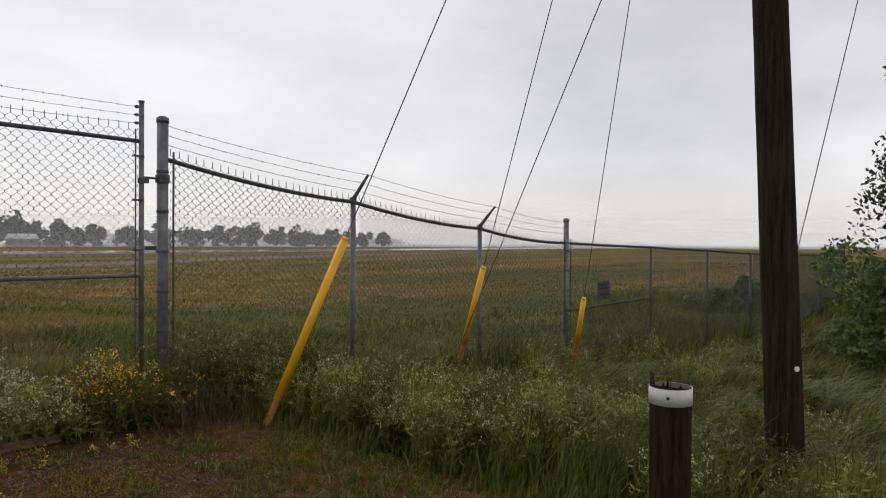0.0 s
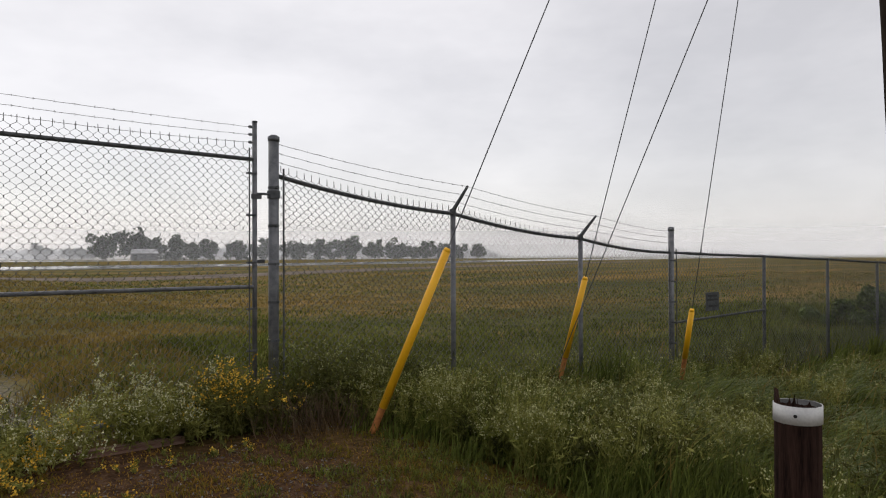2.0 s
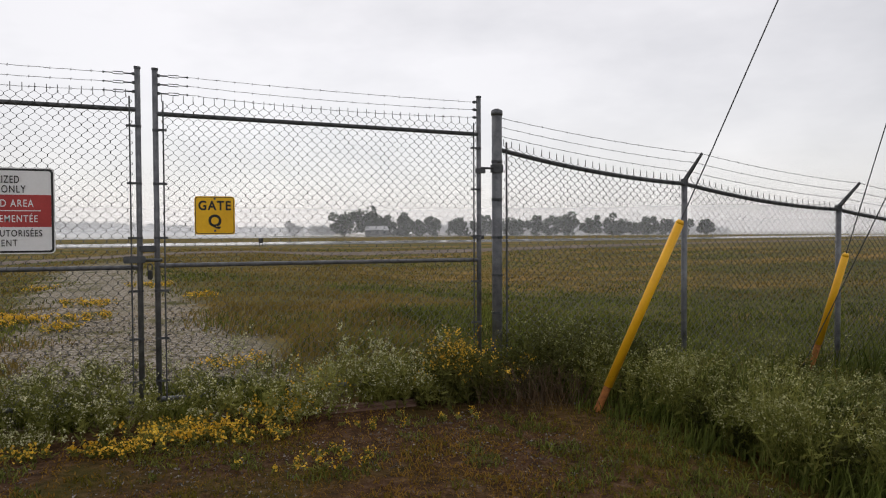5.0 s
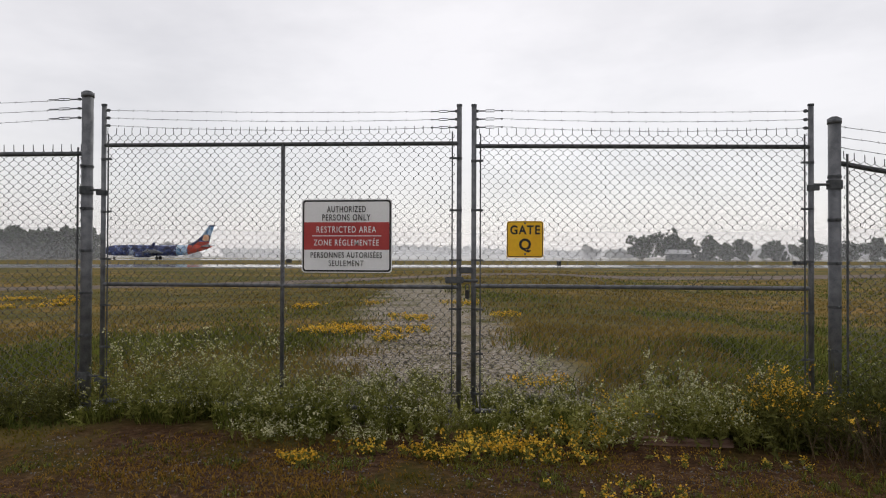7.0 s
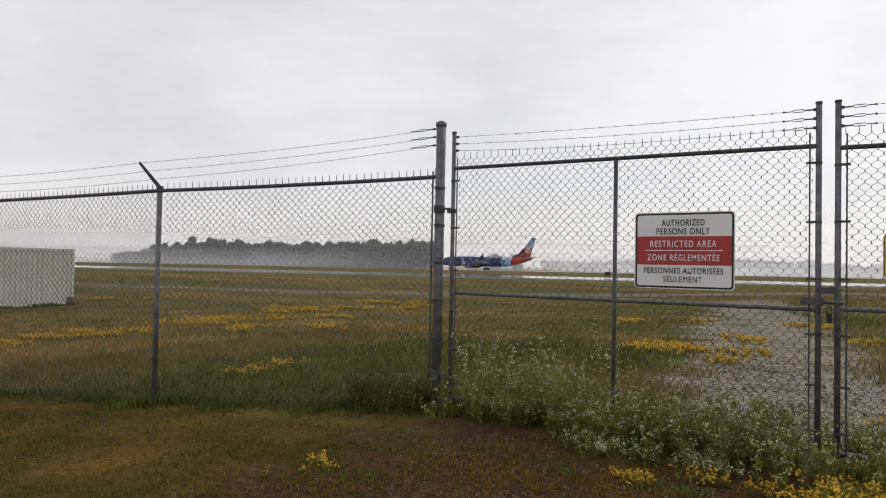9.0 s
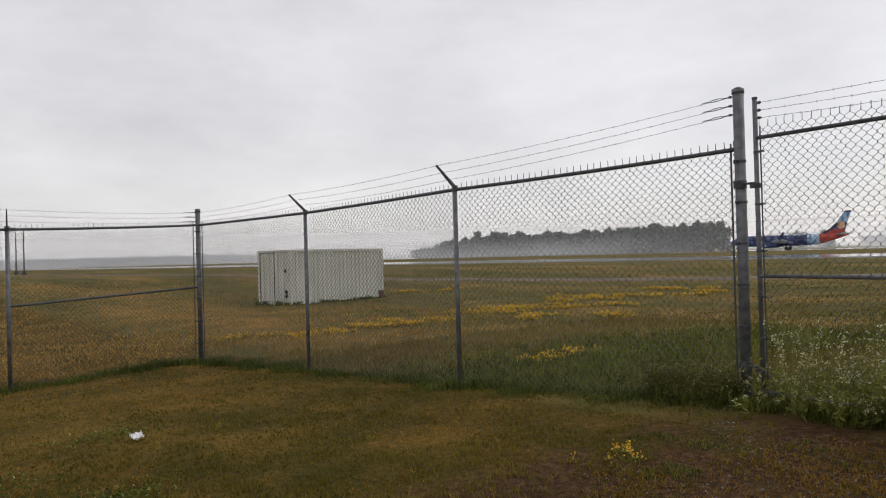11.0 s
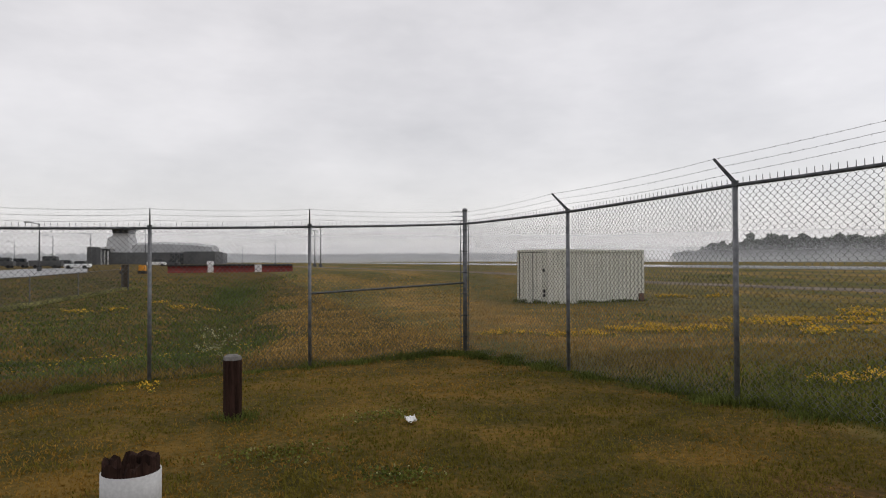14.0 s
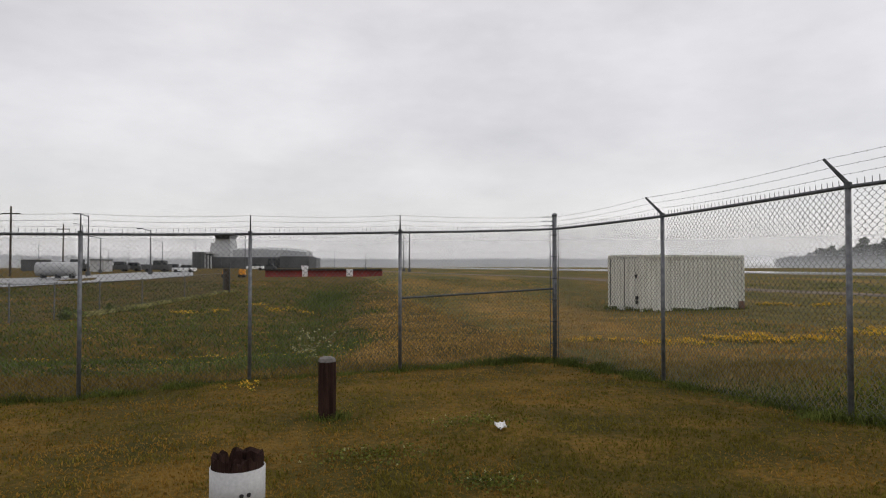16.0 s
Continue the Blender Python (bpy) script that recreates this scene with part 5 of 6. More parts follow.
# meadow beyond the fence
x, y, r = around(300000, -125, 84, 5.2, 75)
keep = ~inside(x, y) & ~on_road(x, y) & ((y > fence_y(x) + 0.05) | (x < left_x(y))) & ~((x > 3.2) & (y < 0.5)) & (~track_mask(x, y) | ((rng.random(len(x)) < 0.16) & (patchy(x, y, 0.7, 24) > 0.62)))
x, y, r = x[keep], y[keep], r[keep]
wet = patchy(x * 0.5, y, 3.0, 11) * 0.6 + patchy(x, y, 9.0, 12) * 0.6 + 0.6 * ditch(x, y) + 0.25 * (x > 3.5) * (y < 14) + 0.55 * np.clip((-11.5 - x) / 1.5, 0, 1) * np.clip((-y - 5.6) / 2.0, 0, 1) * np.clip((x + 27 - 0.8 * (-y - 6)) / 5, 0, 1) - 0.25 * (x < -13) * (y > -6) * (y < 3) - 0.17 * (x > -30) * (x < -3.5) * (y < 25) + 0.32 * (x < -13) * (y < -8) + 0.3 * rng.random(len(x))
high = (0.10 + 0.16 * patchy(x, y, 1.3, 13)) * rng.uniform(0.6, 1.2, len(x))
high = np.where(track_mask(x, y), high * 0.3, high) * np.where(x < -12.5, 0.55, np.where(x < -3.5, 0.75, 1.0)) * np.where(y > 8, 0.6, 1.0)
g = wet > 0.88
lush = g & (x < -11.5) & (y < -6)
blades("lush_meadow_grass", x[lush], y[lush], high[lush] * 1.3, 0.006 + 0.0011 * r[lush], 0.8, GRASS_LUSH, "green grass on the damp side of the slope", wind=(0.4, -0.2))
dry = ~g
g = g & ~lush
blades("meadow_grass", x[g], y[g], high[g] * 1.1, 0.006 + 0.0011 * r[g], 0.8, GRASS_GREEN, "green meadow grass across the airfield", wind=(0.4, -0.2))
pale = dry & (x < -12.5) & (y > -7.5) & (y < 9) & (patchy(x * 0.6, y, 2.6, 42) + 0.4 * rng.random(len(x)) > 0.44)
pale |= dry & (x < -24) & (y < -7) & (patchy(x * 0.5, y * 1.4, 3.0, 43) + 0.4 * rng.random(len(x)) > 0.86)
blades("straw_meadow_grass", x[pale], y[pale], high[pale], 0.005 + 0.0010 * r[pale], 0.8, STRAW, "pale orange dry grass on the slope", wind=(0.4, -0.2))
g = ~dry | pale
blades("dry_meadow_grass", x[~g], y[~g], high[~g], 0.005 + 0.0010 * r[~g], 0.8, MEADOW_DRY, "dry olive brown meadow grass on the airfield", wind=(0.4, -0.2))
# dark rough growth behind the far bays
x, y, r = around(26000, 58, 84, 11, 34)
keep = (y > 0.4) & (y < 9 + 3 * patchy(x, y, 3, 30)) & (x > 11.5 + 3 * patchy(x, y, 2, 31))
x, y, r = x[keep], y[keep], r[keep]
blades("rough_growth", x, y, (0.15 + 0.5 * patchy(x, y, 1.6, 32)) * rng.uniform(0.5, 1.1, len(x)), 0.008 + 0.0010 * r, 0.7, GRASS_GREEN, "dark rough growth behind the fence")
# green tufts on the worn soil
x, y, r = around(26000, -62, 58, 2.0, 5.4, 2)
keep = (patchy(x, y, 0.45, 33) * 0.7 + patchy(x, y, 0.16, 34) * 0.3 > 0.57) & (y < -0.7) & (x < weed_edge(y)) & (x > -3.8)
blades("soil_tufts", x[keep], y[keep], 0.02 + 0.05 * rng.random(keep.sum()), 0.009, 1.0, GRASS_LAWN, "thin green tufts on worn soil")
x, y, r = around(60000, -40, 60, 1.9, 5.6, 1.5)
near = np.clip(1 - (weed_edge(y) - x) / 1.6, 0, 1)
keep = (patchy(x, y, 0.28, 35) * 0.6 + patchy(x, y, 0.1, 36) * 0.4 + 0.20 * near > 0.655) & (y < -0.75) & (x < weed_edge(y) + 0.1) & (x > -3.6)
blades("green_tufts", x[keep], y[keep], (0.025 + 0.05 * rng.random(keep.sum())) * (1 + 0.4 * near[keep]), 0.008, 1.0, GRASS_GREEN, "low green tufts spreading over worn soil")
x, y, r = around(36000, -40, 60, 1.9, 5.6, 1.5)
keep = (patchy(x, y, 0.5, 37) > 0.42) & (y < -0.75) & (x < weed_edge(y)) & (x > -3.8)
blades("dry_litter", x[keep], y[keep], 0.010 + 0.02 * rng.random(keep.sum()), 0.007, 1.8, GRASS_DRY, "dry grass litter lying on worn soil")
# lush ditch
x, y, r = around(60000, -130, -84, 13, 75, 1.0)
keep = (ditch(x, y) > 0.42 + 0.8 * (patchy(x, y, 1.8, 14) - 0.35)) & (x < -13) & (rng.random(len(x)) < 0.75)
blades("ditch_grass", x[keep], y[keep], 0.08 + 0.24 * patchy(x[keep], y[keep], 1.2, 15), 0.02, 0.8, GRASS_LUSH, "lush bright green grass in the shallow ditch")

x, y = rng.normal(-47, 4.5, 2600), rng.normal(0, 0.9, 2600)
y = y - 10.1 + 0.047 * (x + 47)
keep = patchy(x, y, 1.6, 55) + 0.3 * rng.random(len(x)) > 0.5
blades("ditch_reeds", x[keep], y[keep], 0.12 + 0.4 * patchy(x[keep], y[keep], 1.1, 56), 0.035, 0.8, GRASS_LUSH, "taller bright green growth in the far ditch")

# mown lawn
x, y, r = around(240000, -150, 62, 1.7, 17)
keep = inside(x, y) & (x < weed_edge(y)) & (y < -0.55 + 0.3 * (patchy(x, y, 0.7, 16) - 0.5))
bare = (x > -3.6) & (x < 3.6) & (y > -4.6) & (patchy(x, y, 0.55, 17) * 0.6 + patchy(x, y, 0.2, 18) * 0.4 < 0.52)
keep &= ~bare | (rng.random(len(x)) < 0.28)
x, y, r = x[keep], y[keep], r[keep]
green = patchy(x, y, 1.3, 19) * 0.42 + patchy(x, y, 0.28, 20) * 0.38 + 0.2 * rng.random(len(x)) > 0.50
high = 0.022 + 0.04 * patchy(x, y, 0.28, 20)
blades("lawn_blades", x[green], y[green], high[green], 0.005 + 0.0011 * r[green], 1.0, GRASS_LAWN, "short olive green mown lawn grass", lift=0.0)
blades("dry_lawn_blades", x[~green], y[~green], high[~green], 0.005 + 0.0011 * r[~green], 1.1, GRASS_DRY, "short dry brown patches of mown lawn")
# the same lawn underfoot and behind
x, y, r = around(60000, -180, 180, 0.25, 14, 1.0)
keep = inside(x, y) & (x < weed_edge(y) + 1.5) & ((r < 1.75) | (y < -8.5)) & (y > -16)
x, y = x[keep], y[keep]
blades("near_lawn_blades", x, y, 0.025 + 0.035 * patchy(x, y, 0.4, 21), 0.008, 1.0, GRASS_LAWN, "short olive brown mown lawn grass")
# clover on the lawn, with a few white heads
for cx, cy, wide in ((-6.82, -5.02, 0.22), (-5.55, -6.0, 0.24), (-4.6, -5.2, 0.12)):
    x, y = rng.normal(cx, wide, 420), rng.normal(cy, wide * 1.3, 420)
    z = ground_z(x, y) + rng.uniform(0.02, 0.05, 420)
    patch = thing("clover_patch", (0, 0, 0), "low patch of dark green clover in the lawn", "clover", kind="stuff")
    soup("leaf", *flakes(np.stack([x, y, z], -1), rng.uniform(0.008, 0.015, 420), 0.4, 0.9), GRASS_GREEN, patch)
    x, y = rng.normal(cx, wide * 1.1, 8), rng.normal(cy, wide * 1.4, 8)
    c = np.repeat(np.stack([x, y, ground_z(x, y) + 0.055], -1), 5, 0) + rng.normal(0, 0.006, (40, 3))
    soup("bloom", *flakes(c, np.full(40, 0.0065), 1.0, 0.8), BLOOM_CREAM, patch)
# pebbles on the worn soil
n = 16000
x, y = rng.uniform(-3.4, 3.6, n), rng.uniform(-4.6, -0.7, n)
keep = (patchy(x, y, 0.6, 22) + 0.3 * (np.hypot(x + 0.6, y + 1.7) < 1.6) > 0.52) & (rng.random(n) < 0.7)
c = np.stack([x[keep], y[keep], ground_z(x[keep], y[keep]) + 0.004], -1)
PEBBLE = material("pebble", (0.08, 0.07, 0.06), (0.26, 0.24, 0.22), 3, 0.8, 0, 0, 20, island=0.5)
v, f = [], []
for a in (0, 1):
    fv, ff = flakes(c + (0, 0, 0.003 * a), 0.004 + 0.012 * rng.random(len(c)) ** 3, 0.4)
    v.append((fv, ff))
tagged(soup("pebbles", *joined(v), PEBBLE), "small grey stones pressed into bare soil", "pebbles", kind="stuff")
# loose stones on the gravel track beyond the gate
n = 9000
y = 0.2 + 9.5 * rng.random(n) ** 1.5
x = -0.16 * y + rng.normal(0, 0.85, n)
keep = patchy(x, y, 0.4, 44) > 0.38
c = np.stack([x[keep], y[keep], ground_z(x[keep], y[keep]) + 0.006], -1)
size = 0.006 + 0.024 * rng.random(len(c)) ** 3
tagged(soup("gravel_stones", *joined([flakes(c + (0, 0, 0.004 * a), size, 0.5) for a in (0, 1)]), material("gravel_stone", (0.06, 0.05, 0.042), (0.42, 0.38, 0.34), 3, 0.85, 0, 0, 20, island=0.6)), "loose grey-brown stones on the gravel track", "gravel", kind="stuff")
# rough grass along the left fence
pts = [(a, b) for a, b in zip(LEFT, LEFT[1:])]
xs, ys = [], []
for a, b in pts:
    n = int(1000 * math.hypot(b[0] - a[0], b[1] - a[1]))
    t = rng.random(n)
    off = rng.normal(0, 0.16, n) + 0.12 * np.sin(t * 19)
    d = Vector((b[0] - a[0], b[1] - a[1])).normalized()
    xs.append(a[0] + (b[0] - a[0]) * t - d.y * off)
    ys.append(a[1] + (b[1] - a[1]) * t + d.x * off)
x, y = np.concatenate(xs), np.concatenate(ys)
keep = patchy(x, y, 0.45, 52) + 0.5 * rng.random(len(x)) > 0.55
x, y = x[keep], y[keep]
blades("fence_grass", x, y, (0.04 + 0.2 * patchy(x, y, 0.5, 23) ** 1.5) * rng.uniform(0.5, 1.1, len(x)), 0.010, 0.8, TALL_GREEN, "unmown grass strip along the fence foot")
x, y = rng.normal(-11.5, 0.06, 7), rng.normal(-7.15, 0.07, 7)
weeds("white_weeds", x, y, rng.uniform(0.5, 0.95, 7), "pale flowering weed behind the fence", BLOOM_WHITE, leaves=14, blooms=40, petal=0.014)
x, y = rng.normal(-7.33, 0.13, 420), rng.normal(-6.5, 0.13, 420)
blades("post_grass", x, y, rng.uniform(0.04, 0.13, 420), 0.007, 0.8, TALL_GREEN, "green grass tuft round the short post")


# grass along the container's foot
t = rng.random(900)
side = rng.random(900) < 0.7
turn = radians(16.5)
along, inward = np.where(side, t * 6.2, -0.12), np.where(side, -0.12, t * 2.6)
x = -30.07 - math.sin(turn) * along - math.cos(turn) * inward + rng.normal(0, 0.09, 900)
y = 5.70 + math.cos(turn) * along - math.sin(turn) * inward + rng.normal(0, 0.09, 900)
keep = patchy(x, y, 0.6, 53) > 0.4
blades("container_grass", x[keep], y[keep], (0.08 + 0.22 * patchy(x, y, 0.7, 54))[keep], 0.03, 0.7, TALL_GREEN, "uncut grass along the foot of the container")
bm = bmesh.new()
box(bm, (-31.62, 11.35, -0.54), (0.12, 0.28, 0.4), bevel=0.02)
tagged(part("wooden_block", bm, KERB_WOOD), "reddish timber block leaning at the container's end", "timber")


# ---- trees and bushes ----
def crown(centre, size, lumps, leaf, count, seed, droop=0.0):
    """Leaf pieces over an uneven heap of lumps, with gaps."""
    g = np.random.default_rng(seed)
    c = g.normal(0, 0.42, (lumps, 3)) * size + centre
    rad = g.uniform(0.3, 0.55, lumps) * min(size)
    k = g.integers(0, lumps, count)
    d = g.normal(size=(count, 3))
    d /= np.linalg.norm(d, axis=1)[:, None]
    p = c[k] + d * (rad[k] * g.uniform(0.55, 1.08, count) ** 0.6)[:, None]
    p[:, 2] -= droop * g.random(count)
    n = g.normal(size=(count, 3))
    n /= np.linalg.norm(n, axis=1)[:, None]
    e = np.cross(n, g.normal(size=(count, 3)))
    e /= np.linalg.norm(e, axis=1)[:, None]
    s = (leaf * g.uniform(0.6, 1.3, count))[:, None]
    v = np.stack([p - n * s, p + e * s * 0.55, p + n * s, p - e * s * 0.55], 1).reshape(-1, 3)
    return v, np.arange(count)[:, None] * 4 + np.array([[0, 1, 2, 3]])


def limbs(root, centre, size, r, seed, count=7):
    rr = random.Random(seed)
    bm = bmesh.new()
    root, centre = Vector(root), Vector(centre)
    fork = root.lerp(centre, 0.6)
    tube(bm, root, fork, r, r * 0.65, seg=8)
    for k in range(count):
        a = rr.uniform(0, 6.28)
        end = centre + Vector((math.cos(a) * size[0] * 0.6, math.sin(a) * size[1] * 0.6, rr.uniform(-0.3, 0.6) * size[2]))
        tube(bm, root.lerp(fork, rr.uniform(0.6, 1.0)), end, r * 0.4, r * 0.08, seg=5)
    return bm


def broadleaf(name, x, y, z, size, label, leaf, count, seed, lumps=24, mat=None, base=None, group=""):
    base = gz(x, y) if base is None else base
    t = thing(name, (0, 0, 0), label, "bush" if "bush" in name else "tree", group)
    part("trunk", limbs((x, y, base - 0.1), (x, y, z), size, max(0.05, size[2] * 0.03), seed), BARK, t)
    soup("crown", *crown(np.array((x, y, z)), np.array(size), lumps, leaf, count, seed), mat or TREE_LEAF, t)


p = polar(82.4, 15.0)
broadleaf("roadside_bush", p.x, p.y, 0.55, (1.7, 1.7, 1.15), "dense dark green leafy bush beside the fence", 0.055, 18000, 31, 34, BUSH_LEAF)
p = polar(80.5, 13.2)
broadleaf("roadside_bush", p.x, p.y, 0.0, (0.9, 0.9, 0.6), "low green leafy bush in long grass", 0.06, 5000, 32, 16, BUSH_LEAF)
for bb, dd, ss, sd in ((69.0, 25, 1.3, 62), (71.5, 28, 1.5, 63), (74.0, 25, 1.3, 65)):
    p = polar(bb, dd)
    broadleaf("rough_bush", p.x, p.y, gz(p.x, p.y) + ss * 0.25, (ss, ss, ss * 0.4), "low dark scrub bush behind the fence", 0.08, 2600, sd, 14, BUSH_LEAF, group="scrub bushes")
p = polar(83.9, 21.0)
broadleaf("birch_tree", p.x, p.y, 3.9, (2.0, 2.0, 2.6), "feathery grey-green tree behind the bush", 0.075, 11000, 33, 34)

# far clumps: bearing, distance, height, width
FAR = [(10.6, 396, 15, 18), (12.6, 396, 16, 16), (14.0, 396, 13.5, 12), (15.6, 396, 12, 14), (18.0, 396, 11.5, 8), (20.3, 396, 10, 16), (22.4, 396, 10.5, 18), (24.8, 396, 10.5, 16), (27.3, 396, 10, 18), (29.3, 392, 12, 16),
       (31.2, 396, 10, 16), (33.4, 396, 11, 16), (35.3, 396, 9.5, 18), (37.3, 396, 9, 14), (38.6, 392, 7.5, 8), (40.3, 392, 9.5, 7), (6.4, 440, 9.5, 10), (8.2, 520, 7.5, 10), (-26.8, 480, 9, 14), (-28.3, 480, 10, 14), (-30.2, 470, 8, 12), (9.2, 520, 6.5, 16), (16.9, 396, 9, 8)]
for k, (b, d, h, w) in enumerate(FAR):
    p = polar(b, d)
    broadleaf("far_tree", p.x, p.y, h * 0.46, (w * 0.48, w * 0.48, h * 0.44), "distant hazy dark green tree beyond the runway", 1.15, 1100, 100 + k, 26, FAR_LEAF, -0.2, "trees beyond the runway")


def wood(name, b0, b1, d, profile, label, seed, leaf=1.1, per=150):
    """A far wood as one spread of crowns along a bearing range; profile: heights along it."""
    g = np.random.default_rng(seed)
    pieces = []
    n = int(abs(b1 - b0) * d * 0.0175 / 3.0)
    for k in range(n):
        f = (k + g.uniform(-0.4, 0.4)) / n
        h = float(np.interp(f, np.linspace(0, 1, len(profile)), profile)) * g.uniform(0.94, 1.05)
        p = polar(b0 + (b1 - b0) * f, d + g.uniform(-12, 12))
        pieces.append(crown(np.array((p.x, p.y, h * 0.62)), np.array((4.6, 4.6, h * 0.26)), 8, leaf, per, seed * 1000 + k))
        pieces.append(crown(np.array((p.x, p.y, h * 0.24)), np.array((4.6, 4.6, h * 0.28)), 6, leaf * 1.3, per // 2, seed * 1000 + 500 + k))
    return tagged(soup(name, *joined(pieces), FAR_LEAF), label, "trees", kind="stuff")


wood("far_wood", -58.6, -33.2, 345, (3.5, 9, 11.5, 12.5, 12.2, 12, 12.8, 14.5, 14.5, 14), "dense dark wood on a rise beyond the runway", 41, 1.5, per=330)
wood("far_wood", -56, -36, 372, (3, 9, 10, 10, 10, 11, 12, 12), "dense dark wood on a rise beyond the runway", 42, 1.7, per=200)
wood("far_hedge", -24, 10, 640, (9, 8, 13, 14, 12, 9, 8, 9), "low hazy line of distant trees", 43, 1.8, 60)
wood("far_hedge", 17, 42, 560, (10, 11, 9, 11, 8, 5), "low hazy line of distant trees", 44, 1.6, 60)
wood("far_hedge", -128, -62, 800, (10, 12, 9, 10, 8, 9, 8, 6), "low hazy line of distant trees", 45, 2.2, 50)

# farmhouse among the trees
p = polar(13.3, 388)
house = thing("farmhouse", p, "small grey farmhouse with a pale roof among trees", "house")
m = pose(0, 0, 0, 0, 0, -13)
bm = bmesh.new()
box(bm, (0, 0, 1.6), (13, 7, 3.4), m)
part("wall", bm, GREY_WALL, house)
bm = bmesh.new()
v = [bm.verts.new(m @ Vector(q)) for q in ((-7, -4, 3.2), (7, -4, 3.2), (7, 4, 3.2), (-7, 4, 3.2), (-6, 0, 5.6), (6, 0, 5.6))]
for q in ((0, 1, 5, 4), (1, 2, 5), (2, 3, 4, 5), (3, 0, 4), (0, 3, 2, 1)):
    bm.faces.new([v[k] for k in q])
part("roof", bm, PALE_WALL, house)
for wx in (-4, 0, 4):
    bm = bmesh.new()
    box(bm, (wx, -3.52, 1.9), (1.4, 0.08, 1.2), m)
    part("window", bm, GLASS, house)


# ---- airliner on the runway ----
def airliner():
    reach = 263 / math.cos(radians(29.1 - 16))
    at = polar(-29.1, reach, -0.03)
    m = Matrix.Translation(at) @ Matrix.Rotation(RUN_TURN + math.pi, 4, "Z")
    jet = thing("airliner", (0, 0, 0), "blue painted twin-engine airliner with a red tail cone on the runway", "airplane")
    # stations along the body: x forward, half width, half height, centre height
    st = [(19.6, 0.05, 0.05, 2.9), (19.2, 0.55, 0.5, 2.95), (18.2, 1.05, 1.0, 3.05), (16.6, 1.55, 1.6, 3.2), (14.5, 1.85, 1.95, 3.3), (10, 1.9, 2.0, 3.35), (-7, 1.9, 2.0, 3.35), (-11, 1.7, 1.75, 3.6), (-15, 1.1, 1.15, 4.15), (-18.4, 0.45, 0.5, 4.7), (-19.6, 0.12, 0.15, 4.9)]

    def hull(name, stations, mat):
        bm = bmesh.new()
        rows = [[bm.verts.new(m @ Vector((x, w * math.cos(a), c + h * math.sin(a)))) for a in np.arange(20) * math.pi / 10] for x, w, h, c in stations]
        for a, b in zip(rows, rows[1:]):
            for k in range(20):
                bm.faces.new((a[k], b[k], b[(k + 1) % 20], a[(k + 1) % 20]))
        bm.faces.new(rows[0])
        bm.faces.new(rows[-1][::-1])
        bmesh.ops.recalc_face_normals(bm, faces=bm.faces)
        return smooth(part(name, bm, mat, jet))

    body = hull("fuselage", st[:7], JET_BLUE)
    hull("rear_fuselage", st[6:8], JET_SKY)
    slab_low = [(-12.2, 0, 5.0), (-14.4, 0, 6.6), (-18.4, 0, 6.7), (-18.2, 0, 5.0)]
    hull("tail_cone", st[7:], JET_TAIL)

    def slab(name, corners, thick, mat, axis):
        bm = bmesh.new()
        a = [bm.verts.new(m @ (Vector(c) + Vector(axis) * thick * 0.5)) for c in corners]
        b = [bm.verts.new(m @ (Vector(c) - Vector(axis) * thick * 0.5)) for c in corners]
        bm.faces.new(a)
        bm.faces.new(b[::-1])
        for k in range(len(corners)):
            bm.faces.new((a[k], b[k], b[(k + 1) % len(corners)], a[(k + 1) % len(corners)]))
        bmesh.ops.recalc_face_normals(bm, faces=bm.faces)
        return part(name, bm, mat, jet)

    for s in (1, -1):
        wing = slab("wing", [(5.5, s * 1.5, 2.4), (-1.0, s * 16.8, 3.6), (-2.6, s * 16.8, 3.6), (-2.4, s * 5, 2.7), (-2.6, s * 1.5, 2.4)], 0.35, JET_GREY, (0, 0, 1))
        slab("winglet", [(-1.1, s * 16.8, 3.5), (-2.7, s * 16.8, 3.5), (-3.6, s * 17.4, 6.0), (-2.9, s * 17.4, 6.0)], 0.12, JET_BLUE, (0, 1, 0))
        slab("tailplane", [(-15.4, s * 0.5, 4.8), (-18.6, s * 6.9, 5.4), (-19.8, s * 6.9, 5.4), (-18.6, s * 0.5, 4.8)], 0.22, JET_GREY, (0, 0, 1))
        bm = bmesh.new()
        tube(bm, m @ Vector((6.6, s * 4.9, 1.75)), m @ Vector((3.6, s * 4.9, 1.75)), 1.0, 0.95, seg=16)
        tube(bm, m @ Vector((3.6, s * 4.9, 1.75)), m @ Vector((2.0, s * 4.9, 1.8)), 0.9, 0.5, seg=16)
        box(bm, (3.2, s * 4.9, 2.5), (3.6, 0.3, 0.8), m)
        part("engine", bm, JET_BLUE, jet)
        bm = bmesh.new()
        tube(bm, m @ Vector((-0.6, s * 2.7, 0.6)), m @ Vector((-0.6, s * 2.7, 2.4)), 0.14, seg=8)
        for w in (-0.35, 0.35):
            tube(bm, m @ Vector((-0.6, s * 2.7 + w - 0.18, 0.56)), m @ Vector((-0.6, s * 2.7 + w + 0.18, 0.56)), 0.56, seg=14)
        part("main_wheel", bm, RUBBER, jet)
    bm = bmesh.new()
    tube(bm, m @ Vector((14.8, 0, 0.4)), m @ Vector((14.8, 0, 1.6)), 0.1, seg=8)
    tube(bm, m @ Vector((14.8, -0.3, 0.36)), m @ Vector((14.8, 0.3, 0.36)), 0.36, seg=12)
    part("nose_wheel", bm, RUBBER, jet)
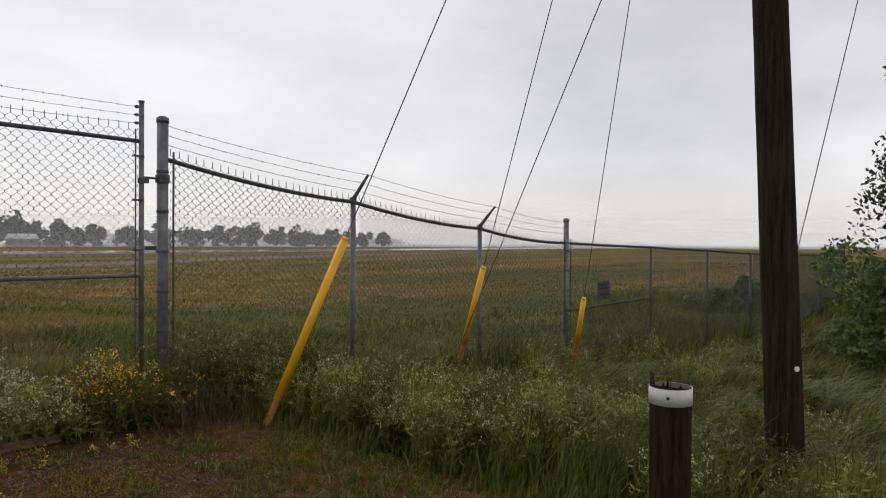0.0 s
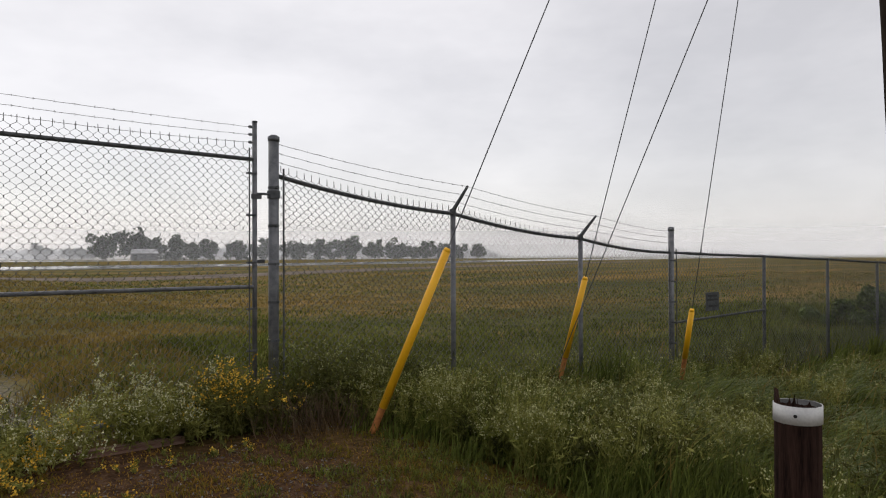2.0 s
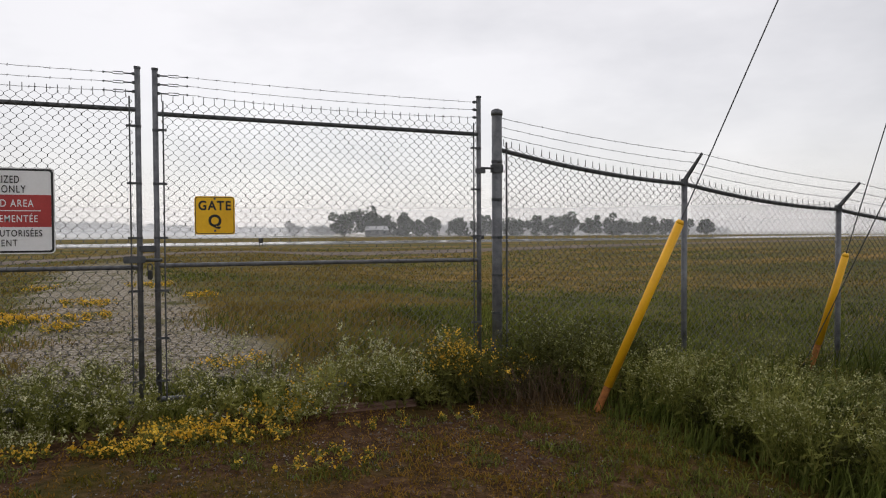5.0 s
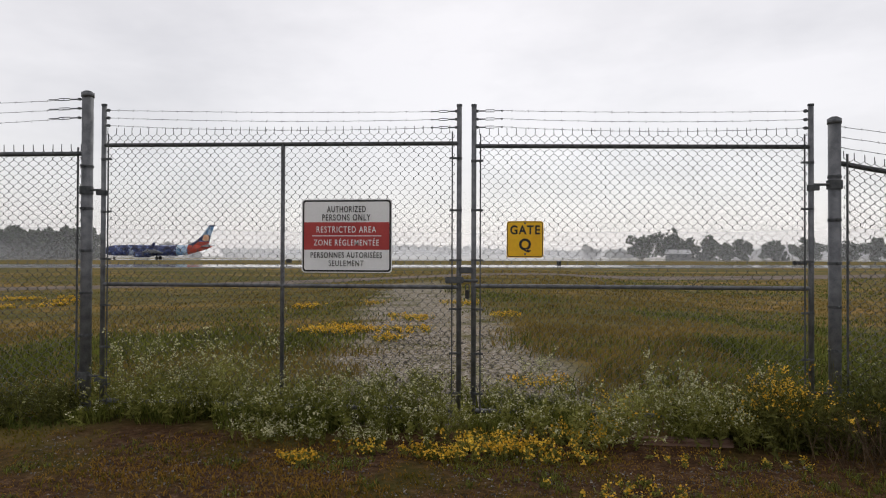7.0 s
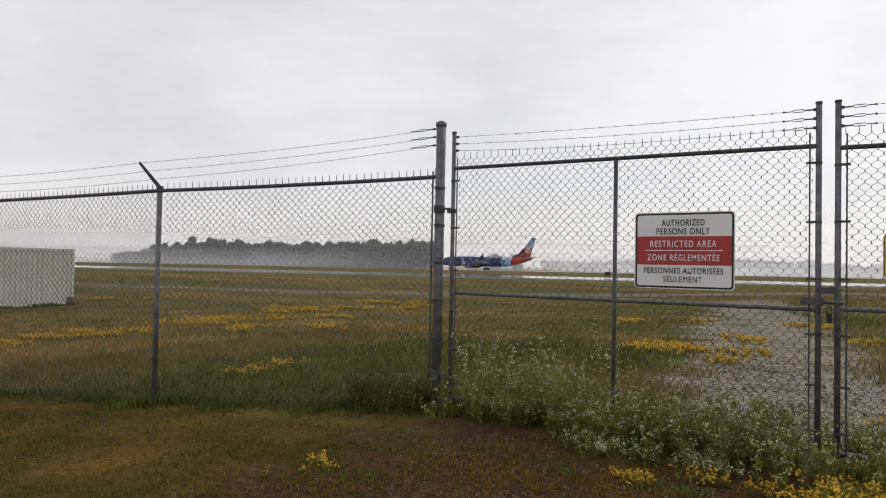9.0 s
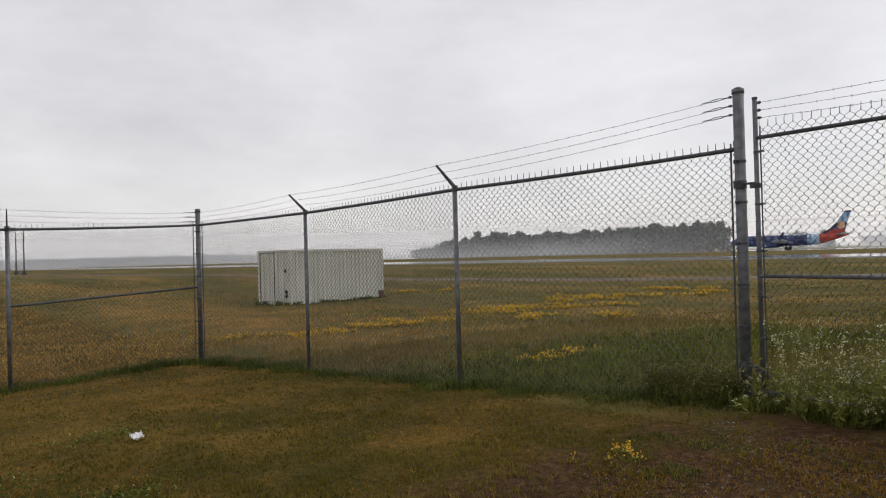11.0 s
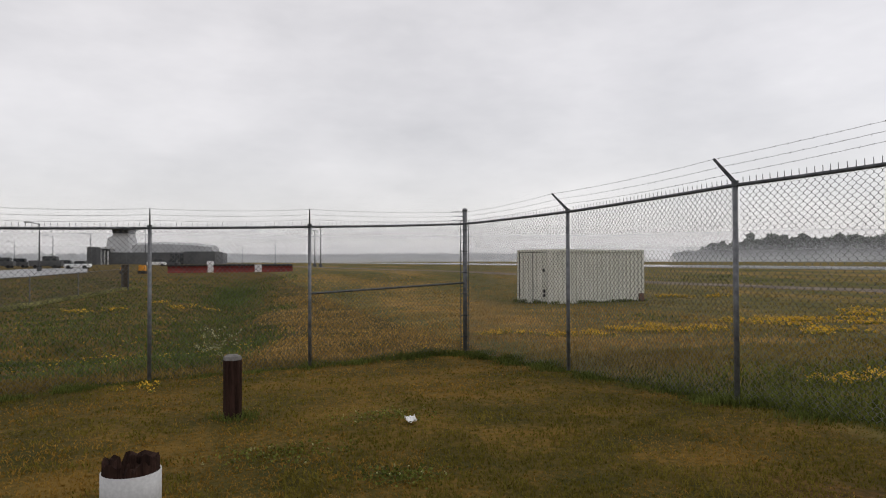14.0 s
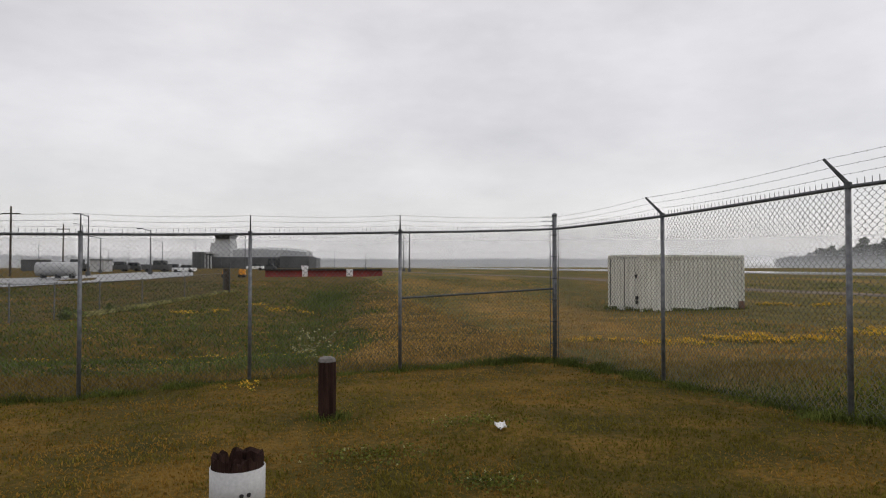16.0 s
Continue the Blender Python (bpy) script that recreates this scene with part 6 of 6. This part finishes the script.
    slab("fin_root", [(-10.8, 0, 5.2), (-13.6, 0, 6.8), (-15.9, 0, 9.0), (-19.1, 0, 9.0), (-18.2, 0, 5.0)], 0.3, JET_BLUE, (0, 1, 0))
    slab("fin_cream_patch", [(-16.0, 0, 7.4), (-16.6, 0, 9.2), (-18.3, 0, 9.3), (-18.5, 0, 7.2), (-17.2, 0, 6.7)], 0.44, JET_CREAM, (0, 1, 0))
    slab("fin_tip", [(-18.2, 0, 12.4), (-18.6, 0, 12.9), (-20.5, 0, 12.9), (-20.3, 0, 12.4)], 0.28, JET_BLUE, (0, 1, 0))
    slab("fin", [(-15.9, 0, 9.0), (-18.2, 0, 12.4), (-20.3, 0, 12.4), (-19.1, 0, 9.0)], 0.28, JET_SKY, (0, 1, 0))
    slab("tail_flash", slab_low, 0.42, JET_TAIL, (0, 1, 0))
    for k in range(34):
        bm = bmesh.new()
        box(bm, (12.2 - 0.62 * k, 0, 3.85), (0.26, 3.86, 0.34), m)
        part("cabin_window", bm, GLASS, body)
    bm = bmesh.new()
    box(bm, (17.2, 0, 3.75), (1.0, 2.2, 0.5), m, bevel=0.1)
    part("cockpit_glass", bm, GLASS, body)


airliner()

# ---- mist: see-through sheets of runway spray, and pale rings standing in for haze ----


def veil_material(name, density, high, grain, lump, detail=3.0):
    m = bpy.data.materials.new(name)
    m.use_nodes = True
    nt = m.node_tree
    nt.nodes.clear()
    out = nt.nodes.new("ShaderNodeOutputMaterial")
    geo = nt.nodes.new("ShaderNodeNewGeometry")
    sep = nt.nodes.new("ShaderNodeSeparateXYZ")
    nt.links.new(geo.outputs["Position"], sep.inputs["Vector"])
    nz = nt.nodes.new("ShaderNodeTexNoise")
    nz.inputs["Scale"].default_value, nz.inputs["Detail"].default_value = grain, detail
    nt.links.new(geo.outputs["Position"], nz.inputs["Vector"])
    # the height at which the veil ends wanders with the noise
    add = nt.nodes.new("ShaderNodeMath")
    add.operation = "MULTIPLY_ADD"
    add.inputs[1].default_value, add.inputs[2].default_value = -lump, lump * 0.5
    nt.links.new(nz.outputs["Fac"], add.inputs[0])
    ht = nt.nodes.new("ShaderNodeMath")
    ht.operation = "ADD"
    nt.links.new(add.outputs[0], ht.inputs[0])
    nt.links.new(sep.outputs["Z"], ht.inputs[1])
    mr = nt.nodes.new("ShaderNodeMapRange")
    mr.interpolation_type = "SMOOTHSTEP"
    mr.inputs["From Min"].default_value, mr.inputs["From Max"].default_value = 0.0, high
    mr.inputs["To Min"].default_value, mr.inputs["To Max"].default_value = density, 0.0
    nt.links.new(ht.outputs[0], mr.inputs["Value"])
    att = nt.nodes.new("ShaderNodeAttribute")
    att.attribute_name = "thickness"
    mul = nt.nodes.new("ShaderNodeMath")
    mul.operation = "MULTIPLY"
    nt.links.new(mr.outputs["Result"], mul.inputs[0])
    nt.links.new(att.outputs["Fac"], mul.inputs[1])
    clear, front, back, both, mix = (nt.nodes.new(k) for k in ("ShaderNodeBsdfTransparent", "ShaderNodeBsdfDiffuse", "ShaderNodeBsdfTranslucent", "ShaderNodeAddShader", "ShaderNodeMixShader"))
    # normals turned up and down brighten the pale sheet like sky-lit droplets
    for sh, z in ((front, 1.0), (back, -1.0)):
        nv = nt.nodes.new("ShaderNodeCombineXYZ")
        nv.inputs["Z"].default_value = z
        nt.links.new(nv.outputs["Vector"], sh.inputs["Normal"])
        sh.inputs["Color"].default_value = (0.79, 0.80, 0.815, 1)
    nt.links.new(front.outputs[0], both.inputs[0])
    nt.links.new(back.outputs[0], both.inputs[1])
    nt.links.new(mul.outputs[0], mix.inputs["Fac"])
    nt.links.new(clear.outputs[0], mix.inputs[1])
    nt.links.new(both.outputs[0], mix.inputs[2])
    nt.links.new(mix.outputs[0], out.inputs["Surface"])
    return m


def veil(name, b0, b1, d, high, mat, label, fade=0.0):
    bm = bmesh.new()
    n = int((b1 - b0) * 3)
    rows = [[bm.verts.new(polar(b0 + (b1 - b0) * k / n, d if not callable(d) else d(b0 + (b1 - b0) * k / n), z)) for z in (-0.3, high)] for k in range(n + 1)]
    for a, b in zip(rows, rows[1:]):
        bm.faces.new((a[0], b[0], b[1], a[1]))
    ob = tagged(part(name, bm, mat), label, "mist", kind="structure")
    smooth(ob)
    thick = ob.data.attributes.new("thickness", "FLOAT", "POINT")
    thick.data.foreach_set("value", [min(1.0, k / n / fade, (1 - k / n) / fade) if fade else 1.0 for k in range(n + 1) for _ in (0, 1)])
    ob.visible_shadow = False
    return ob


def along_runway(away):
    return lambda b: away / max(0.2, math.cos(radians(b + 16)))


# distant haze added as three pale sheets that veil what lies behind
veil("haze", -150, 100, 318, 40, veil_material("near_haze", 0.16, 34, 0.01, 4, 0.5), "pale see-through sheet standing in for distant haze")
veil("haze", -150, 100, 404, 40, veil_material("far_haze", 0.20, 36, 0.01, 4, 0.5), "pale see-through sheet standing in for distant haze")
veil("haze", -150, 100, 540, 46, veil_material("farthest_haze", 0.34, 42, 0.01, 4, 0.5), "pale see-through sheet standing in for distant haze")
veil("runway_spray", -27, 10, along_runway(276), 14, veil_material("thick_spray", 0.29, 6.0, 0.014, 4), "white spray mist drifting low over the runway", 0.25)
veil("runway_spray", -24, 10, along_runway(296), 14, veil_material("thin_spray", 0.20, 8.0, 0.012, 5), "white spray mist drifting low over the runway", 0.25)
veil("runway_spray", -78, -34, 322, 14, veil_material("ground_mist", 0.38, 9, 0.03, 6), "thin ground mist in front of the wood", 0.3)

# taxiway signs
for bb, dd, w in ((22.1, 118, 2.4), (-18.8, 112, 0.9), (4.0, 84, 0.5)):
    p = polar(bb, dd)
    t = thing("taxiway_sign", (p.x, p.y, gz(p.x, p.y)), "low dark sign box beside the taxiway", "sign", "taxiway signs")
    m = Matrix.Rotation(RUN_TURN, 4, "Z")
    bm = bmesh.new()
    box(bm, (0, 0, 0.75), (w, 0.25, 0.6), m, bevel=0.03)
    part("sign_box", bm, SIGN_BLACK, t)
    for s in (-0.35, 0.35):
        bm = bmesh.new()
        tube(bm, m @ Vector((s * w, 0, -0.05)), m @ Vector((s * w, 0, 0.5)), 0.05, seg=8)
        part("leg", bm, GALV_DARK, t)

# ---- airport apron, beyond the lawn corner ----


def aim(px):
    """A bearing on the apron side, from the place across a 1568-wide view toward -85.5 degrees."""
    return -85.5 + math.degrees(math.atan((px - 784) / 1184))


def lamp_post(px, reach, high, arms=1, mat=None):
    p = polar(aim(px), reach)
    base = gz(p.x, p.y)
    t = thing("street_lamp", (p.x, p.y, base), "tall slim grey lamp post on the airport apron", "street lamp", "apron lamp posts")
    bm = bmesh.new()
    tube(bm, (0, 0, 0), (0, 0, high), 0.13, 0.08, seg=8)
    part("pole", bm, mat or GREY_WALL, t)
    bm = bmesh.new()
    tube(bm, (0, 0, 0), (0, 0, 0.7), 0.35, seg=10)
    part("base", bm, GREY_WALL, t)
    for s in ((-1,) if arms == 1 else (-1, 1)):
        bm = bmesh.new()
        tube(bm, (0, 0, high - 0.1), (0, s * 1.3, high + 0.25), 0.06, seg=6)
        box(bm, (0, s * 1.75, high + 0.27), (0.35, 0.9, 0.16), bevel=0.03)
        part("lamp_head", bm, GREY_WALL, t)


for px, top, reach, arms in ((160, 379, 112, 1), (182, 419, 150, 1), (270, 405, 122, 1), (291, 426, 190, 1), (350, 423, 190, 1), (437, 416, 200, 1), (595, 443, 300, 1), (650, 434, 220, 1), (717, 416, 150, 1), (727, 412, 140, 1), (150, 396, 190, 1), (73, 432, 230, 1), (232, 436, 260, 1), (196, 440, 240, 1)):
    depth = reach * math.cos(radians(aim(px) + 85.5))
    lamp_post(px, reach, 1.45 + 0.1 + (467 - top) / 1184 * depth, arms)
for px, top, reach in ((23, 361, 118), (116, 393, 160)):
    p = polar(aim(px), reach)
    depth = reach * math.cos(radians(aim(px) + 85.5))
    high = 1.45 + (467 - top) / 1184 * depth
    t = thing("far_utility_pole", (p.x, p.y, gz(p.x, p.y)), "distant wooden utility pole with a crossarm", "utility pole", "distant utility poles")
    bm = bmesh.new()
    tube(bm, (0, 0, 0), (0, 0, high), 0.18, 0.12, seg=8)
    part("pole", bm, BARK, t)
    bm = bmesh.new()
    box(bm, (0, 0, high - 1.1), (0.15, 2.6, 0.18))
    part("crossarm", bm, BARK, t)

terminal = thing("terminal_building", (0, 0, 0), "low grey airport building with a curved pale roof", "building")
TR, TK = 300, 0.75


def block(name, x0, x1, z0, z1, deep, mat, parent, reach=TR, taper=0.0):
    if reach > 250:
        z0, z1 = (z0 if z0 < 0 else 1.45 + (z0 - 1.45) * TK), 1.45 + (z1 - 1.45) * TK
    a, b = polar(aim(x0), reach), polar(aim(x1), reach)
    away = Vector((-0.997, 0.079, 0)) * deep
    bm = bmesh.new()
    lo = [bm.verts.new(q + Vector((0, 0, z0))) for q in (a, b, b + away, a + away)]
    c = (a + b) / 2 + away / 2
    hi = [bm.verts.new(c + (q - c) * (1 - taper) + Vector((0, 0, z1))) for q in (a, b, b + away, a + away)]
    for k in range(4):
        bm.faces.new((lo[k], lo[(k + 1) % 4], hi[(k + 1) % 4], hi[k]))
    bm.faces.new(hi)
    bmesh.ops.recalc_face_normals(bm, faces=bm.faces)
    return part(name, bm, mat, parent)


wall_main = block("wall", 376, 548, -0.3, 5.6, 30, GREY_WALL, terminal)
block("wing_wall", 344, 359, -0.3, 8.3, 24, GREY_WALL, terminal, TR - 6)
block("portico_back", 359, 378, -0.3, 8.0, 2, GREY_WALL, terminal, TR + 1)
for k in range(4):
    block("column", 360.5 + k * 5.0, 362.5 + k * 5.0, -0.3, 7.4 - 0.4 * k, 0.8, PALE_WALL, terminal, TR - 2)
block("canopy", 359, 380, 7.4, 8.4, 6, PALE_WALL, terminal, TR - 2.5)
block("end_wing", 499, 549, -0.3, 6.1, 18, GREY_WALL, terminal, TR - 5)
for k in range(3):
    block("entrance_door", 477 + k * 7.4, 483 + k * 7.4, -0.2, 4.8, 0.4, GLASS, terminal, TR - 1.0)
bm = bmesh.new()
rows = []
for k in range(13):
    f = k / 12
    px = 372 + (545 - 372) * f
    z = 5.6 + 2.0 + 6.6 * math.sin(math.pi * (0.16 + 0.62 * f)) ** 0.8
    p = polar(aim(px), TR + 8)
    rows.append([bm.verts.new(p + Vector((dx, 0, zz))) for dx, zz in ((0, 4.2), (0, 1.45 + (z - 3.2) * 0.61), (-9, 1.45 + (z - 1.45) * 0.61), (-26, 1.45 + (z - 3.2) * 0.61), (-26, 4.2))])
for a, b in zip(rows, rows[1:]):
    for k in range(4):
        bm.faces.new((a[k], b[k], b[k + 1], a[k + 1]))
bm.faces.new(rows[0])
bm.faces.new(rows[-1][::-1])
bmesh.ops.recalc_face_normals(bm, faces=bm.faces)
part("curved_roof", bm, PALE_WALL, terminal)
for k in range(8):
    x0 = 386 + k * 11
    block("wall_panel", x0, x0 + 9.5, 0.4, 5.2, 0.4, GREY_WALL, wall_main, TR - 0.5)
tower = thing("control_tower", (0, 0, 0), "grey airport control tower with a dark glass cab", "control tower")
block("shaft", 369, 412, -0.3, 14.0, 14, PALE_WALL, tower, TR + 3, 0.25)
block("neck", 384, 410, 13.8, 16.2, 9, PALE_WALL, tower, TR + 5)
block("glass_cab", 385, 409, 16.2, 18.0, 9, GLASS, tower, TR + 4, -0.12)
block("cab_roof", 382, 412, 18.0, 18.5, 10, GREY_WALL, tower, TR + 4)

# snow plough blades, parked in a row
for x0, x1 in ((472, 537), (547, 615), (627, 679)):
    a, b = polar(aim(x0), 92), polar(aim(x1), 92)
    t = thing("snow_plough_blade", (0, 0, 0), "long dark red snow plough blade parked on grass", "plough blade", "parked plough blades")
    base = gz(a.x, a.y)
    away = Vector((-0.997, 0.079, 0))
    bm = bmesh.new()
    prof = [(0.0, 0.05), (0.10, 0.30), (0.12, 0.62), (-0.05, 0.98), (0.10, 1.03), (0.28, 0.62), (0.25, 0.25), (0.12, 0.05)]
    ra = [bm.verts.new(a + away * d + Vector((0, 0, base + z))) for d, z in prof]
    rb = [bm.verts.new(b + away * d + Vector((0, 0, base + z))) for d, z in prof]
    for k in range(len(prof)):
        bm.faces.new((ra[k], rb[k], rb[(k + 1) % 8], ra[(k + 1) % 8]))
    bm.faces.new(ra)
    bm.faces.new(rb[::-1])
    bmesh.ops.recalc_face_normals(bm, faces=bm.faces)
    part("blade", bm, RED_PAINT, t)
    bm = bmesh.new()
    tube(bm, a + Vector((0, 0, base + 1.0)), b + Vector((0, 0, base + 1.0)), 0.13, seg=6)
    part("top_edge", bm, RUBBER, t)
    for f in (0.12, 0.37, 0.63, 0.88):
        q = a.lerp(b, f)
        bm = bmesh.new()
        box(bm, (q.x - 0.4, q.y, base + 0.45), (0.5, 0.10, 0.8))
        part("rib", bm, RED_PAINT, t)
for x0, x1, z1, mat in ((536, 548, 1.3, SIGN_WHITE), (614, 627, 0.8, SIGN_WHITE)):
    a = block("marker_board", x0, x1, -0.2, z1, 0.1, mat, None, 93.5)
    tagged(a, "white marker board leaning by the plough blades", "board", "marker boards")
for px, w, h in ((432, 9, 1.2), (402, 7, 1.0)):
    p = polar(aim(px), 92)
    t = thing("compressor_trailer", (p.x, p.y, gz(p.x, p.y) - 0.05), "small orange equipment trailer on the apron", "trailer", "equipment trailers")
    bm = bmesh.new()
    box(bm, (0, 0, h * 0.6), (0.9, w * 0.085, h * 0.7), bevel=0.08)
    part("body", bm, ORANGE, t)
    bm = bmesh.new()
    for s in (-1, 1):
        tube(bm, (0.5, s * w * 0.025, 0.25), (-0.5, s * w * 0.025, 0.25), 0.25, seg=10)
    part("wheel", bm, RUBBER, t)

# white tank trailer
p = polar(aim(107), 95)
t = thing("tank_trailer", (p.x, p.y, gz(p.x, p.y)), "white cylindrical tank on the apron", "tank")
bm = bmesh.new()
tube(bm, (0, -2.4, 1.15), (0, 2.4, 1.15), 0.85, seg=18)
smooth_flat(part("tank", bm, PALE_WALL, t))
for yy in (-1.7, 0, 1.7):
    bm = bmesh.new()
    box(bm, (0, yy, 0.25), (1.2, 0.2, 0.6))
    part("saddle", bm, GREY_WALL, t)


def vehicle(px, reach, size, mat, label):
    p = polar(aim(px), reach)
    lx, ly, lz = size
    t = thing("parked_truck", (p.x, p.y, gz(p.x, p.y)), label, "truck", "vehicles on the apron")
    bm = bmesh.new()
    box(bm, (0, 0, lz * 0.42), (lx, ly, lz * 0.45), bevel=0.12)
    part("body", bm, mat, t)
    bm = bmesh.new()
    box(bm, (0, ly * 0.12, lz * 0.8), (lx * 0.9, ly * 0.45, lz * 0.4), bevel=0.15)
    part("cab", bm, GLASS, t)
    for sx in (-1, 1):
        for sy in (-0.32, 0.32):
            bm = bmesh.new()
            tube(bm, (sx * lx * 0.5 - 0.1, ly * sy, 0.38), (sx * lx * 0.5 + 0.1, ly * sy, 0.38), 0.38, seg=12)
            part("wheel", bm, RUBBER, t)


vehicle(212, 180, (2.0, 5.4, 2.4), GREY_WALL, "dark grey truck parked far off on the apron")
vehicle(236, 185, (2.0, 5.2, 2.2), GREY_WALL, "dark grey truck parked far off on the apron")
vehicle(258, 190, (1.9, 4.8, 1.7), SIGN_WHITE, "small white car parked far off on the apron")
t = thing("apron_shed", (0, 0, 0), "low grey shed at the edge of the apron", "shed")
block("wall", 42, 75, -0.2, 2.6, 5, GREY_WALL, t, 200)
block("roof", 41, 76, 2.6, 2.9, 5.4, PALE_WALL, t, 199.8)
t = thing("apron_shed", (0, 0, 0), "low pale shed behind lamp posts", "shed")
block("wall", 163, 188, -0.2, 2.4, 4, PALE_WALL, t, 170)
block("roof", 162, 189, 2.4, 2.6, 4.4, GREY_WALL, t, 169.8)

# wet service road
bm = bmesh.new()
lo = [bm.verts.new(polar(aim(px), d, -0.06)) for px, d in ((-600, 52), (-200, 58), (60, 66), (200, 74), (345, 100))]
hi = [bm.verts.new(polar(aim(px), d, -0.06)) for px, d in ((-600, 72), (-200, 84), (60, 96), (250, 150), (345, 170))]
for k in range(4):
    bm.faces.new((lo[k], lo[k + 1], hi[k + 1], hi[k]))
for f in bm.faces:
    f.normal_update()
bmesh.ops.recalc_face_normals(bm, faces=bm.faces)
road = part("service_road", bm, material("damp_asphalt", (0.09, 0.09, 0.092), (0.17, 0.17, 0.172), 0.2, 0.34, 0, 0.15, 2))
for v in road.data.vertices:
    v.co.z = gz(v.co.x, v.co.y) + 0.10
tagged(road, "wet grey service road to the apron", "road", kind="structure")

# second fence by the service road
prev = None
for px, d in ((-60, 30), (20, 31), (100, 32.5), (180, 35), (255, 39), (330, 45), (404, 53)):
    p = polar(aim(px), d)
    base = gz(p.x, p.y)
    t = thing("far_fence_post", (p.x, p.y, base), "grey fence post beside the service road", "fence post", "service road fence posts")
    bm = bmesh.new()
    tube(bm, (0, 0, -0.2), (0, 0, 1.55), 0.03, seg=8)
    part("post", bm, GALV, t)
    if prev:
        bay = thing("far_fence_bay", (0, 0, 0), "thin chain-link fence beside the service road", "fence", "service road fence bays")
        rail_mesh("top_wire", [prev, Vector((p.x, p.y, base + 1.5))], 0.012, bay, GALV)
        PITCH = 0.16
        fabric((prev.x, prev.y), (p.x, p.y), sagging(prev.z - 1.45, base + 0.05), sagging(prev.z, base + 1.5), parent=bay, r=0.004)
        PITCH = 0.078
    prev = Vector((p.x, p.y, base + 1.5))

# screened end post of that fence, with pale grass and scrub at its foot
p = polar(aim(404), 52.8)
t = thing("gate_post_panel", (p.x, p.y, gz(p.x, p.y)), "dark screened panel at the end of the far fence", "fence panel")
bm = bmesh.new()
box(bm, (0, 0, 0.85), (0.08, 0.40, 1.9), bevel=0.02)
part("panel", bm, BARK, t)
for s in (-0.22, 0.22):
    bm = bmesh.new()
    tube(bm, (0, s, -0.2), (0, s, 2.0 + s), 0.045, seg=8)
    part("post", bm, GALV_DARK, t)
f = rng.random(5000)
px = 120 + 300 * f
d = np.interp(px, [120, 180, 255, 330, 404, 420], [33.2, 35, 39, 45, 53, 54]) - 0.3 + rng.normal(0, 0.25, len(f))
a = np.radians(-85.5 + np.degrees(np.arctan((px - 784) / 1184)))
x, y = STATION.x + d * np.sin(a), STATION.y + d * np.cos(a)
blades("far_fence_grass", x, y, rng.uniform(0.08, 0.34, len(f)), 0.03, 0.7, GRASS_SILVER, "pale dry grass along the foot of the far fence")
for px, d, s in ((118, 32.2, 0.34), (146, 33.6, 0.26), (196, 35.6, 0.22)):
    p = polar(aim(px), d)
    broadleaf("rough_bush", p.x, p.y, gz(p.x, p.y) + s * 0.7, (s, s, s * 0.9), "small dark scrub bush at the far fence", 0.05, 700, int(px), 9, BUSH_LEAF, group="scrub bushes")
for px, reach, size, mat, label in ((330, 150, (2.0, 4.6, 1.6), SIGN_WHITE, "small white car parked far off on the apron"), (282, 165, (2.2, 6.0, 2.6), GREY_WALL, "dark grey truck parked far off on the apron"), (306, 175, (2.0, 5.0, 1.8), GALV_DARK, "dark car parked far off on the apron"),
                                    (136, 190, (2.2, 6.4, 3.0), GREY_WALL, "dark grey truck parked far off on the apron"), (100, 175, (2.0, 5.0, 1.8), GALV_DARK, "dark car parked far off on the apron"), (455, 200, (2.0, 4.8, 1.9), SIGN_WHITE, "small white car parked far off on the apron"), (478, 210, (2.0, 4.8, 1.7), GALV_DARK, "dark car parked far off on the apron")):
    vehicle(px, reach, size, mat, label)
